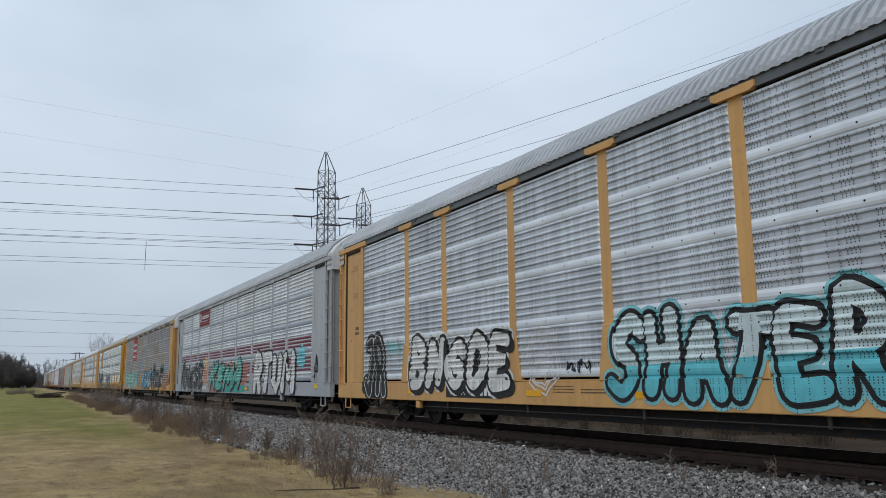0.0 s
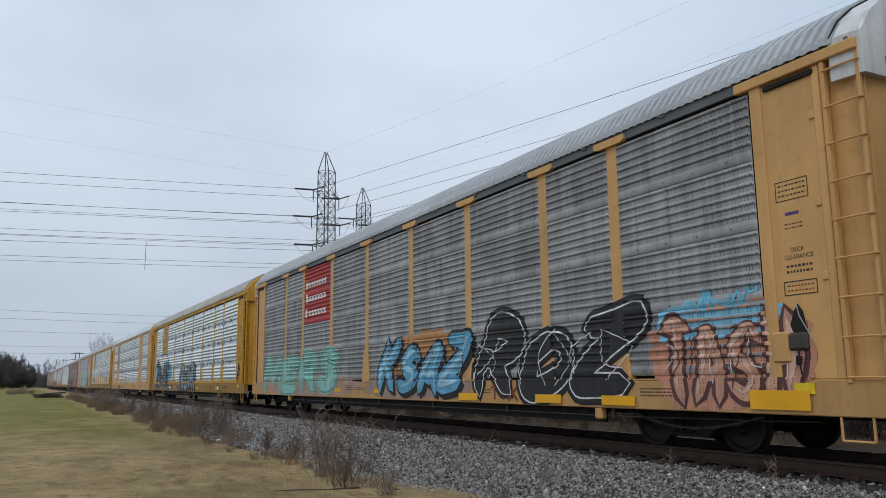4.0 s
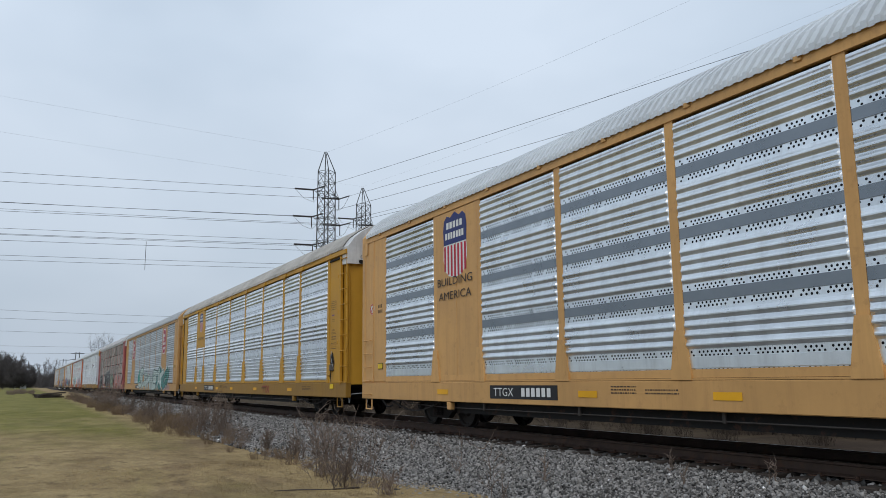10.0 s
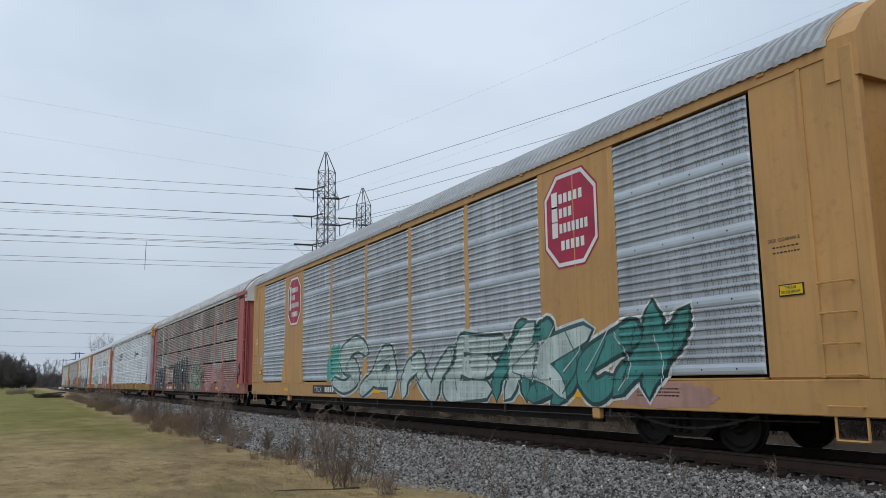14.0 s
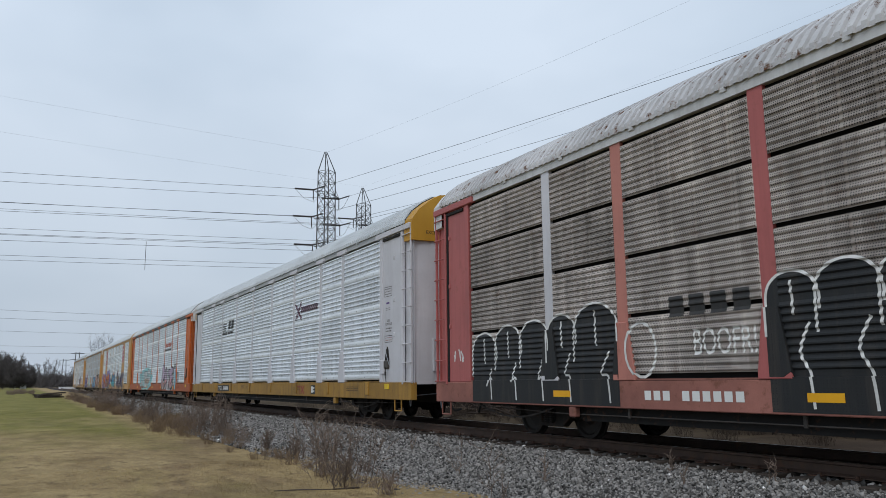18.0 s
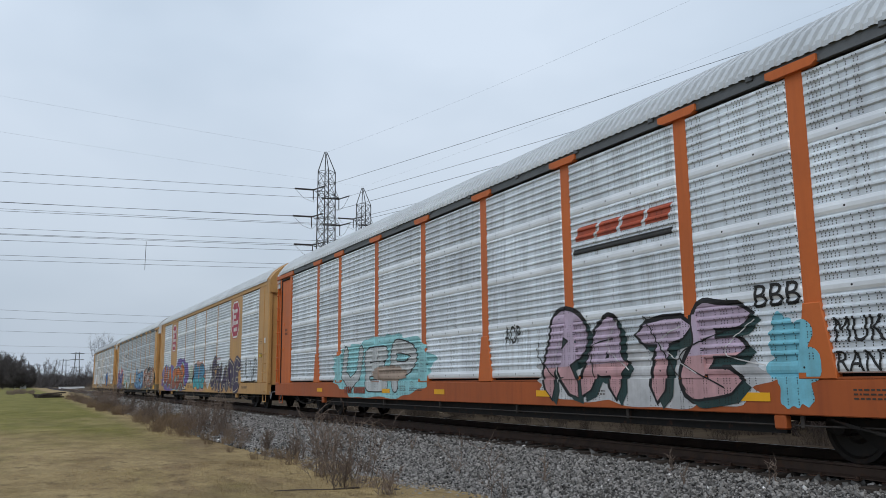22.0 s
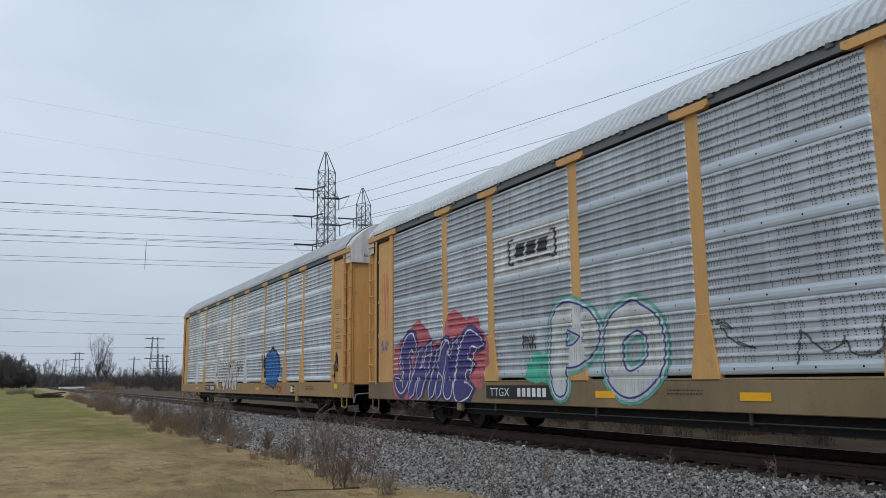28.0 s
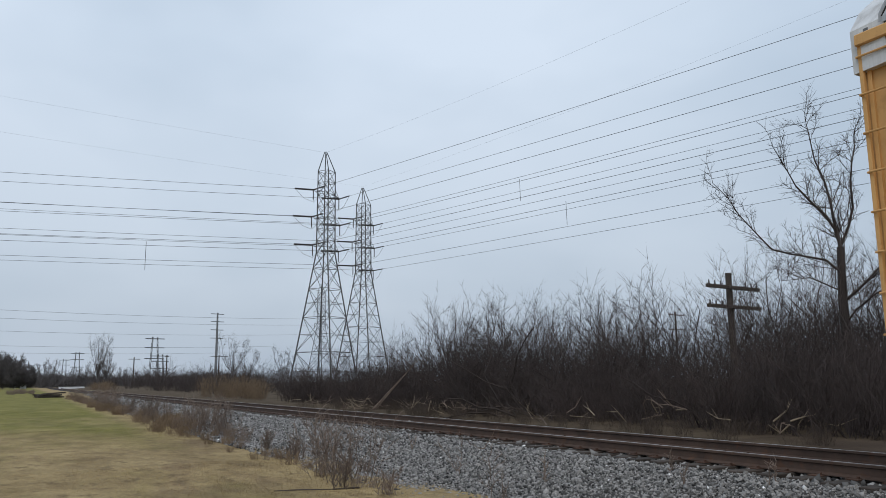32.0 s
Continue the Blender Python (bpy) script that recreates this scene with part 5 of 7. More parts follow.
def print_rows(car, y0, y1, z, n, mat, pitch=0.062, high=0.02, seed=0):
    rng = random.Random(seed + int(z * 100))
    rows = []
    for i in range(n):
        a = y0
        while a > y1:
            w = rng.uniform(0.02, 0.05)
            rows.append((a, max(y1, a - w), z - i * pitch, z - i * pitch + high))
            a -= w + 0.018
    v, p = rects(rows)
    return on_side("small_print", v, p, mat, car, 0.002)


def outline_box(car, y0, y1, z0, z1, w, mat):
    v, p = rects([(y0, y1, z0, z0 + w), (y0, y1, z1 - w, z1), (y0, y0 - w, z0 + w, z1 - w), (y1 + w, y1, z0 + w, z1 - w)])
    return on_side("label_border", v, p, mat, car, 0.003)


def end_notices(car, clear=True, wide=False):
    """Stencils on the plates beside the front ladder."""
    ink = faded_ink
    if wide:
        lettering("CLEARANCE", -12.36, -12.68, 2.76, 2.805, ink, car, 0.002)
        lettering("DECK", -12.2, -12.33, 2.76, 2.805, ink, car, 0.002)
        print_rows(car, -12.26, -12.66, 2.68, 2, ink, 0.07)
        return
    outline_box(car, -12.3, -12.78, 3.26, 3.52, 0.012, ink)
    print_rows(car, -12.34, -12.74, 3.45, 3, ink, 0.065)
    v, p = rects([(-12.42, -12.62, 3.07, 3.11)])
    on_side("owner_label", v, p, paint((0.10, 0.04, 0.22)), car, 0.003)
    print_rows(car, -12.4, -12.66, 2.95, 2, ink, 0.05, 0.015)
    if clear:
        lettering("DECK", -12.46, -12.66, 2.60, 2.66, ink, car, 0.002)
        lettering("CLEARANCE", -12.36, -12.78, 2.51, 2.57, ink, car, 0.002)
        print_rows(car, -12.38, -12.76, 2.41, 2, ink, 0.07, 0.03)
    outline_box(car, -12.32, -12.8, 2.06, 2.24, 0.014, ink)
    print_rows(car, -12.37, -12.75, 2.17, 2, paint((0.30, 0.08, 0.03)), 0.06)


def rear_marks(car, mat, z=2.78, first=4, second=5, y=12.78):
    """Owner's letters and number on the rear plate, as plain bars."""
    word_bars([first], y - 0.03, y - 0.29, z + 0.11, z + 0.2, mat, car, 0.003, fill=0.62)
    word_bars([second], y, y - 0.32, z - 0.03, z + 0.06, mat, car, 0.003, fill=0.62)


def company_mark(car, y=-4.6, col=(0.30, 0.03, 0.03)):
    """The owner's red mark on the sill as plain slanted bars."""
    m = paint(col)
    v, p = rects([(y, y - 0.28, 0.90, 0.94), (y - 0.12, y - 0.17, 0.68, 0.9), (y - 0.32, y - 0.6, 0.90, 0.94), (y - 0.44, y - 0.49, 0.68, 0.9)])
    on_side("company_mark", v, p, m, car, 0.009)
    strokes([[(y - 0.64, 0.94), (y - 0.98, 0.68)], [(y - 0.98, 0.94), (y - 0.64, 0.68)]], 0.06, col, car, 0.009)


def data_square(car, y):
    part("data_plate", boxm(X_SILL - 0.012, X_SILL - 0.002, y - 0.2, y + 0.2, 0.68, 0.96), plate_black, car)
    v, p = rects([(y + 0.16, y - 0.02, 0.72, 0.92), (y - 0.06, y - 0.16, 0.74, 0.80), (y - 0.06, y - 0.16, 0.84, 0.9)])
    ob = on_side("small_print", v, p, letter_white, car, 0.016)


def car_one(T):
    c = autorack(dict(seed=1, half=13.9, label="yellow-posted grey autorack car with cyan and white graffiti", frame=tan_m, sill=tan_m, panel=galv["grey"], roof=roof_grey, eave=eave_dark, kind="fine", cap=cap_white, number_y=6.9), T)
    rear_marks(c, letter_black, 2.4, y=12.62)
    for z in (4.35, 3.55):
        print_rows(c, 12.78, 12.42, z, 3, faded_ink, 0.06)
    piece("BNGOE", 8.95, 4.35, 0.95, 1.98, WHT, c, halo=WHT, shadow=BLK)
    blob(12.0, 10.5, 0.63, 1.25, BLK, c, 0.003, 17, 0.12)
    piece("JR", 11.85, 10.45, 0.72, 2.0, (0.016, 0.018, 0.02), c, line=WHT, halo=BLK, lean=0.0, wave=0.08)
    scrawl(10.3, 9.5, 1.75, 2.1, 0.06, (0.25, 0.55, 0.58), c, 0.006, 19, 6)
    loops = [[(3.3 + a * math.cos(k * 0.35) + 0.05 * math.sin(k * 1.7), z + b * math.sin(k * 0.35) + 0.03 * math.sin(k * 2.3)) for k in range(19)]
             for a, b, z in ((0.50, 0.62, 1.42), (0.42, 0.54, 1.44), (0.30, 0.24, 1.62), (0.34, 0.20, 1.18), (0.16, 0.12, 1.62), (0.2, 0.1, 1.2))]
    strokes(loops, 0.035, WHT, c, 0.008)
    scrawl(2.6, 1.95, 1.15, 1.4, 0.03, BLK, c, 0.008, 5, 5)
    piece("SHATER", 1.45, -3.35, 0.86, 1.92, (0.62, 0.74, 0.76), c, halo=(0.22, 0.55, 0.60), mix=(0.12, 0.50, 0.58))
    return c


def car_two(T):
    c = autorack(dict(seed=2, half=13.8, label="light grey autorack car with maroon stripes and graffiti", frame=grey_m, sill=grey_m, panel=striped_screen, roof=roof_grey, eave=grey_m, recess=True, kind="fine", cap=cap_white, doors=surf("grey_end_doors", (0.33, 0.35, 0.37), 0.6, var=0.2), number_plate=False, number_y=6.6), T)
    for i in range(9):
        a, b = EDGES[i] - 0.16, EDGES[i + 1] + 0.16
        for z in (1.452, 1.582, 1.711, 1.84, 2.262, 2.392, 2.521):
            v, p = rects([(a, b, z - 0.008, z + 0.072)])
            on_side("maroon_stripe", v, p, paint((0.20, 0.03, 0.055)), c, 0.003)
    v, p = rects([(6.98, 4.47, 4.02, 4.85)])
    on_side("red_sign", v, p, paint((0.27, 0.022, 0.035), 0.125), c, 0.006)
    word_bars([9], 6.3, 4.75, 4.42, 4.60, letter_white, c, 0.01, 0.15)
    word_bars([5, 6], 5.95, 5.0, 4.26, 4.31, letter_white, c, 0.01)
    v, p = rects([(6.85, 6.5, 4.30 + i * 0.09, 4.35 + i * 0.09) for i in range(5)])
    on_side("emblem", v, p, letter_white, c, 0.01)
    blob(-10.5, -11.3, 1.5, 2.25, (0.22, 0.62, 0.68), c, 0.006, 4)
    piece("RTUM", -4.6, -10.3, 0.72, 2.14, WHT, c, lean=0.05, thick=1.6, shadow=BLK)
    blob(5.6, 4.5, 1.0, 1.75, (0.60, 0.30, 0.2), c, 0.004, 9, 0.3)
    blob(5.2, 4.5, 1.7, 2.3, (0.72, 0.48, 0.26), c, 0.005, 14, 0.35)
    blob(4.2, -3.6, 0.66, 1.9, (0.45, 0.20, 0.17), c, 0.004, 12, 0.3)
    blob(2.4, -3.9, 0.64, 1.0, (0.05, 0.35, 0.31), c, 0.005, 13, 0.1)
    piece("KEMA", 3.8, -2.7, 0.8, 1.98, (0.10, 0.45, 0.38), c, lean=0.5, wave=0.12, shadow=BLK, glow=(0.25, 0.62, 0.53), chaos=5)
    piece("AMESE", 11.9, 5.6, 0.78, 1.98, (0.03, 0.03, 0.034), c, line=WHT, halo=(0.02, 0.02, 0.022), lean=0.15, wave=0.13, chaos=5, inner=(0.66, 0.62, 0.52))
    scrawl(12.75, 12.3, 2.0, 3.6, 0.03, BLK, c, 0.0, 18, 4)
    excess_height(c)
    return c


def car_three(T):
    c = autorack(dict(seed=3, label="yellow-posted autorack car with sooty screens and graffiti", frame=tan_m, sill=tan_old, panel=galv["sooty"], roof=roof_grey, eave=eave_dark, kind="fine", cap=cap_white, number=False), T)
    v, p = rects([(7.0, 4.44, 2.98, 4.84)])
    on_side("red_sign", v, p, paint((0.45, 0.03, 0.03), 0.125), c, 0.004)
    for z, n in ((4.2, 8), (3.72, 7), (3.24, 7)):
        word_bars([n], 6.8, 4.75, z, z + 0.17, letter_white, c, 0.008)
        v, p = rects([(6.82, 6.62, z - 0.03, z + 0.26)])
        on_side("initial", v, p, letter_white, c, 0.009)
    blob(12.3, 1.9, 0.62, 1.3, (0.42, 0.27, 0.2), c, 0.003, 31, 0.1)
    piece("MERS", 11.9, 3.6, 0.78, 1.95, (0.28, 0.56, 0.50), c, line=(0.07, 0.2, 0.18), lean=0.3, wave=0.1, chaos=7)
    blob(1.6, -4.6, 0.64, 1.25, (0.36, 0.24, 0.19), c, 0.003, 33, 0.1)
    blob(0.2, -4.3, 1.2, 2.15, (0.48, 0.24, 0.09), c, 0.003, 34, 0.25)
    piece("KSAZ", 0.5, -4.3, 0.82, 1.98, (0.12, 0.38, 0.58), c, lean=0.4, wave=0.12, shadow=BLK, glow=(0.35, 0.62, 0.75), chaos=6)
    piece("ROZ", -4.6, -9.5, 0.78, 2.02, (0.02, 0.02, 0.022), c, line=(0.72, 0.72, 0.72), halo=BLK, lean=0.35, wave=0.15, thick=1.2, chaos=4, inner=(0.72, 0.72, 0.72))
    blob(-9.9, -12.6, 0.62, 2.0, (0.55, 0.26, 0.17), c, 0.003, 36, 0.15)
    blob(-9.95, -12.3, 1.5, 2.1, (0.22, 0.52, 0.7), c, 0.004, 37, 0.2)
    piece("TASH", -10.1, -12.5, 0.8, 1.75, (0.58, 0.30, 0.2), c, line=(0.12, 0.05, 0.05), lean=0.0, glow=(0.68, 0.45, 0.36), chaos=5)
    scrawl(-10.9, -11.9, 1.95, 2.3, 0.04, (0.15, 0.5, 0.7), c, 0.01, 41, 5)
    for y in (-4.3, -7.2, -9.1):
        v, p = rects([(y + 0.4, y - 0.4, Z_SILL0 + 0.05, Z_SILL0 + 0.2)])
        on_side("reflector", v, p, reflect_yel, c, 0.03)
    v, p = rects([(-11.7, -12.6, 0.66, 0.9)])
    on_side("reflector", v, p, reflect_yel, c, 0.03)
    company_mark(c, -5.2, (0.2, 0.05, 0.02))
    end_notices(c)
    excess_height(c)
    return c


def car_four(T):
    c = autorack(dict(seed=4, label="golden yellow autorack car with bright punched screens", frame=deep_m, sill=deep_sill, panel=punched["slotted"], roof=roof_warm, eave=deep_m, kind="slotted", gap=0.028, cap=deep_m, plates={1: 3.02}, number_y=6.9), T)
    shield(c, 8.15, 4.22, 1.0)
    lettering("BUILDING AMERICA", 8.85, 7.4, 3.36, 3.47, letter_black, c, 0.02)
    blob(12.2, 9.9, 1.2, 2.3, (0.07, 0.42, 0.6), c, 0.003, 42, 0.25)
    blob(8.6, 5.3, 1.2, 2.45, (0.1, 0.45, 0.62), c, 0.003, 43, 0.3)
    piece("JATE", 11.7, 6.1, 0.78, 2.2, (0.05, 0.045, 0.05), c, line=(0.42, 0.48, 0.50), halo=(0.04, 0.04, 0.045), lean=0.1, wave=0.14, thick=1.4, chaos=3, inner=(0.1, 0.45, 0.62))
    piece("ARENA!", 2.4, -2.75, 0.78, 1.98, (0.20, 0.25, 0.30), c, lean=0.1, shadow=BLK, glow=(0.42, 0.5, 0.55), wave=0.06)
    company_mark(c, -6.1)
    data_square(c, -8.6)
    end_notices(c)
    return c


def car_five(T):
    c = autorack(dict(seed=5, label="yellow autorack car with wide steel plates and shield", frame=tan_m, sill=tan_m, panel=punched["dull"], low_panel=punched["plain"], roof=roof_light, eave=tan_m, kind="coarse", cap=tan_m, wide=True, plates={1: 1.06, 7: 1.06}, hoop=tan_m, number_y=6.6), T)
    shield(c, 8.18, 4.08, 1.5)
    lettering("BUILDING", 9.0, 7.4, 3.18, 3.36, letter_black, c, 0.022)
    lettering("AMERICA", 8.95, 7.45, 2.86, 3.04, letter_black, c, 0.022)
    company_mark(c, -4.6)
    data_square(c, -8.4)
    ring = [(-13.11 + 0.125 * math.cos(k * math.pi / 12), 3.01 + 0.125 * math.sin(k * math.pi / 12)) for k in range(25)]
    rear = [(y + 26.05, z) for y, z in ring]
    on_side("warning_disc", [(12.94 + (y - 12.94) * 1.2, 3.01 + (z - 3.01) * 1.2) for y, z in rear[:-1]], [tuple(range(24))], letter_white, c, 0.002)
    strokes([rear, [rear[9], rear[21]]], 0.035, (0.5, 0.03, 0.04), c, 0.006)
    rear_marks(c, letter_black, 2.9, 3, 5, 12.55)
    on_side("warning_disc", [(-13.11 + (y + 13.11) * 1.2, 3.01 + (z - 3.01) * 1.2) for y, z in ring[:-1]], [tuple(range(24))], letter_white, c, 0.002)
    strokes([[(-13.05, 2.95), (-13.05, 3.05), (-13.17, 3.05), (-13.17, 2.95)]], 0.03, BLK, c, 0.004)
    strokes([ring, [ring[9], ring[21]]], 0.035, (0.5, 0.03, 0.04), c, 0.006)
    end_notices(c, wide=True)
    return c


def car_six(T):
    c = autorack(dict(seed=6, slot=True, half=13.7, label="golden yellow autorack car with clean bright screens", frame=deep_m, sill=deep_sill, low_panel=fine_punched, panel=punched["bright"], roof=roof_warm, eave=deep_m, kind="coarse", cap=cap_white, plates={1: 2.92}, low_fine=True, number_y=6.5), T)
    shield(c, 8.08, 4.28, 1.05)
    lettering("BUILDING AMERICA", 8.8, 7.35, 3.36, 3.5, letter_black, c, 0.02)
    company_mark(c, -4.6)
    part("lower_plate", boxm(-1.545, -1.5, -13.0, -12.1, 1.03, 2.15, bevel=0.01), deep_m, c)
    part("hatch", boxm(-1.53, -1.5, 12.2, 12.9, 2.35, 4.8, bevel=0.01), deep_m, c)
    scrawl(-12.3, -12.8, 1.5, 2.0, 0.025, BLK, c, 0.01, 61, 4)
    part("cap_box", boxm(-1.2, -0.55, -13.79, -13.7, 4.56, 4.67, bevel=0.01), shade_black, c)
    excess_height(c)
    end_notices(c)
    return c


def car_seven(T):
    c = autorack(dict(seed=7, label="tan autorack car with red heralds and pale graffiti", frame=tan_old, sill=tan_old, panel=galv["bluish"], roof=roof_grey, eave=tan_old, kind="fine", cap=tan_old, wide=True, plates={1: 1.06, 7: 1.06}, hoop=tan_old, number_y=5.7), T)
    rear_marks(c, letter_white, 2.62, 3, 5, 13.12)
    scrawl(12.5, 12.1, 1.75, 2.1, 0.02, WHT, c, 0.004, 76, 6)
    heritage_octagon(c, 8.1, 3.9, 0.78)
    heritage_octagon(c, -8.05, 3.88, 0.78)
    blob(4.4, 2.9, 1.0, 2.0, (0.1, 0.4, 0.35), c, 0.003, 71, 0.3)
    piece("SANEK", 3.9, -8.2, 0.74, 1.98, (0.50, 0.60, 0.58), c, line=(0.05, 0.12, 0.12), halo=(0.60, 0.66, 0.66), lean=0.5, wave=0.16, chaos=9)
    piece("MACK", -5.6, -10.6, 0.74, 1.9, (0.06, 0.26, 0.24), c, line=(0.03, 0.08, 0.08), halo=WHT, lean=0.7, wave=0.2, chaos=6)
    blob(-9.0, -11.2, 0.64, 1.0, (0.45, 0.26, 0.22), c, 0.004, 74, 0.15)
    end_notices(c, wide=True)
    return c


def bubbles(c, edges, tops, seed):
    """A row of black rounded shapes, each with a white line over its head and drips inside."""
    rng = random.Random(seed)
    lines, v, p = [], [], []
    for n, (a, b, z) in enumerate(zip(edges, edges[1:], tops)):
        mid, r = (a + b) / 2, (a - b) / 2 * 1.06
        arch = [(mid + r * math.cos(k * math.pi / 12), z - r * 0.8 + r * 0.8 * math.sin(k * math.pi / 12)) for k in range(13)]
        shape = [(mid + r, Z_SILL0 + 0.03)] + arch + [(mid - r, Z_SILL0 + 0.03)]
        k = len(v)
        v += [(y, h, 0.0007 * (n % 2)) for y, h in shape]
        p.append(tuple(range(k, k + len(shape))))
        foot = z - r * 0.8
        lines.append(smooth_line([(mid + r, foot - 0.5), (mid + r, foot - 0.2)] + arch[::2] + [(mid - r, foot - 0.2)], 3))
        lines.append(smooth_line([(mid - r * 0.6, foot - 0.35), (mid - r * 0.2, foot - 0.7), (mid - r * 0.5, 1.1), (mid - r * 0.6, 0.68)], 4))
        if rng.random() < 0.6:
            lines.append([(mid, z - 0.12), (mid - 0.02, foot - 0.25)])
    on_side("graffiti_ground", v, p, paint((0.016, 0.018, 0.02), 1), c, 0.004)
    strokes(lines, 0.04, WHT, c, 0.007)


def car_eight(T):
    posts = {0: white_m, 1: pink_m, 4: pink_m, 6: pink_m, 7: pink_m}
    c = autorack(dict(seed=8, slot=True, label="rusty brown autorack car with faded red posts", frame=red_m, sill=surf("grimy_brown_sill", (0.30, 0.125, 0.10), 0.8, var=0.4, scale=1.0, rust=0.5), panel=rusty_screen, roof=roof_rust, eave=white_paint, kind="old", gap=0.03, cap=white_paint, post_mats=posts, number=False), T)
    word_bars([3, 6], 6.7, 4.75, 0.74, 0.88, letter_white, c, 0.004)
    bubbles(c, (11.9, 11.0, 10.1, 9.2, 8.4, 7.3), (2.02, 2.12, 2.16, 2.2, 2.32), 11)
    strokes([[(6.75 + 0.33 * math.cos(k * 0.35), 1.50 + 0.42 * math.sin(k * 0.35)) for k in range(19)]], 0.045, WHT, c, 0.006)
    lettering("BOOFR!", 5.65, 4.55, 1.38, 1.75, letter_white, c, 0.006)
    word_bars([4], 6.1, 4.5, 1.95, 2.25, paint((0.03, 0.03, 0.03)), c, 0.005)
    bubbles(c, (4.35, 3.62, 2.8, 2.0, 1.25, 0.45, -0.45), (2.38, 2.44, 2.46, 2.58, 2.62, 2.66), 12)
    piece("AMES", -1.35, -4.35, 0.78, 1.9, (0.30, 0.36, 0.27), c, line=BLK, halo=(0.4, 0.42, 0.36), lean=0.1)
    blob(-5.1, -6.8, 0.7, 1.85, (0.36, 0.16, 0.15), c, 0.003, 87, 0.2)
    piece("J", -5.2, -6.7, 0.8, 1.8, (0.38, 0.19, 0.18), c, line=(0.55, 0.50, 0.47), lean=0.0, wave=0.08)
    blob(-8.2, -12.0, 0.64, 1.8, (0.33, 0.15, 0.13), c, 0.003, 89, 0.25)
    piece("W", -7.6, -11.4, 0.8, 1.9, (0.35, 0.17, 0.15), c, line=(0.46, 0.41, 0.38), lean=0.0, wave=0.1)
    scrawl(-4.5, -5.0, 1.2, 1.8, 0.02, BLK, c, 0.006, 90, 6)
    scrawl(12.8, 12.3, 1.4, 1.75, 0.03, WHT, c, 0.0, 91, 5)
    return c


def car_nine(T):
    c = autorack(dict(seed=9, recess=True, half=13.95, label="pale grey autorack car on a yellow flatcar sill", frame=white_m, sill=surf("dirty_yellow_sill", (0.36, 0.20, 0.04), 0.65, var=0.35, scale=0.9, streak=0.6, rust=0.3, stain=(0.10, 0.07, 0.04)), panel=galv["bright"], roof=roof_light, eave=grey_m, kind="fine", cap=deep_m, doors=white_m, number_y=7.4, reflectors=()), T)
    m = paint((0.05, 0.05, 0.055))
    word_bars([2], 5.9, 4.75, 3.52, 3.9, m, c, 0.006, 0.4, 0.8)
    strokes([[(7.0, 3.5 + i * 0.1), (6.25, 3.5 + i * 0.1)] for i in range(4)], 0.045, (0.05, 0.05, 0.055), c, 0.006)
    word_bars([7, 8], 7.0, 4.8, 3.3, 3.42, m, c, 0.006)
    strokes([[(-4.5, 3.75), (-5.2, 3.2)], [(-4.55, 3.2), (-5.15, 3.78)]], 0.1, (0.1, 0.02, 0.06), c, 0.006)
    word_bars([9], -5.15, -6.9, 3.42, 3.62, paint((0.09, 0.02, 0.06)), c, 0.008, 0.15)
    company_mark(c, -4.7)
    data_square(c, -6.6)
    end_notices(c)
    excess_height(c)
    for i in range(8):
        y = 11.2 - i * 3.2
        part("sill_bracket", boxm(-1.60, -1.56, y - 0.1, y + 0.1, 0.7, 1.05, bevel=0.01), bpy.data.materials["dirty_yellow_sill"], c)
    return c


def car_ten(T):
    c = autorack(dict(seed=10, recess=True, half=13.8, label="orange-posted silver autorack car with graffiti", frame=orange_m, sill=orange_sill, panel=galv["silver"], roof=roof_light, eave=eave_dark, kind="fine", cap=cap_white, number=False), T)
    word_bars([4], -4.55, -6.9, 3.42, 3.66, paint((0.50, 0.10, 0.05), 0.125), c, 0.006, 0.5, 0.85)
    strokes([[(-4.5, 3.24), (-6.9, 3.24)]], 0.1, (0.03, 0.03, 0.03), c, 0.006)
    blob(7.6, 0.9, 0.63, 2.2, (0.30, 0.62, 0.66), c, 0.003, 101, 0.08)
    rear_marks(c, letter_black)
    piece("UEP", 7.0, 1.7, 0.86, 1.88, (0.52, 0.55, 0.56), c, line=BLK, lean=0.05, wave=0.03, thick=1.5, glow=None)
    blob(4.4, 2.4, 1.06, 1.45, (0.38, 0.29, 0.23), c, 0.024, 102, 0.1)
    word_bars([4, 6], 6.55, 4.95, 0.74, 0.92, paint((0.25, 0.05, 0.02)), c, 0.028)
    blob(-3.3, -8.4, 0.64, 1.6, (0.55, 0.56, 0.58), c, 0.003, 103, 0.12)
    piece("RATE", -3.5, -8.2, 0.84, 1.98, (0.50, 0.40, 0.52), c, line=BLK, shadow=(0.02, 0.05, 0.05), lean=0.1, wave=0.1, thick=1.5, mix=(0.55, 0.32, 0.34), chaos=4)
    blob(-8.5, -9.1, 0.7, 1.8, (0.2, 0.55, 0.68), c, 0.004, 104, 0.3)
    lettering("BBB", -8.3, -9.0, 1.95, 2.25, letter_black, c, 0.008)
    lettering("MUK", -9.42, -10.05, 1.45, 1.75, letter_black, c, 0.008)
    lettering("RANT", -9.42, -10.15, 1.12, 1.36, letter_black, c, 0.008)
    lettering("AOP", -2.2, -2.75, 1.75, 2.1, letter_black, c, 0.008)
    excess_height(c)
    end_notices(c)
    return c


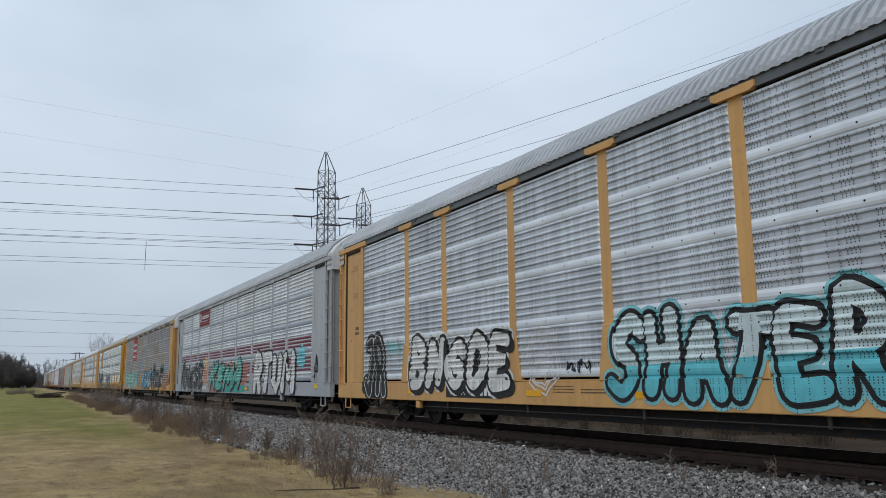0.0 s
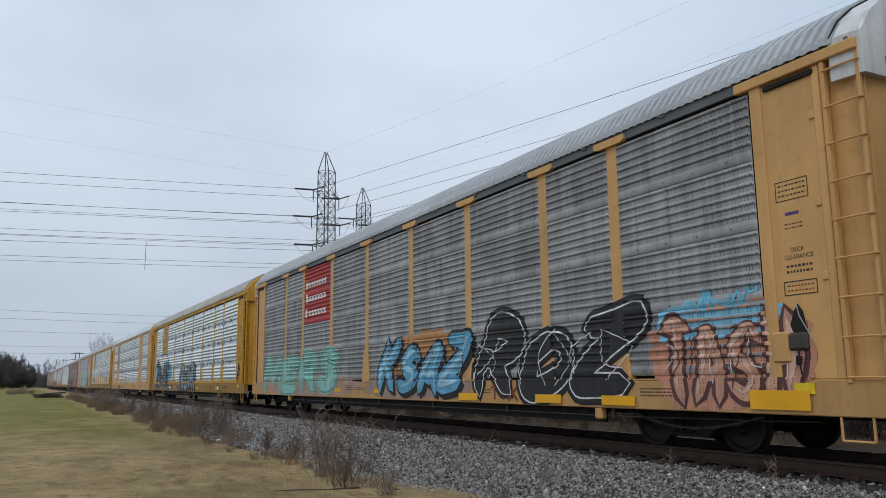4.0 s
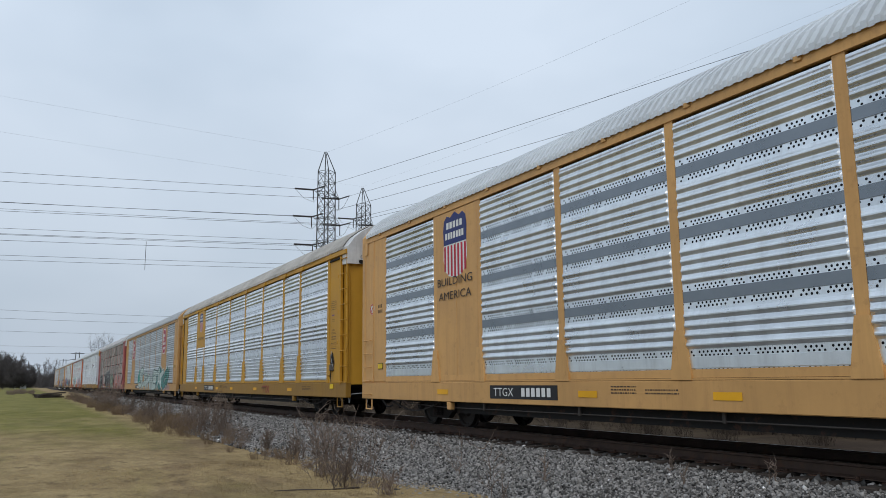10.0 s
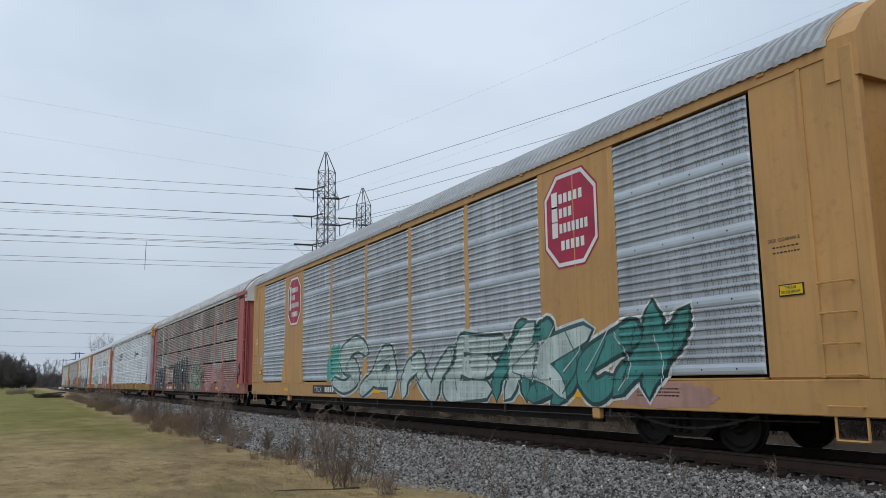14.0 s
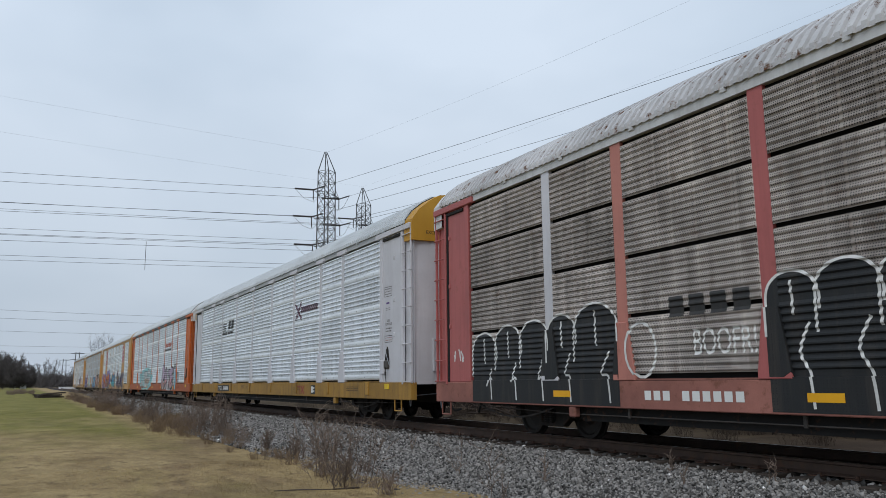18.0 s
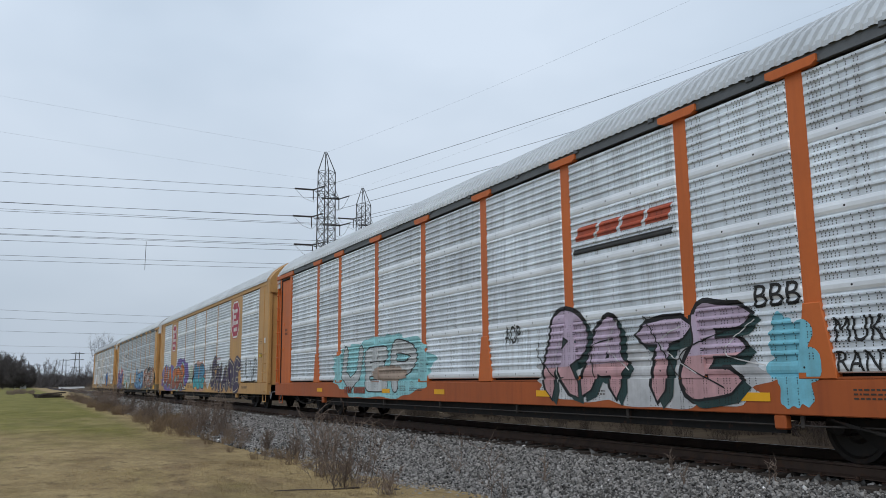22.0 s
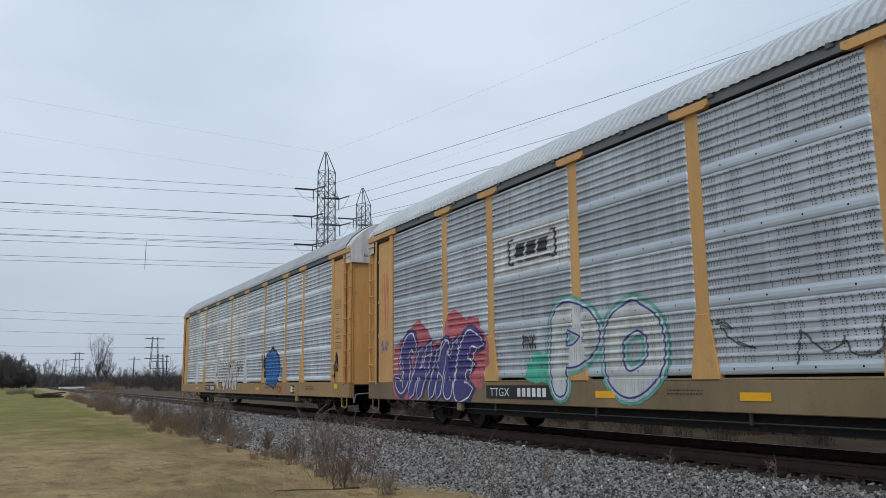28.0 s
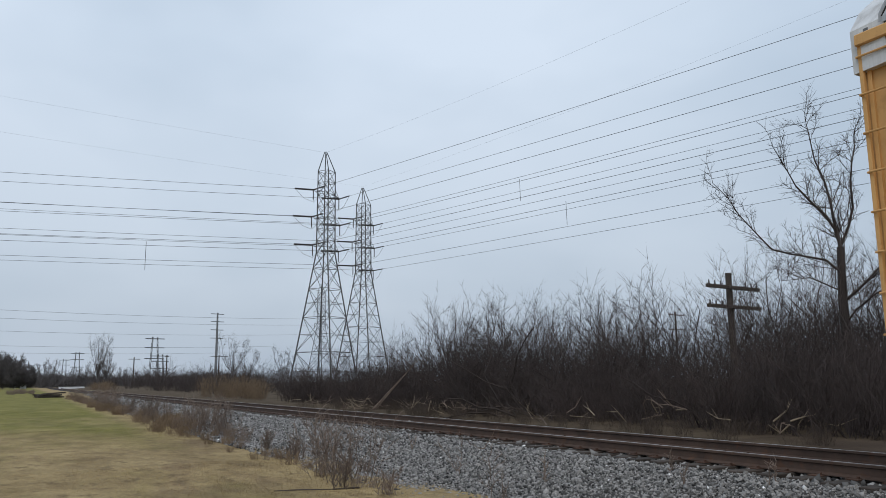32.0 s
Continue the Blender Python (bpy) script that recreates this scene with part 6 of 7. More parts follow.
def car_eleven(T):
    c = autorack(dict(seed=11, label="tan autorack car with red heralds and orange graffiti", frame=tan_old, sill=tan_old, panel=galv["silver"], roof=roof_light, eave=tan_old, kind="fine", cap=tan_old, wide=True, plates={1: 1.06, 7: 1.06}, hoop=tan_old, number_y=5.6), T)
    heritage_octagon(c, 8.2, 3.88, 0.76)
    heritage_octagon(c, -8.02, 3.88, 0.76)
    purple = (0.16, 0.10, 0.36)
    blob(12.6, 7.2, 0.63, 2.15, purple, c, 0.003, 111, 0.2)
    blob(7.6, 3.0, 0.63, 2.4, purple, c, 0.004, 112, 0.15)
    piece("MAZOR", 11.7, 4.1, 0.84, 1.98, (0.62, 0.17, 0.03), c, line=(0.16, 0.04, 0.03), halo=(0.35, 0.70, 0.62), lean=0.1, wave=0.12, thick=1.6, mix=(0.33, 0.09, 0.05), chaos=5)
    blob(2.9, 1.2, 1.0, 1.9, (0.55, 0.62, 0.5), c, 0.003, 114, 0.3)
    scrawl(2.6, 1.9, 1.2, 1.75, 0.04, BLK, c, 0.007, 115, 5)
    blob(1.7, -1.95, 0.64, 2.15, (0.50, 0.29, 0.23), c, 0.003, 116, 0.12)
    piece("HKNB", 1.35, -1.65, 0.84, 1.95, (0.08, 0.30, 0.48), c, lean=0.0, wave=0.05, thick=1.6, mix=(0.06, 0.42, 0.48))
    blob(-2.0, -3.0, 0.9, 1.7, (0.6, 0.62, 0.63), c, 0.003, 118, 0.2)
    lettering("WYP", -1.95, -2.5, 1.55, 1.78, letter_black, c, 0.007)
    lettering("MOZE", -1.75, -2.55, 0.86, 1.0, letter_black, c, 0.007)
    lettering("NO BALL", -4.5, -5.25, 2.16, 2.27, paint((0.4, 0.03, 0.08)), c, 0.008)
    scrawl(-2.85, -3.2, 1.5, 2.0, 0.03, BLK, c, 0.007, 119, 4)
    piece("SNARE", -3.2, -9.2, 0.84, 1.95, (0.055, 0.035, 0.085), c, line=(0.66, 0.62, 0.42), halo=(0.05, 0.035, 0.08), lean=0.2, wave=0.14, thick=1.5, chaos=5)
    scrawl(-10.0, -11.85, 1.1, 2.1, 0.05, BLK, c, 0.007, 121, 5)
    scrawl(-9.3, -9.8, 1.2, 2.0, 0.03, (0.6, 0.6, 0.6), c, 0.024, 122, 3)
    word_bars([2], -13.02, -13.28, 2.6, 2.8, letter_white, c, 0.03)
    end_notices(c, wide=True)
    return c


def car_twelve(T):
    c = autorack(dict(seed=12, slot=True, label="yellow-posted grey autorack car with purple and black graffiti", frame=tan_m, sill=surf("grey_yellow_sill", (0.26, 0.19, 0.105), 0.65, var=0.4, scale=0.5, streak=0.3, rust=0.2), panel=galv["bluish"], roof=roof_light, eave=eave_dark, kind="fine", cap=cap_white, number_y=7.2), T)
    v, p = rects([(6.97, 4.48, 3.08, 3.98)])
    on_side("white_sign", v, p, paint((0.66, 0.68, 0.7), 0.125), c, 0.004)
    dk = (0.035, 0.04, 0.05)
    strokes([[(6.25, 3.78), (6.4, 3.78), (6.4, 3.3), (6.25, 3.3)], [(5.0, 3.78), (4.85, 3.78), (4.85, 3.3), (5.0, 3.3)]], 0.07, dk, c, 0.008)
    word_bars([3], 6.2, 5.05, 3.42, 3.68, paint(dk), c, 0.008, 0.2, 0.8)
    word_bars([3, 8, 5], 6.1, 5.0, 3.30, 3.35, paint(dk), c, 0.008)
    blob(12.0, 9.4, 0.66, 2.2, (0.50, 0.12, 0.16), c, 0.003, 131, 0.25)
    blob(9.6, 7.3, 0.8, 2.3, (0.55, 0.14, 0.17), c, 0.003, 132, 0.3)
    piece("SHINE", 11.7, 7.7, 0.78, 1.98, (0.07, 0.06, 0.24), c, line=WHT, halo=(0.06, 0.05, 0.2), lean=0.3, wave=0.1, thick=1.7, chaos=4)
    scrawl(12.75, 12.25, 2.2, 3.9, 0.03, (0.6, 0.15, 0.1), c, 0.0, 134, 4)
    scrawl(12.8, 12.25, 1.75, 2.15, 0.025, (0.06, 0.07, 0.3), c, 0.0, 135, 5)
    lettering("PNK", 6.0, 5.55, 1.62, 1.9, letter_black, c, 0.008)
    blob(5.9, 4.6, 1.0, 1.5, (0.1, 0.5, 0.36), c, 0.003, 136, 0.3)
    piece("PO", 5.2, 2.2, 0.84, 2.15, (0.58, 0.60, 0.60), c, line=(0.02, 0.07, 0.32), lean=0.0, thick=1.3, halo=(0.12, 0.45, 0.38))
    scrawl(1.2, -1.2, 1.15, 1.9, 0.025, (0.1, 0.1, 0.11), c, 0.006, 139, 5)
    blob(-1.4, -6.6, 0.64, 1.2, (0.04, 0.08, 0.2), c, 0.003, 140, 0.1)
    piece("SEUS", -1.6, -6.3, 0.84, 1.98, (0.10, 0.32, 0.60), c, line=(0.015, 0.03, 0.09), lean=0.2, wave=0.12, glow=(0.36, 0.58, 0.72), chaos=6)
    blob(-6.3, -12.6, 0.64, 2.25, (0.022, 0.02, 0.02), c, 0.003, 142, 0.06)
    piece("KRYLK", -6.7, -12.1, 0.84, 2.0, (0.42, 0.15, 0.08), c, line=BLK, halo=(0.6, 0.6, 0.58), lean=0.1, wave=0.12, glow=(0.66, 0.6, 0.55), chaos=7)
    blob(-12.3, -13.1, 1.05, 1.6, (0.36, 0.6, 0.7), c, 0.0, 144, 0.2)
    part("reflector", boxm(-1.585, -1.57, -12.7, -12.0, 0.68, 0.95), reflect_yel, c)
    excess_height(c)
    end_notices(c)
    return c


def car_thirteen(T):
    patch = galv["chalky"]
    tint = {(i, r): patch for i in range(0, 5) for r in range(4) if (i * 7 + r * 5) % 6}
    c = autorack(dict(seed=13, recess=True, label="yellow autorack car with patched chalky and grey screens", frame=tan_m, sill=tan_sill, panel=galv["grey"], roof=roof_grey, eave=eave_dark, kind="fine", cap=cap_white, tint=tint, post_mats={0: white_m, 2: white_m, 4: white_m}, number_y=6.5), T)
    piece("PUNK", 4.15, -0.1, 0.84, 1.98, (0.60, 0.60, 0.59), c, line=BLK, lean=0.0, wave=0.04, thick=2.0)
    scrawl(0.0, -0.9, 1.2, 2.1, 0.045, (0.75, 0.75, 0.74), c, 0.006, 151, 3)
    scrawl(-0.1, -0.85, 1.3, 2.05, 0.03, BLK, c, 0.011, 152, 3)
    blob(-4.45, -6.5, 0.88, 2.3, BLK, c, 0.003, 153, 0.08)
    blob(-4.55, -6.4, 0.96, 2.2, (0.015, 0.17, 0.50), c, 0.005, 153, 0.08)
    piece("KD", -4.75, -6.25, 1.1, 2.05, (0.015, 0.17, 0.52), c, line=BLK, lean=0.1, wave=0.1, thick=1.8)
    scrawl(-6.5, -6.95, 1.2, 1.7, 0.04, (0.02, 0.18, 0.5), c, 0.006, 154, 3)
    scrawl(-4.0, -4.45, 1.5, 2.2, 0.04, BLK, c, 0.006, 155, 4)
    company_mark(c, -5.9)
    data_square(c, -8.15)
    excess_height(c)
    end_notices(c)
    return c


BUILDERS = (car_one, car_two, car_three, car_four, car_five, car_six, car_seven, car_eight, car_nine, car_ten, car_eleven, car_twelve, car_thirteen)
truck = truck_template()
TRAIN = [b(truck) for b in BUILDERS]
for o in (*truck.children_recursive, truck):
    bpy.data.objects.remove(o)
# the gaps between cars and the pull on the train vary a little
SURGE = {1: -0.3, 7: -0.06, 8: -0.12, 10: -0.10, 11: -0.03, 16: -0.24, 20: -0.10, 22: -0.18, 25: -0.18, 30: 0.02, 31: -0.12, 32: -0.15}


# ---- woody plants ----
bark_dark = surf("dark_wet_bark", (0.055, 0.043, 0.038), 0.9, var=0.4, scale=3.0, rand=0.2, bump=0.4)
twig_mat = surf("brown_grey_twigs", (0.070, 0.054, 0.050), 0.9, var=0.45, scale=0.5, rand=0.15, bump=0.0, fine=6.0)
weed_mat = surf("dead_brown_weeds", (0.205, 0.155, 0.125), 0.95, var=0.4, scale=3.0, rand=0.2, bump=0.0)
straw_mat = surf("pale_dry_grass", (0.22, 0.155, 0.098), 0.95, var=0.35, scale=1.0, rand=0.15, bump=0.0)
bleached = surf("bleached_broken_wood", (0.26, 0.205, 0.145), 0.9, var=0.35, scale=6.0, rand=0.15, bump=0.4)


def grow_stem(rng, segs, p, d, length, r, steps, wander, lift):
    """One wandering stem; returns its joints with their radii."""
    joints = []
    step = length / steps
    for i in range(steps):
        d = d + rng.normal(0, wander, 3)
        d[2] += lift
        d /= np.linalg.norm(d)
        q = p + d * step
        r1 = r * (1 - 0.75 / steps * 1.0)
        segs.append((*p, *q, r, r1))
        p, r = q, r1
        joints.append((p.copy(), d.copy(), r))
    return joints


def shrub_segs(seed, stems, height, spread, twigs=3, thick=0.022, wander=0.13):
    rng = np.random.default_rng(seed)
    segs = []
    for _ in range(stems):
        a = rng.uniform(0, 6.28)
        base = np.array([math.cos(a), math.sin(a), 0]) * rng.uniform(0, spread * 0.45)
        d = np.array([math.cos(a) * spread * 0.22, math.sin(a) * spread * 0.22, 1.0])
        j = grow_stem(rng, segs, base, d / np.linalg.norm(d), height * rng.uniform(0.65, 1.05), thick * rng.uniform(0.7, 1.5), 5, wander, 0.02 - 0.35 * (wander - 0.13))
        for p, dd, r in j[0:]:
            for _ in range(rng.integers(1, 3)):
                side = rng.normal(0, 1, 3)
                side[2] = abs(side[2]) * 0.5 + 0.25
                b = dd * 0.5 + side * 0.55
                jj = grow_stem(rng, segs, p, b / np.linalg.norm(b), height * rng.uniform(0.16, 0.36), max(0.007, r * 0.55), 3, 0.22, 0.05)
                for p2, d2, r2 in jj:
                    for _ in range(twigs if r2 < 0.02 else 1):
                        s2 = rng.normal(0, 1, 3)
                        s2[2] = abs(s2[2]) * 0.6
                        e = d2 * 0.6 + s2 * 0.5
                        grow_stem(rng, segs, p2, e / np.linalg.norm(e), height * rng.uniform(0.06, 0.15), max(0.0045, r2 * 0.5), 1, 0.1, 0.05)
    return np.array(segs)


def segs_to_arrays(segs, sides=3):
    p, q, r0, r1 = segs[:, :3], segs[:, 3:6], segs[:, 6], segs[:, 7]
    d = q - p
    d = d / np.maximum(1e-9, np.linalg.norm(d, axis=1))[:, None]
    ref = np.where(np.abs(d[:, 2:3]) < 0.9, np.array([[0, 0, 1.0]]), np.array([[1.0, 0, 0]]))
    u = np.cross(d, ref)
    u /= np.linalg.norm(u, axis=1)[:, None]
    v = np.cross(d, u)
    rows = []
    for base, r in ((p, r0), (q, r1)):
        for i in range(sides):
            k = 2 * math.pi * i / sides
            rows.append(base + (u * math.cos(k) + v * math.sin(k)) * r[:, None])
    n = len(segs)
    verts = np.stack(rows, 1).reshape(-1, 3)
    faces = np.concatenate([np.stack([np.arange(n) * 2 * sides + o for o in (i, (i + 1) % sides, sides + (i + 1) % sides, sides + i)], 1) for i in range(sides)])
    return verts, faces


def plant(name, segs, mat, at, label, category, group="", sides=3):
    v, f = segs_to_arrays(segs, sides)
    ob = part(name, raw_mesh(name, v, f, mat), None, None, at=at)
    return tagged(ob, label, category, group)


def scatter(name, templates, places, mat, label, category):
    """Many plants joined as one growth: places are x, y, z, scale, turn, template."""
    V, F, n = [], [], 0
    arrays = [segs_to_arrays(t) for t in templates]
    for x, y, z, s, a, k in places:
        v, f = arrays[k]
        c, sn = math.cos(a) * s, math.sin(a) * s
        w = np.stack([v[:, 0] * c - v[:, 1] * sn + x, v[:, 0] * sn + v[:, 1] * c + y, v[:, 2] * s + z], 1)
        V.append(w)
        F.append(f + n)
        n += len(v)
    ob = part(name, raw_mesh(name, np.concatenate(V), np.concatenate(F), mat), None)
    return tagged(ob, label, category, kind="stuff")


def build_brush():
    rng = np.random.default_rng(21)
    thin = [shrub_segs(50 + i, 8, 4.2, 1.9, 1, 0.03, 0.2) for i in range(3)]
    big = [shrub_segs(30 + i, 9, 4.2, 1.9, 3, 0.024, 0.2 + 0.04 * (i % 3)) for i in range(4)]
    low = [shrub_segs(40 + i, 14, 2.2, 1.6, 1, 0.013, 0.2) for i in range(3)]
    places = []
    for _ in range(150):
        y = rng.uniform(4, 52)
        x = rng.uniform(8.0, 19)
        s = (0.98 if y < 34 else (1.08 if y < 47 else 0.78)) * rng.uniform(0.75, 1.12) * (1.0 + 0.012 * (x - 8))
        places.append((x, y, -0.45, s, rng.uniform(0, 6.28), rng.integers(0, 4)))
    # taller growth behind the telegraph pole
    for _ in range(60):
        y = rng.uniform(3, 30)
        places.append((rng.uniform(14, 26), y, -0.45, rng.uniform(1.0, 1.35), rng.uniform(0, 6.28), rng.integers(0, 4)))
    for _ in range(150):
        y = rng.uniform(50, 140)
        x = rng.uniform(8, 24)
        places.append((x, y, -0.45, 0.72 * rng.uniform(0.7, 1.1), rng.uniform(0, 6.28), 4 + rng.integers(0, 3)))
    for _ in range(90):
        y = rng.uniform(140, 330)
        x = rng.uniform(10, 40)
        places.append((x, y, -0.3, 1.0 * rng.uniform(0.8, 1.4), rng.uniform(0, 6.28), 4 + rng.integers(0, 3)))
    scatter("brush_thicket", big + thin, places, twig_mat, "leafless grey-brown brush thicket behind the railway", "brush")
    places = []
    for _ in range(230):
        y = rng.uniform(3, 60)
        x = 6.8 + abs(rng.normal(0, 2.2)) + (0.8 if y > 25 else 0)
        places.append((x, y, -0.45, rng.uniform(0.5, 1.15), rng.uniform(0, 6.28), rng.integers(0, 3)))
    scatter("undergrowth", low, places, twig_mat, "low tangle of dead stems under the brush", "undergrowth")
    # litter of grass and stalks at the foot of the brush
    reed = [shrub_segs(60 + i, 18, 1.0, 1.2, 0, 0.006) for i in range(2)]
    places = [(rng.uniform(4.2, 7.4), rng.uniform(4, 45), -0.46, rng.uniform(0.22, 0.6), rng.uniform(0, 6.28), rng.integers(0, 2)) for _ in range(150)]
    litter_mat = surf("matted_dead_grass", (0.085, 0.064, 0.05), 0.95, var=0.45, scale=3.0, rand=0.2, bump=0.0)
    scatter("dead_grass_litter", reed, places, litter_mat, "matted dead grass and stalks beside the ballast", "dead grass")
    tall = [shrub_segs(66 + i, 26, 2.3, 1.3, 1, 0.008) for i in range(2)]
    places = [(rng.uniform(6.2, 8.6), rng.uniform(62, 84), -0.5, rng.uniform(0.5, 0.95), rng.uniform(0, 6.28), rng.integers(0, 2)) for _ in range(17)]
    places += [(rng.uniform(4.0, 7.0), rng.uniform(165, 200), -0.4, rng.uniform(0.6, 0.9), rng.uniform(0, 6.28), rng.integers(0, 2)) for _ in range(14)]
    scatter("dry_reeds", tall, places, straw_mat, "stand of tan dry reeds at the edge of the brush", "reeds")


build_brush()
# a dark many-stemmed bush that arches over the strip beside the track
plant("arching_bush", np.concatenate([shrub_segs(91, 13, 4.9, 4.2, 3, 0.055, 0.34), shrub_segs(92, 10, 3.4, 4.6, 2, 0.04, 0.4)]), bark_dark, pose(8.2, 26.5, -0.5), "dark leafless bush with arching crooked stems", "bush")


def build_weeds():
    """Dead weeds at the foot of the near bank, each clump a thing."""
    spots = ((-5.0, 13.6, 1.0, 14, 0), (-4.85, 12.9, 0.95, 12, 1), (-4.7, 14.8, 0.8, 10, 2), (-5.3, 12.2, 0.45, 12, 3), (-4.4, 27.6, 1.05, 14, 4), (-4.1, 26.4, 1.0, 12, 5),
             (-4.0, 31.5, 0.8, 12, 6), (-4.6, 35.0, 0.8, 12, 7), (-4.6, 39.0, 0.95, 14, 8), (-4.7, 46.0, 0.9, 12, 9), (-4.9, 57.0, 1.3, 18, 10), (-4.6, 60.0, 1.3, 18, 11),
             (-4.8, 68.0, 1.0, 14, 12), (-5.1, 80.0, 1.1, 16, 13), (-4.9, 95.0, 1.0, 14, 14), (-5.0, 11.2, 0.35, 10, 15), (-4.3, 20.5, 0.4, 10, 16), (-4.5, 17.3, 0.45, 10, 17))
    for x, y, h, n, k in spots:
        segs = shrub_segs(100 + k, n * 2 if y > 15 else n, h * 1.12, h * (1.0 if k > 3 else 1.1), 1, 0.005)
        plant("weed_clump", segs, weed_mat, pose(x, y, -0.66), "clump of dead brown weeds at the ballast edge", "weeds", "weed clumps along the bank")
    rng = np.random.default_rng(33)
    strip = [shrub_segs(180 + i, 18, 0.75, 0.7, 0, 0.0042, 0.16) for i in range(3)]
    places = []
    for _ in range(60):
        y = 11.5 + 85 * rng.random() ** 1.25
        places.append((-4.62 + rng.normal(0, 0.28) - 0.25 * math.sin(y * 0.7), y, -0.66, rng.uniform(0.25, 0.85) * (0.55 if y < 20 else 1.0), rng.uniform(0, 6.28), rng.integers(0, 3)))
    scatter("dead_weeds", strip, places, weed_mat, "brown dead weeds along the edge of the ballast", "weeds")
    stalks = ((-3.35, 12.05, 0.62), (-3.9, 10.1, 0.85), (-1.75, 8.7, 0.32), (-1.75, 6.95, 0.32), (-3.0, 10.0, 0.4), (-2.2, 8.0, 0.25), (-4.1, 9.4, 0.4), (-2.6, 15.5, 0.3), (-3.1, 18.5, 0.35))
    for i, (x, y, h) in enumerate(stalks):
        segs = shrub_segs(140 + i, 2, h, 0.12, 1, 0.006)
        plant("dry_stalk", segs, weed_mat, pose(x, y, bed_z(x) - 0.02), "single dry stalk standing in the ballast", "weeds", "dry stalks in the ballast")


build_weeds()


def build_lawn():
    """Short straw-coloured blades over the near lawn."""
    rng = np.random.default_rng(5)
    V, F, n = [], [], 0
    for x0, x1, y0, y1, num, h in ((-13, -4.4, 8, 18, 60000, 0.022), (-15, -4.4, 18, 34, 50000, 0.024), (-16, -4.3, 34, 60, 30000, 0.022)):
        x, y = rng.uniform(x0, x1, num), rng.uniform(y0, y1, num)
        keep = x < -4.5 - 0.5 * np.sin(y * 0.7) * 0.6 + 0.25
        x, y = x[keep], y[keep]
        num = len(x)
        z = np.array([ground_z(a, b) for a, b in zip(x, y)])
        hh, a = h * rng.uniform(0.25, 1.1, num), rng.uniform(0, 6.28, num)
        w = 0.0055
        dx, dy = np.cos(a) * w, np.sin(a) * w
        lean = rng.normal(0, 1.3, (2, num)) * hh
        t = np.stack([np.stack([x - dx, y - dy, z - 0.005], 1), np.stack([x + dx, y + dy, z - 0.005], 1), np.stack([x + lean[0], y + lean[1], z + hh], 1)], 1)
        V.append(t.reshape(-1, 3))
        F.append(np.arange(num * 3).reshape(-1, 3) + n)
        n += num * 3
    m, mn, ml, mb = nodes_of("lawn_grass_blades")
    c = lawn_colour(mn, ml, mn.new("ShaderNodeTexCoord").outputs["Object"])[0]
    isl2 = mn.new("ShaderNodeNewGeometry").outputs["Random Per Island"]
    cr = mn.new("ShaderNodeValToRGB")
    for e, (pos, col) in zip((cr.color_ramp.elements[0], cr.color_ramp.elements[1]), ((0.0, (0.85, 0.85, 0.85)), (1.0, (1.25, 1.2, 1.15)))):
        e.position, e.color = pos, (*col, 1)
    ml.new(isl2, cr.inputs[0])
    ml.new(mix_rgb(mn, ml, 1.0, c, cr.outputs[0], "MULTIPLY"), mb.inputs["Base Color"])
    mb.inputs["Roughness"].default_value, mb.inputs["Specular IOR Level"].default_value = 0.9, 0.15
    tagged(part("lawn_grass", raw_mesh("lawn_grass", np.concatenate(V), np.concatenate(F), m)), "short dormant straw and green grass blades", "grass", kind="stuff")


build_lawn()


def build_tufts():
    """Pale unmown grass where the lawn meets the ballast."""
    rng = np.random.default_rng(15)
    tuft = [shrub_segs(160 + i, 26, 0.42, 0.55, 0, 0.0045) for i in range(2)]
    places = []
    for _ in range(170):
        y = 14 + 92 * rng.random() ** 1.3
        places.append((-4.75 + rng.normal(0, 0.32) - 0.3 * math.sin(y * 0.7), y, -0.66, rng.uniform(0.5, 1.3) * (1.0 if y > 28 else 0.55), rng.uniform(0, 6.28), rng.integers(0, 2)))
    scrub = [(rng.uniform(-44, -7), rng.uniform(126, 168), -0.5, rng.uniform(1.1, 2.2), rng.uniform(0, 6.28), rng.integers(0, 2)) for _ in range(90)]
    scatter("scrub_strip", tuft, scrub, weed_mat, "low brown scrub beyond the lawn", "scrub")
    scatter("edge_grass", tuft, places, straw_mat, "pale unmown dry grass along the ballast edge", "dry grass")


build_tufts()


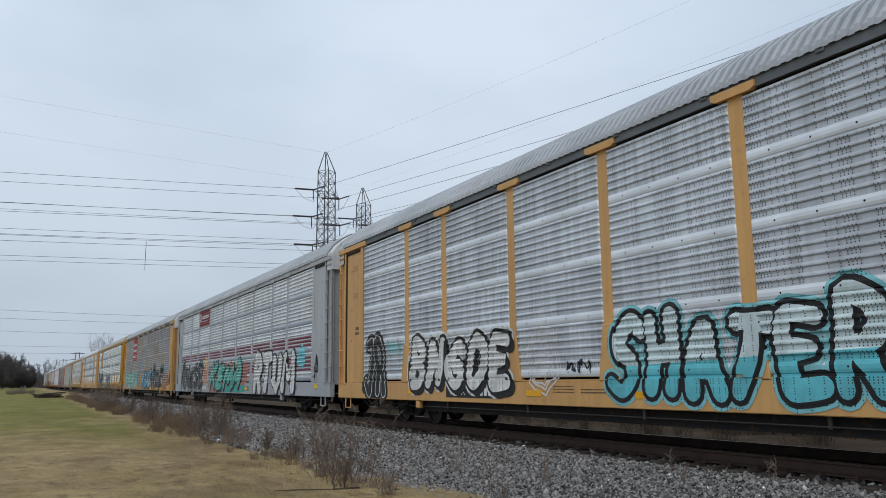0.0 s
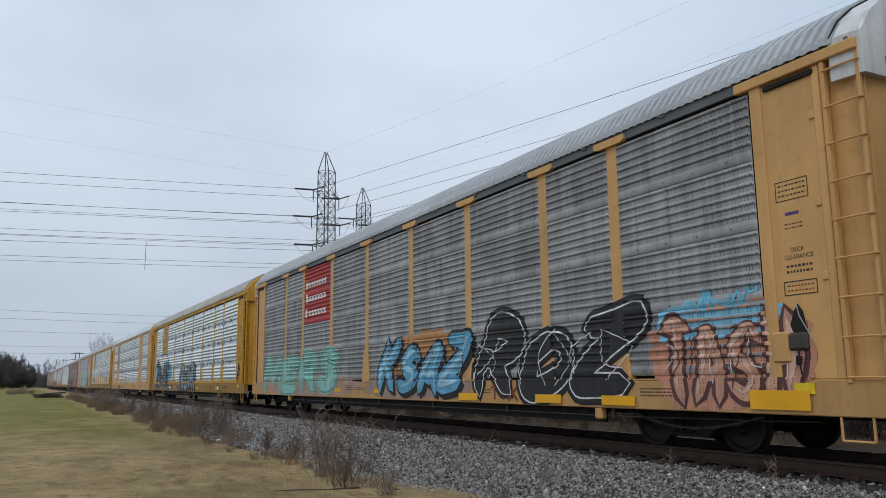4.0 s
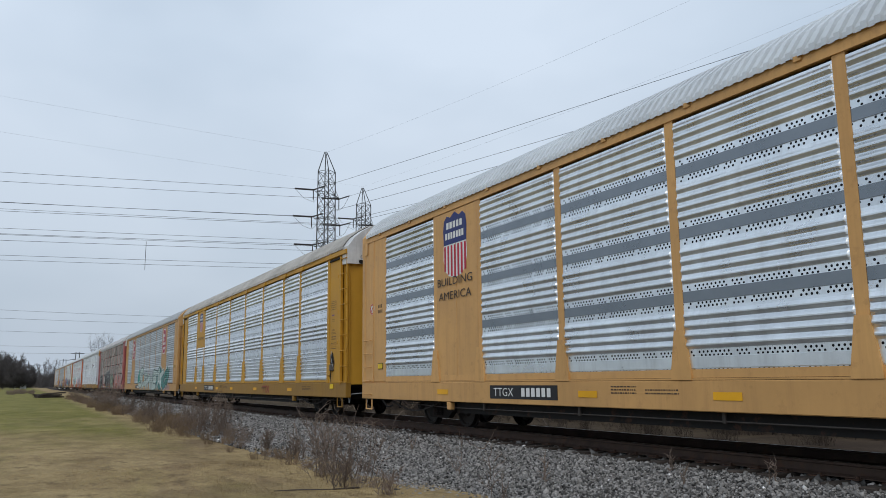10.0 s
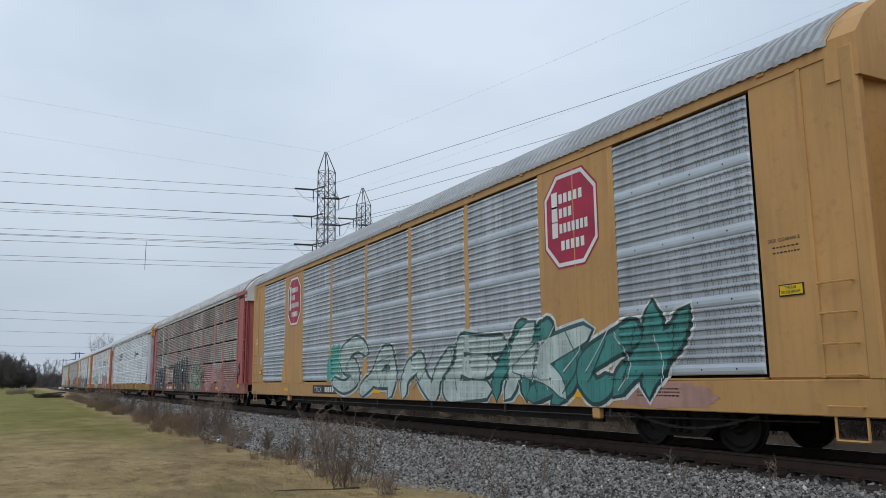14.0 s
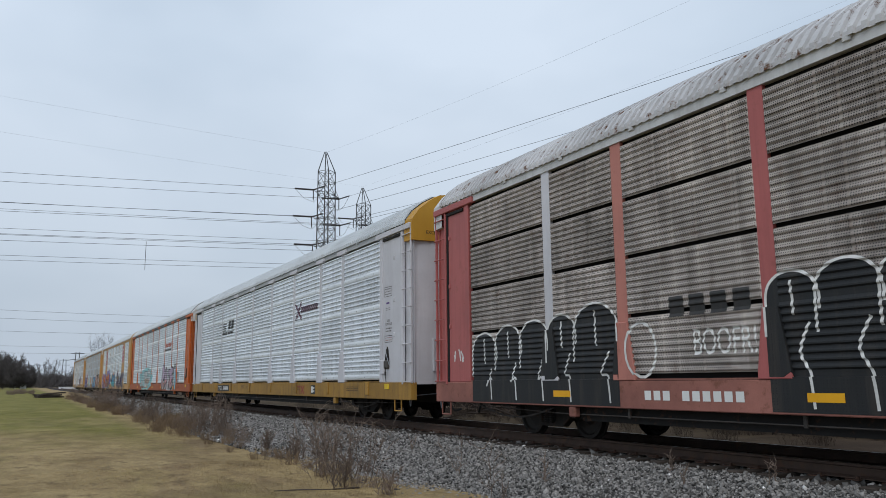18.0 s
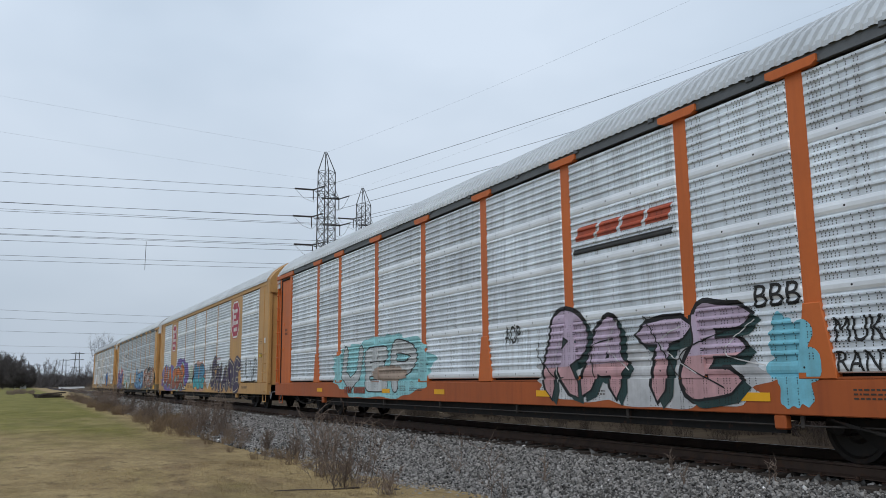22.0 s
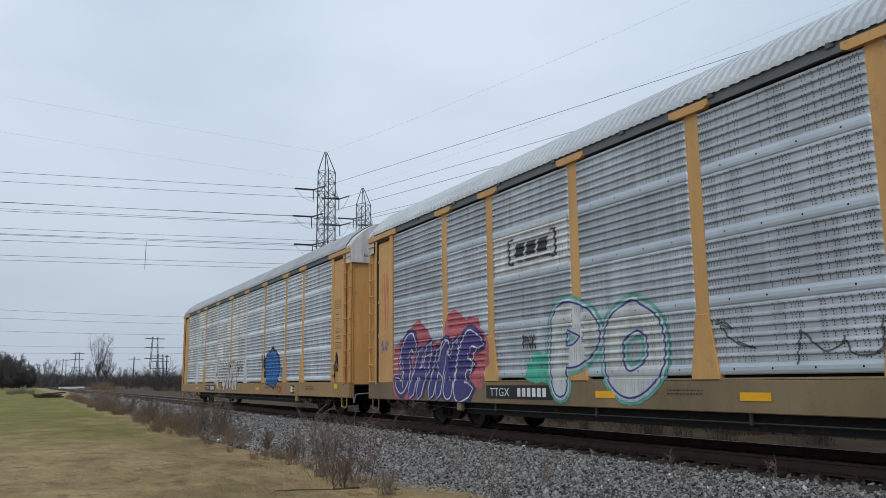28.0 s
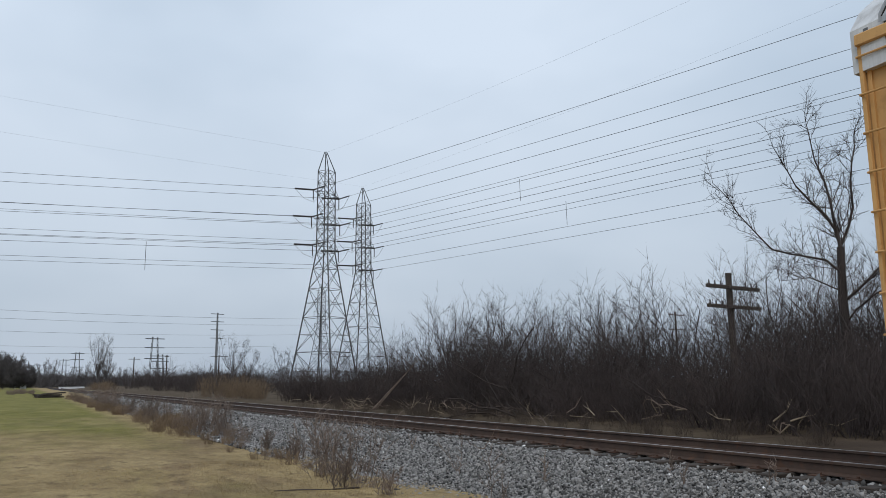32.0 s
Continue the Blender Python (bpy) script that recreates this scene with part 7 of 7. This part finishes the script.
def limb_segs(rng, segs, pts, r0, r1, twigs, twig_len):
    """A limb along given joints, with side branches and twigs."""
    pts = [np.array(p, float) for p in pts]
    n = len(pts) - 1
    for i in range(n):
        ra, rb = r0 + (r1 - r0) * i / n, r0 + (r1 - r0) * (i + 1) / n
        mid = (pts[i] + pts[i + 1]) / 2 + rng.normal(0, 0.05, 3)
        segs.append((*pts[i], *mid, ra, (ra + rb) / 2))
        segs.append((*mid, *pts[i + 1], (ra + rb) / 2, rb))
        d = pts[i + 1] - pts[i]
        d /= np.linalg.norm(d)
        for _ in range(twigs):
            p = pts[i] + (pts[i + 1] - pts[i]) * rng.uniform(0.1, 1)
            s = rng.normal(0, 1, 3)
            s[2] = abs(s[2]) * 0.8 + 0.2
            b = d * 0.7 + s * 0.6
            j = grow_stem(rng, segs, p, b / np.linalg.norm(b), twig_len * rng.uniform(0.6, 1.3), max(0.012, rb * 0.45), 4, 0.17, 0.06)
            for p2, d2, r2 in j:
                for _ in range(3):
                    e = d2 * 0.7 + rng.normal(0, 0.5, 3) + np.array([0, 0, 0.2])
                    jj = grow_stem(rng, segs, p2, e / np.linalg.norm(e), twig_len * rng.uniform(0.2, 0.55), max(0.006, r2 * 0.5), 2, 0.2, 0.05)
                    e2 = jj[0][1] + rng.normal(0, 0.5, 3)
                    grow_stem(rng, segs, jj[0][0], e2 / np.linalg.norm(e2), twig_len * 0.2, 0.005, 1, 0.1, 0.0)


def trackside_tree():
    """The bare tree beside the telegraph pole."""
    rng = np.random.default_rng(77)
    ax = np.array([0.588, -0.809, 0])
    ay = np.array([0.809, 0.588, 0])

    def at(u, z, w=0.0):
        return ax * (u * 0.86) + ay * w + np.array([0, 0, z * 0.86])
    trunk, crown = [], []
    for a, b, r0, r1 in ((at(0, 0), at(0.05, 2.2), 0.21, 0.165), (at(0.05, 2.2), at(0.0, 4.3), 0.165, 0.14), (at(0, 4.3), at(0.08, 6.4), 0.14, 0.105)):
        trunk.append((*a, *b, r0, r1))
    limbs = (([at(0.0, 5.5), at(-0.9, 6.1), at(-2.2, 6.5), at(-3.3, 8.0, 0.3), at(-4.2, 9.4, 0.4)], 0.07, 0.02),
             ([at(0.08, 6.4), at(-0.3, 7.6), at(-1.2, 8.8), at(-1.9, 10.4, -0.3)], 0.10, 0.02),
             ([at(0.08, 6.4), at(-0.1, 8.0), at(-0.5, 9.8, 0.3), at(-0.7, 11.5, 0.4)], 0.11, 0.02),
             ([at(0.08, 6.4), at(0.6, 7.8), at(0.7, 9.4, -0.3), at(0.9, 10.6)], 0.10, 0.02),
             ([at(0.0, 4.4), at(0.9, 5.2), at(2.2, 6.4, 0.4), at(3.2, 7.6)], 0.09, 0.02),
             ([at(0.0, 3.6), at(1.0, 4.6, -0.4), at(2.4, 5.4, -0.6)], 0.07, 0.02),
             ([at(0.0, 4.8), at(-1.0, 5.3, -0.5), at(-2.0, 5.2, -0.8)], 0.045, 0.012),
             ([at(0.0, 5.0), at(0.2, 6.0, 1.2), at(0.3, 7.5, 2.0)], 0.07, 0.02))
    for pts, r0, r1 in limbs:
        limb_segs(rng, crown, pts, r0 * 0.58, r1 * 0.5, 6, 1.0)
    root = empty("bare_tree", "tall leafless tree with dark bark in the brush", "tree", at=pose(12.15, 15.65, -0.5))
    v, f = segs_to_arrays(np.array(trunk), 8)
    part("trunk", raw_mesh("trunk", v, f, bark_dark), None, root)
    v, f = segs_to_arrays(np.array(crown), 4)
    part("crown", raw_mesh("crown", v, f, bark_dark), None, root)


trackside_tree()


def bare_tree(x, y, z, h, seed, wide=0.32, mat=None, dense=4, limbs=9, low=0.2, rounded=False):
    rng = np.random.default_rng(seed)
    trunk, crown = [], []
    top = h * 0.3
    trunk.append((0, 0, 0, 0.05, 0, top * 0.6, h * 0.014, h * 0.012))
    trunk.append((0.05, 0, top * 0.6, 0, 0, top, h * 0.012, h * 0.010))
    for i in range(limbs):
        a = i * 2.4 + rng.uniform(-0.4, 0.4)
        reach = h * wide * rng.uniform(0.5, 1.0)
        z0 = h * rng.uniform(low, low + 0.14)
        d = np.array([math.cos(a), math.sin(a), 0])
        if rounded:
            tip = rng.uniform(0.3, 0.95)
            limb_segs(rng, crown, [np.array([0, 0, z0]), d * reach * 0.6 + np.array([0, 0, h * tip * 0.35]), d * reach + np.array([0, 0, h * tip * 0.7]), d * reach * 0.75 + np.array([0, 0, h * tip])], h * 0.0075, h * 0.003, dense, h * 0.15)
            continue
        limb_segs(rng, crown, [np.array([0, 0, z0]), d * reach * 0.4 + np.array([0, 0, h * 0.45]), d * reach * 0.8 + np.array([0, 0, h * 0.68]), d * reach + np.array([0, 0, h * rng.uniform(0.8, 1.0)])], h * 0.0075, h * 0.002, dense, h * 0.13)
    crown = np.array(crown)
    crown[:, 6:] = np.maximum(crown[:, 6:] * 0.8, (0.00009 if rounded else 0.00003) * math.hypot(x + 10, y))
    root = empty("bare_tree", "distant leafless tree with a fine grey crown", "tree", "distant bare trees", at=pose(x, y, z))
    v, f = segs_to_arrays(np.array(trunk), 6)
    part("trunk", raw_mesh("trunk", v, f, mat or bark_dark), None, root)
    v, f = segs_to_arrays(crown, 3)
    part("crown", raw_mesh("crown", v, f, mat or bark_dark), None, root)


# grey bark for far trees, lightened so that the colour carries the haze
hazed_bark = surf("hazed_distant_bark", (0.12, 0.108, 0.106), 0.95, var=0.3, scale=0.5, rand=0.15, bump=0.0)
for i, (x, y, h) in enumerate(((7.2, 219, 14.0), (9.5, 224, 10), (24.0, 146, 9.8), (27.5, 150, 7.5), (34, 148, 7.8), (45, 150, 8), (2, 420, 13), (-1, 440, 12), (15, 400, 9), (22, 390, 10), (28, 360, 8), (12, 300, 9), (14, 270, 8))):
    bare_tree(x, y, -0.4, h, 300 + i, 0.22 if i < 2 else 0.36, hazed_bark, 4)
# a close group of rounded trees beyond the crossing
for i, (x, y, h) in enumerate(((-17.5, 305, 12.5), (-13.0, 318, 12.0), (-10.0, 330, 10), (-21, 300, 12.5), (-15.0, 296, 11.5), (-19.0, 322, 13), (-12.0, 306, 10.5), (-24, 310, 12.5), (-8.0, 336, 8))):
    bare_tree(x, y, -0.4, h, 340 + i, 0.5, hazed_bark, 7, 22, 0.02, True)


def far_woods():
    rng = np.random.default_rng(9)
    tmpl = [shrub_segs(80 + i, 18, 9.0, 8.0, 1, 0.07) for i in range(3)]
    for t in tmpl:
        t[:, 6:] = np.maximum(t[:, 6:], 0.05)
    places = [(rng.uniform(-14, 110) if i % 4 else rng.uniform(-70, -30), rng.uniform(400, 520), -0.4, rng.uniform(0.7, 1.1), rng.uniform(0, 6.28), rng.integers(0, 3)) for i in range(150)]
    scatter("far_woods", tmpl, places, hazed_bark, "grey leafless woods on the horizon", "woods")


far_woods()


# ---- broken timber, ties and sticks ----
def snag(x, y, z, parts_, seed, label="splintered pale branches dumped beside the track"):
    rng = np.random.default_rng(seed)
    root = empty("broken_branches", label, "branches", "broken branches along the brush", at=pose(x, y, z))
    for _ in range(parts_):
        a = rng.uniform(0, 6.28)
        p = Vector((rng.normal(0, 0.7), rng.normal(0, 0.9), rng.uniform(0, 0.4)))
        L = rng.uniform(0.3, 1.0)
        q = p + Vector((math.cos(a) * L, math.sin(a) * L, rng.uniform(-0.1, 0.6)))
        r = rng.uniform(0.008, 0.024)
        bend = (p + q) / 2 + Vector(rng.normal(0, 0.1, 3))
        bm = rod(bmesh.new(), p, bend, r, r * 0.8, 5)
        rod(bm, bend, q, r * 0.8, r * 0.2, 5)
        rod(bm, bend, bend + (q - bend).lerp(Vector((0, 0, L * 0.4)), 0.5), r * 0.5, 0.003, 4)
        part("branch", bm, bleached if rng.random() < 0.55 else weed_mat, root)


snag(5.6, 39.0, -0.4, 26, 1)
snag(6.4, 34.5, -0.4, 16, 2)
snag(6.6, 29.0, -0.4, 22, 3)
snag(7.0, 17.5, -0.2, 10, 4)
snag(6.6, 13.2, -0.35, 9, 5)
snag(5.2, 21.5, -0.4, 9, 6)
snag(6.0, 48.0, -0.4, 12, 7)
lean = rod(bmesh.new(), (0, 0, 0), (2.0, -0.6, 2.2), 0.05, 0.02, 7)
rod(lean, (0.3, 0.1, 0.1), (2.6, -0.3, 2.7), 0.035, 0.014, 6)
tagged(part("leaning_log", lean, weed_mat, None, at=pose(5.9, 38.0, -0.45)), "long bare limb leaning out of the brush", "branch")
stick = path_rod(bmesh.new(), [(0, 0, 0.02), (0.35, -0.12, 0.03), (0.8, -0.35, 0.03), (1.25, -0.45, 0.04)], 0.014)
tagged(part("fallen_stick", stick, bark_dark, None, at=pose(-6.35, 12.55, -0.63)), "thin dark stick lying on the lawn", "stick")
for i in range(16):
    rngt = random.Random(i)
    tb = boxm(-1.25, 1.25, -0.11, 0.11, 0, 0.17, bevel=0.01)
    tagged(part("old_tie", tb, tie_mat, None, at=pose(-7.0 + rngt.uniform(-0.5, 0.5), 101 + (i % 5) * 0.6, -0.55 + 0.19 * (i // 5), 0, rngt.uniform(-4, 4), rngt.uniform(-25, 25))), "discarded dark timber tie in a heap by the lawn", "railway tie", "heap of old ties")


# ---- power lines ----
lattice_mat = surf("galvanised_lattice_steel", (0.10, 0.103, 0.107), 0.6, metal=0.3, var=0.2, rand=0.05)
wire_mat = surf("weathered_cable", (0.045, 0.047, 0.05), 0.7, var=0.1, rand=0.0, bump=0.0)
ceramic = surf("brown_insulator", (0.05, 0.045, 0.045), 0.4, var=0.1, rand=0.0)


TOWER_ARMS = ((34.6, 4.1), (29.7, 4.5), (24.8, 4.1))


def lattice_tower(x, y, top, turn, label):
    """Four-legged strain tower, arms along its own x. Returns its pose."""
    m = pose(x, y, -0.4, 0, 0, turn)
    root = empty("transmission_tower", label, "power pylon", "lattice towers of the power line", at=m)
    waist, neck, foot = 24.0, top - 3.6, 4.35
    half = lambda z: foot + (1.18 - foot) * z / waist if z < waist else 1.18 + (1.1 - 1.18) * (z - waist) / (neck - waist)
    corners = ((1, 1), (-1, 1), (-1, -1), (1, -1))
    for sx, sy in corners:
        bm = rod(bmesh.new(), (sx * half(0), sy * half(0), 0), (sx * half(waist), sy * half(waist), waist), 0.13, 0.11, 4)
        rod(bm, (sx * half(waist), sy * half(waist), waist), (sx * half(neck), sy * half(neck), neck), 0.11, 0.09, 4)
        rod(bm, (sx * half(neck), sy * half(neck), neck), (sx * 0.15 - 0.4, sy * 0.12, top), 0.09, 0.07, 4)
        part("leg", bm, lattice_mat, root)
    levels = [0, 6.5, 12.5, 17.5, 21.2] + [waist + i * (neck - waist) / 7 for i in range(8)]
    for k, (z0, z1) in enumerate(zip(levels, levels[1:])):
        for i in range(4):
            (ax_, ay_), (bx, by) = corners[i], corners[(i + 1) % 4]
            h0, h1 = half(z0), half(z1)
            part("brace", rod(bmesh.new(), (ax_ * h0, ay_ * h0, z0), (bx * h1, by * h1, z1), 0.055, sides=3), lattice_mat, root)
            part("brace", rod(bmesh.new(), (bx * h0, by * h0, z0), (ax_ * h1, ay_ * h1, z1), 0.055, sides=3), lattice_mat, root)
            part("brace", rod(bmesh.new(), (ax_ * h1, ay_ * h1, z1), (bx * h1, by * h1, z1), 0.055, sides=3), lattice_mat, root)
            if z1 - z0 > 4:
                zm = (z0 + z1) / 2
                hm = half(zm)
                part("brace", rod(bmesh.new(), (ax_ * hm, ay_ * hm, zm), (bx * hm, by * hm, zm), 0.045, sides=3), lattice_mat, root)
    for z, reach in TOWER_ARMS:
        for s in (-1, 1):
            arm = bmesh.new()
            for sy in (-1, 1):
                rod(arm, (s * 1.1, sy * 1.1, z), (s * reach, 0, z + 0.1), 0.05, sides=4)
                rod(arm, (s * 1.1, sy * 1.1, z + 1.1), (s * reach, 0, z + 0.1), 0.04, sides=4)
                rod(arm, (s * (1.2 + reach) / 2, sy * 0.6, z), (s * (1.2 + reach) / 2, -sy * 0.6, z), 0.05, sides=3)
            ar = part("arm", arm, lattice_mat, root)
            part("jumper_insulator", rod(bmesh.new(), (s * reach, 0, z), (s * reach, 0, z - 1.9), 0.09, sides=6), ceramic, ar)
    return m


T1 = lattice_tower(36.4, 132.1, 42.4, 37, "tall grey lattice transmission tower with six arms")
T2 = lattice_tower(52.0, 152.9, 42.0, 37, "grey lattice transmission tower behind its twin")


def cable(points, r, label="", name="power_cable", group="overhead cables", thing=True):
    pts = np.array([tuple(p) for p in points])
    d = np.gradient(pts, axis=0)
    d /= np.linalg.norm(d, axis=1)[:, None]
    ref = np.array([0, 0, 1.0]) if abs(d[0][2]) < 0.9 else np.array([1.0, 0, 0])
    u = np.cross(d, ref)
    u /= np.linalg.norm(u, axis=1)[:, None]
    w = np.cross(d, u)
    a = np.stack([pts + (u * math.cos(k) + w * math.sin(k)) * r for k in (0, 2.094, 4.189)], 1).reshape(-1, 3)
    f = np.array([(i * 3 + k, i * 3 + (k + 1) % 3, i * 3 + 3 + (k + 1) % 3, i * 3 + 3 + k) for i in range(len(pts) - 1) for k in range(3)])
    ob = part(name, raw_mesh(name, a, f, wire_mat), None)
    if not thing:
        return ob
    return tagged(ob, label or "thin dark power cable slung between towers", "cable", group)


def span(a, b, sag, num=24):
    a, b = Vector(a), Vector(b)
    return [tuple(a + (b - a) * (i / num) - Vector((0, 0, 4 * sag * (i / num) * (1 - i / num)))) for i in range(num + 1)]


def string_wires():
    """West spans run off level to the left, east spans come over the railway."""
    for T, shift in ((T1, 0.0), (T2, 1.0)):
        for z, reach in TOWER_ARMS:
            for s in (-1, 1):
                tip = T @ Vector((s * reach, 0, z))
                out = 0.0 if s < 0 else 8.0
                west = Vector((-200 if not shift else -190, tip.y + 44 + out * 0.3, tip.z + 3.0))
                d = (west - tip).normalized()
                ins = tip + d * 3.2
                part_ins = rod(bmesh.new(), tip, ins, 0.15, sides=6)
                tagged(part("strain_insulator", part_ins, ceramic), "brown strain insulator string on a tower arm", "insulator", "strain insulators")
                lead = cable(span(ins, west, 1.2), 0.034)
                east = tip + Vector((0.28, -1.0, 0.012)) * 190
                d = (east - tip).normalized()
                ins2 = tip + d * 3.2
                tagged(part("strain_insulator", rod(bmesh.new(), tip, ins2, 0.11, sides=6), ceramic), "brown strain insulator string on a tower arm", "insulator", "strain insulators")
                rope = cable(span(ins2, east, 0.8), 0.032)
                if not shift and s > 0 and z < 34:
                    k = 42.0 if z > 28 else 50.0
                    hp = tip + Vector((0.28, -1.0, 0.012)) * k
                    cable([tuple(hp + Vector((0, 0, -0.2))), tuple(hp + Vector((0.15, 0.1, -3.4)))], 0.035, name="cable_spacer", thing=False).parent = rope
                low = tip + Vector((0, 0, -2.2))
                cable([tuple(ins), tuple(ins.lerp(low, 0.5) - Vector((0, 0, 0.5))), tuple(low), tuple(ins2.lerp(low, 0.5) - Vector((0, 0, 0.5))), tuple(ins2)], 0.03)
        peak = T @ Vector((-0.4, 0, 42.3))
        cable(span(peak, Vector((-190, peak.y - 25, 50)), 2.0), 0.008)
        cable(span(peak, peak + (Vector((48 + shift * 14, 59, 41.5)) - peak) * 2.0, 2.0), 0.008)
    for z, d in ((18.5, 30), (17.5, 42), (15.5, 60), (13.0, 90), (11.5, 105)):
        cable(span((-120, 150 + d, z + 3), (70, 195 + d, z + 1), 2.5), 0.03)
    hang = cable([(7.0, 137.6, 24.4), (8.0, 146.0, 20.8)], 0.05, name="cable_spacer", thing=False)
    hang.parent = lead


string_wires()

wood_pole = surf("weathered_pole_timber", (0.075, 0.06, 0.05), 0.9, var=0.35, scale=4.0, rand=0.15, bump=0.4)


def telegraph_pole(x, y, h, arms, reach, turn, r=0.13):
    root = empty("telegraph_pole", "old weathered timber telegraph pole with crossarms", "utility pole", "old telegraph poles", at=pose(x, y, -0.5, 0, 0, turn))
    part("pole", rod(bmesh.new(), (0, 0, 0), (0, 0, h), r, r * 0.8, 10), wood_pole, root)
    for z in arms:
        a = part("crossarm", boxm(-reach, reach, -r - 0.1, -r + 0.01, z - 0.06, z + 0.06, bevel=0.01), wood_pole, root)
        for k in (-0.92, -0.7, -0.48, 0.48, 0.7, 0.92):
            part("pin", rod(bmesh.new(), (k * reach, -r - 0.05, z + 0.05), (k * reach, -r - 0.05, z + 0.2), 0.03, 0.02, 6), ceramic, a)


telegraph_pole(11.62, 19.55, 5.15, (4.62, 3.95), 1.5, 8)
telegraph_pole(61.0, 73.0, 9.6, (9.2, 7.4), 1.5, 8)
telegraph_pole(33.0, 200.0, 8.4, (8.0,), 2.2, 10, 0.16)
telegraph_pole(23.0, 215.0, 8.8, (8.4,), 0.5, 10, 0.16)
telegraph_pole(18.0, 240.0, 9.0, (8.4,), 1.6, 10, 0.18)


pole_steel = surf("pale_galvanised_pole", (0.21, 0.22, 0.23), 0.55, metal=0.3, var=0.15, rand=0.05)


def steel_pole(x, y, h, reach):
    root = empty("transmission_pole", "tapered grey steel power pole with four arms", "power pole", at=pose(x, y, -0.4, 0, 0, 20))
    part("pole", rod(bmesh.new(), (0, 0, 0), (0, 0, h), 0.5, 0.24, 12), pole_steel, root)
    for z in (h - 0.4, h - 2.7, h - 5.2, h - 7.7):
        part("arm", boxm(-reach, reach, -0.1, 0.1, z - 0.1, z + 0.1, bevel=0.04), pole_steel, root)


steel_pole(41.7, 244.5, 22.5, 2.2)


def far_tower(x, y, h):
    root = empty("far_pylon", "distant grey twin-leg power pylon", "power pylon", "distant pylons", at=pose(x, y, -0.4, 0, 0, 10))
    for s in (-1, 1):
        bm = bmesh.new()
        for sy in (-1, 1):
            rod(bm, (s * 2.6, sy * 1.2, 0), (s * 1.2, sy * 0.7, h), 0.17, sides=4)
        for i in range(8):
            rod(bm, (s * 2.5 * (1 - i * 0.06), -1.1, h * i / 8), (s * 2.4 * (1 - i * 0.06), 1.1, h * (i + 1) / 8), 0.1, sides=3)
        part("leg", bm, lattice_mat, root)
    for z in (h - 1.0, h * 0.78, h * 0.56):
        part("arm", boxm(-5.0, 5.0, -0.25, 0.25, z - 0.2, z + 0.2), lattice_mat, root)


far_tower(52, 446, 26)
far_tower(29, 700, 27)
far_tower(28.5, 900, 27)
far_tower(60, 480, 18)
lattice_tower(98, 312, 41.5, 30, "lattice transmission tower far behind the first pair")


# ---- road crossing in the distance ----
def crossing_signal(x, y):
    root = empty("crossing_signal", "railway crossing signal with white crossbuck", "crossing signal", at=pose(x, y, -0.4))
    part("mast", rod(bmesh.new(), (0, 0, 0), (0, 0, 4.6), 0.09, sides=8), lattice_mat, root)
    for a in (45, -45):
        bm = boxm(-0.7, 0.7, -0.12, -0.1, -0.12, 0.12)
        bmesh.ops.transform(bm, matrix=pose(0, 0, 4.2, 0, a, 0), verts=bm.verts)
        part("crossbuck_blade", bm, white_paint, root)
    for s in (-1, 1):
        part("lamp", rod(bmesh.new(), (s * 0.4, -0.05, 2.9), (s * 0.4, -0.2, 2.9), 0.3, sides=14), rubber, root)
    part("base_box", boxm(-0.4, 0.4, -0.3, 0.3, 0, 1.1, bevel=0.03), lattice_mat, root)


crossing_signal(-17.6, 322)
tagged(part("signal_cabinet", boxm(-1.0, 1.0, -0.7, 0.7, 0, 2.1, bevel=0.05), white_paint, None, at=pose(-9.0, 330, -0.35)), "pale metal signal cabinet beside the crossing", "cabinet")
tagged(part("marker_post", rod(bmesh.new(), (0, 0, 0), (0, 0, 9), 0.12, 0.08, 8), white_paint, None, at=pose(-11.5, 315, -0.4)), "thin pale post by the crossing", "post")
tagged(part("concrete_barrier", boxm(-3.5, 3.5, -0.2, 0.2, 0, 0.7, bevel=0.04), white_paint, None, at=pose(3.6, 262, -0.3)), "low pale concrete barrier beyond the track", "barrier")

SLACK = (0.03, -0.10, -0.01, -0.05, -0.01, -0.04, 0.02, -0.14, 0.15, 0.17, 0.12, -0.10, -0.04)


def train_y(k, t):
    """Middle of car k along the track; the train slows a little."""
    i = math.floor(t)
    surge = SURGE.get(i, 0.0) * (1 - t + i) + SURGE.get(i + 1, 0.0) * (t - i)
    return surge + 8.706 + 28.6 * k + SLACK[k] - 11.8045 * t + 0.0260508 * t ** 2 - 4.5995e-4 * t ** 3 + 6.00187e-6 * t ** 4


def motions():
    for k, car in enumerate(TRAIN):
        walk(car, [(t, pose(0, train_y(k, t), 0)) for t in range(0, 33)])
    # wheels roll on the rails
    for k, car in enumerate(TRAIN):
        # turning is keyed frame by frame while the car is within sight of the eye
        near = [i / 30 for i in range(961) if -22 < train_y(k, i / 30) < 48] or [0.0]
        start = train_y(k, near[0])
        rows = [(t, (start - train_y(k, t)) / 0.42) for t in near]
        if rows[0][0] > 0:
            rows.insert(0, (0.0, 0.0))
        if rows[-1][0] < 32:
            rows.append((32.0, rows[-1][1]))
        for o in car.children_recursive:
            if o.name.startswith("wheelset"):
                walk(o, [(t, Matrix.Translation(o.location) @ Matrix.Rotation(s, 4, "X")) for t, s in rows])


motions()
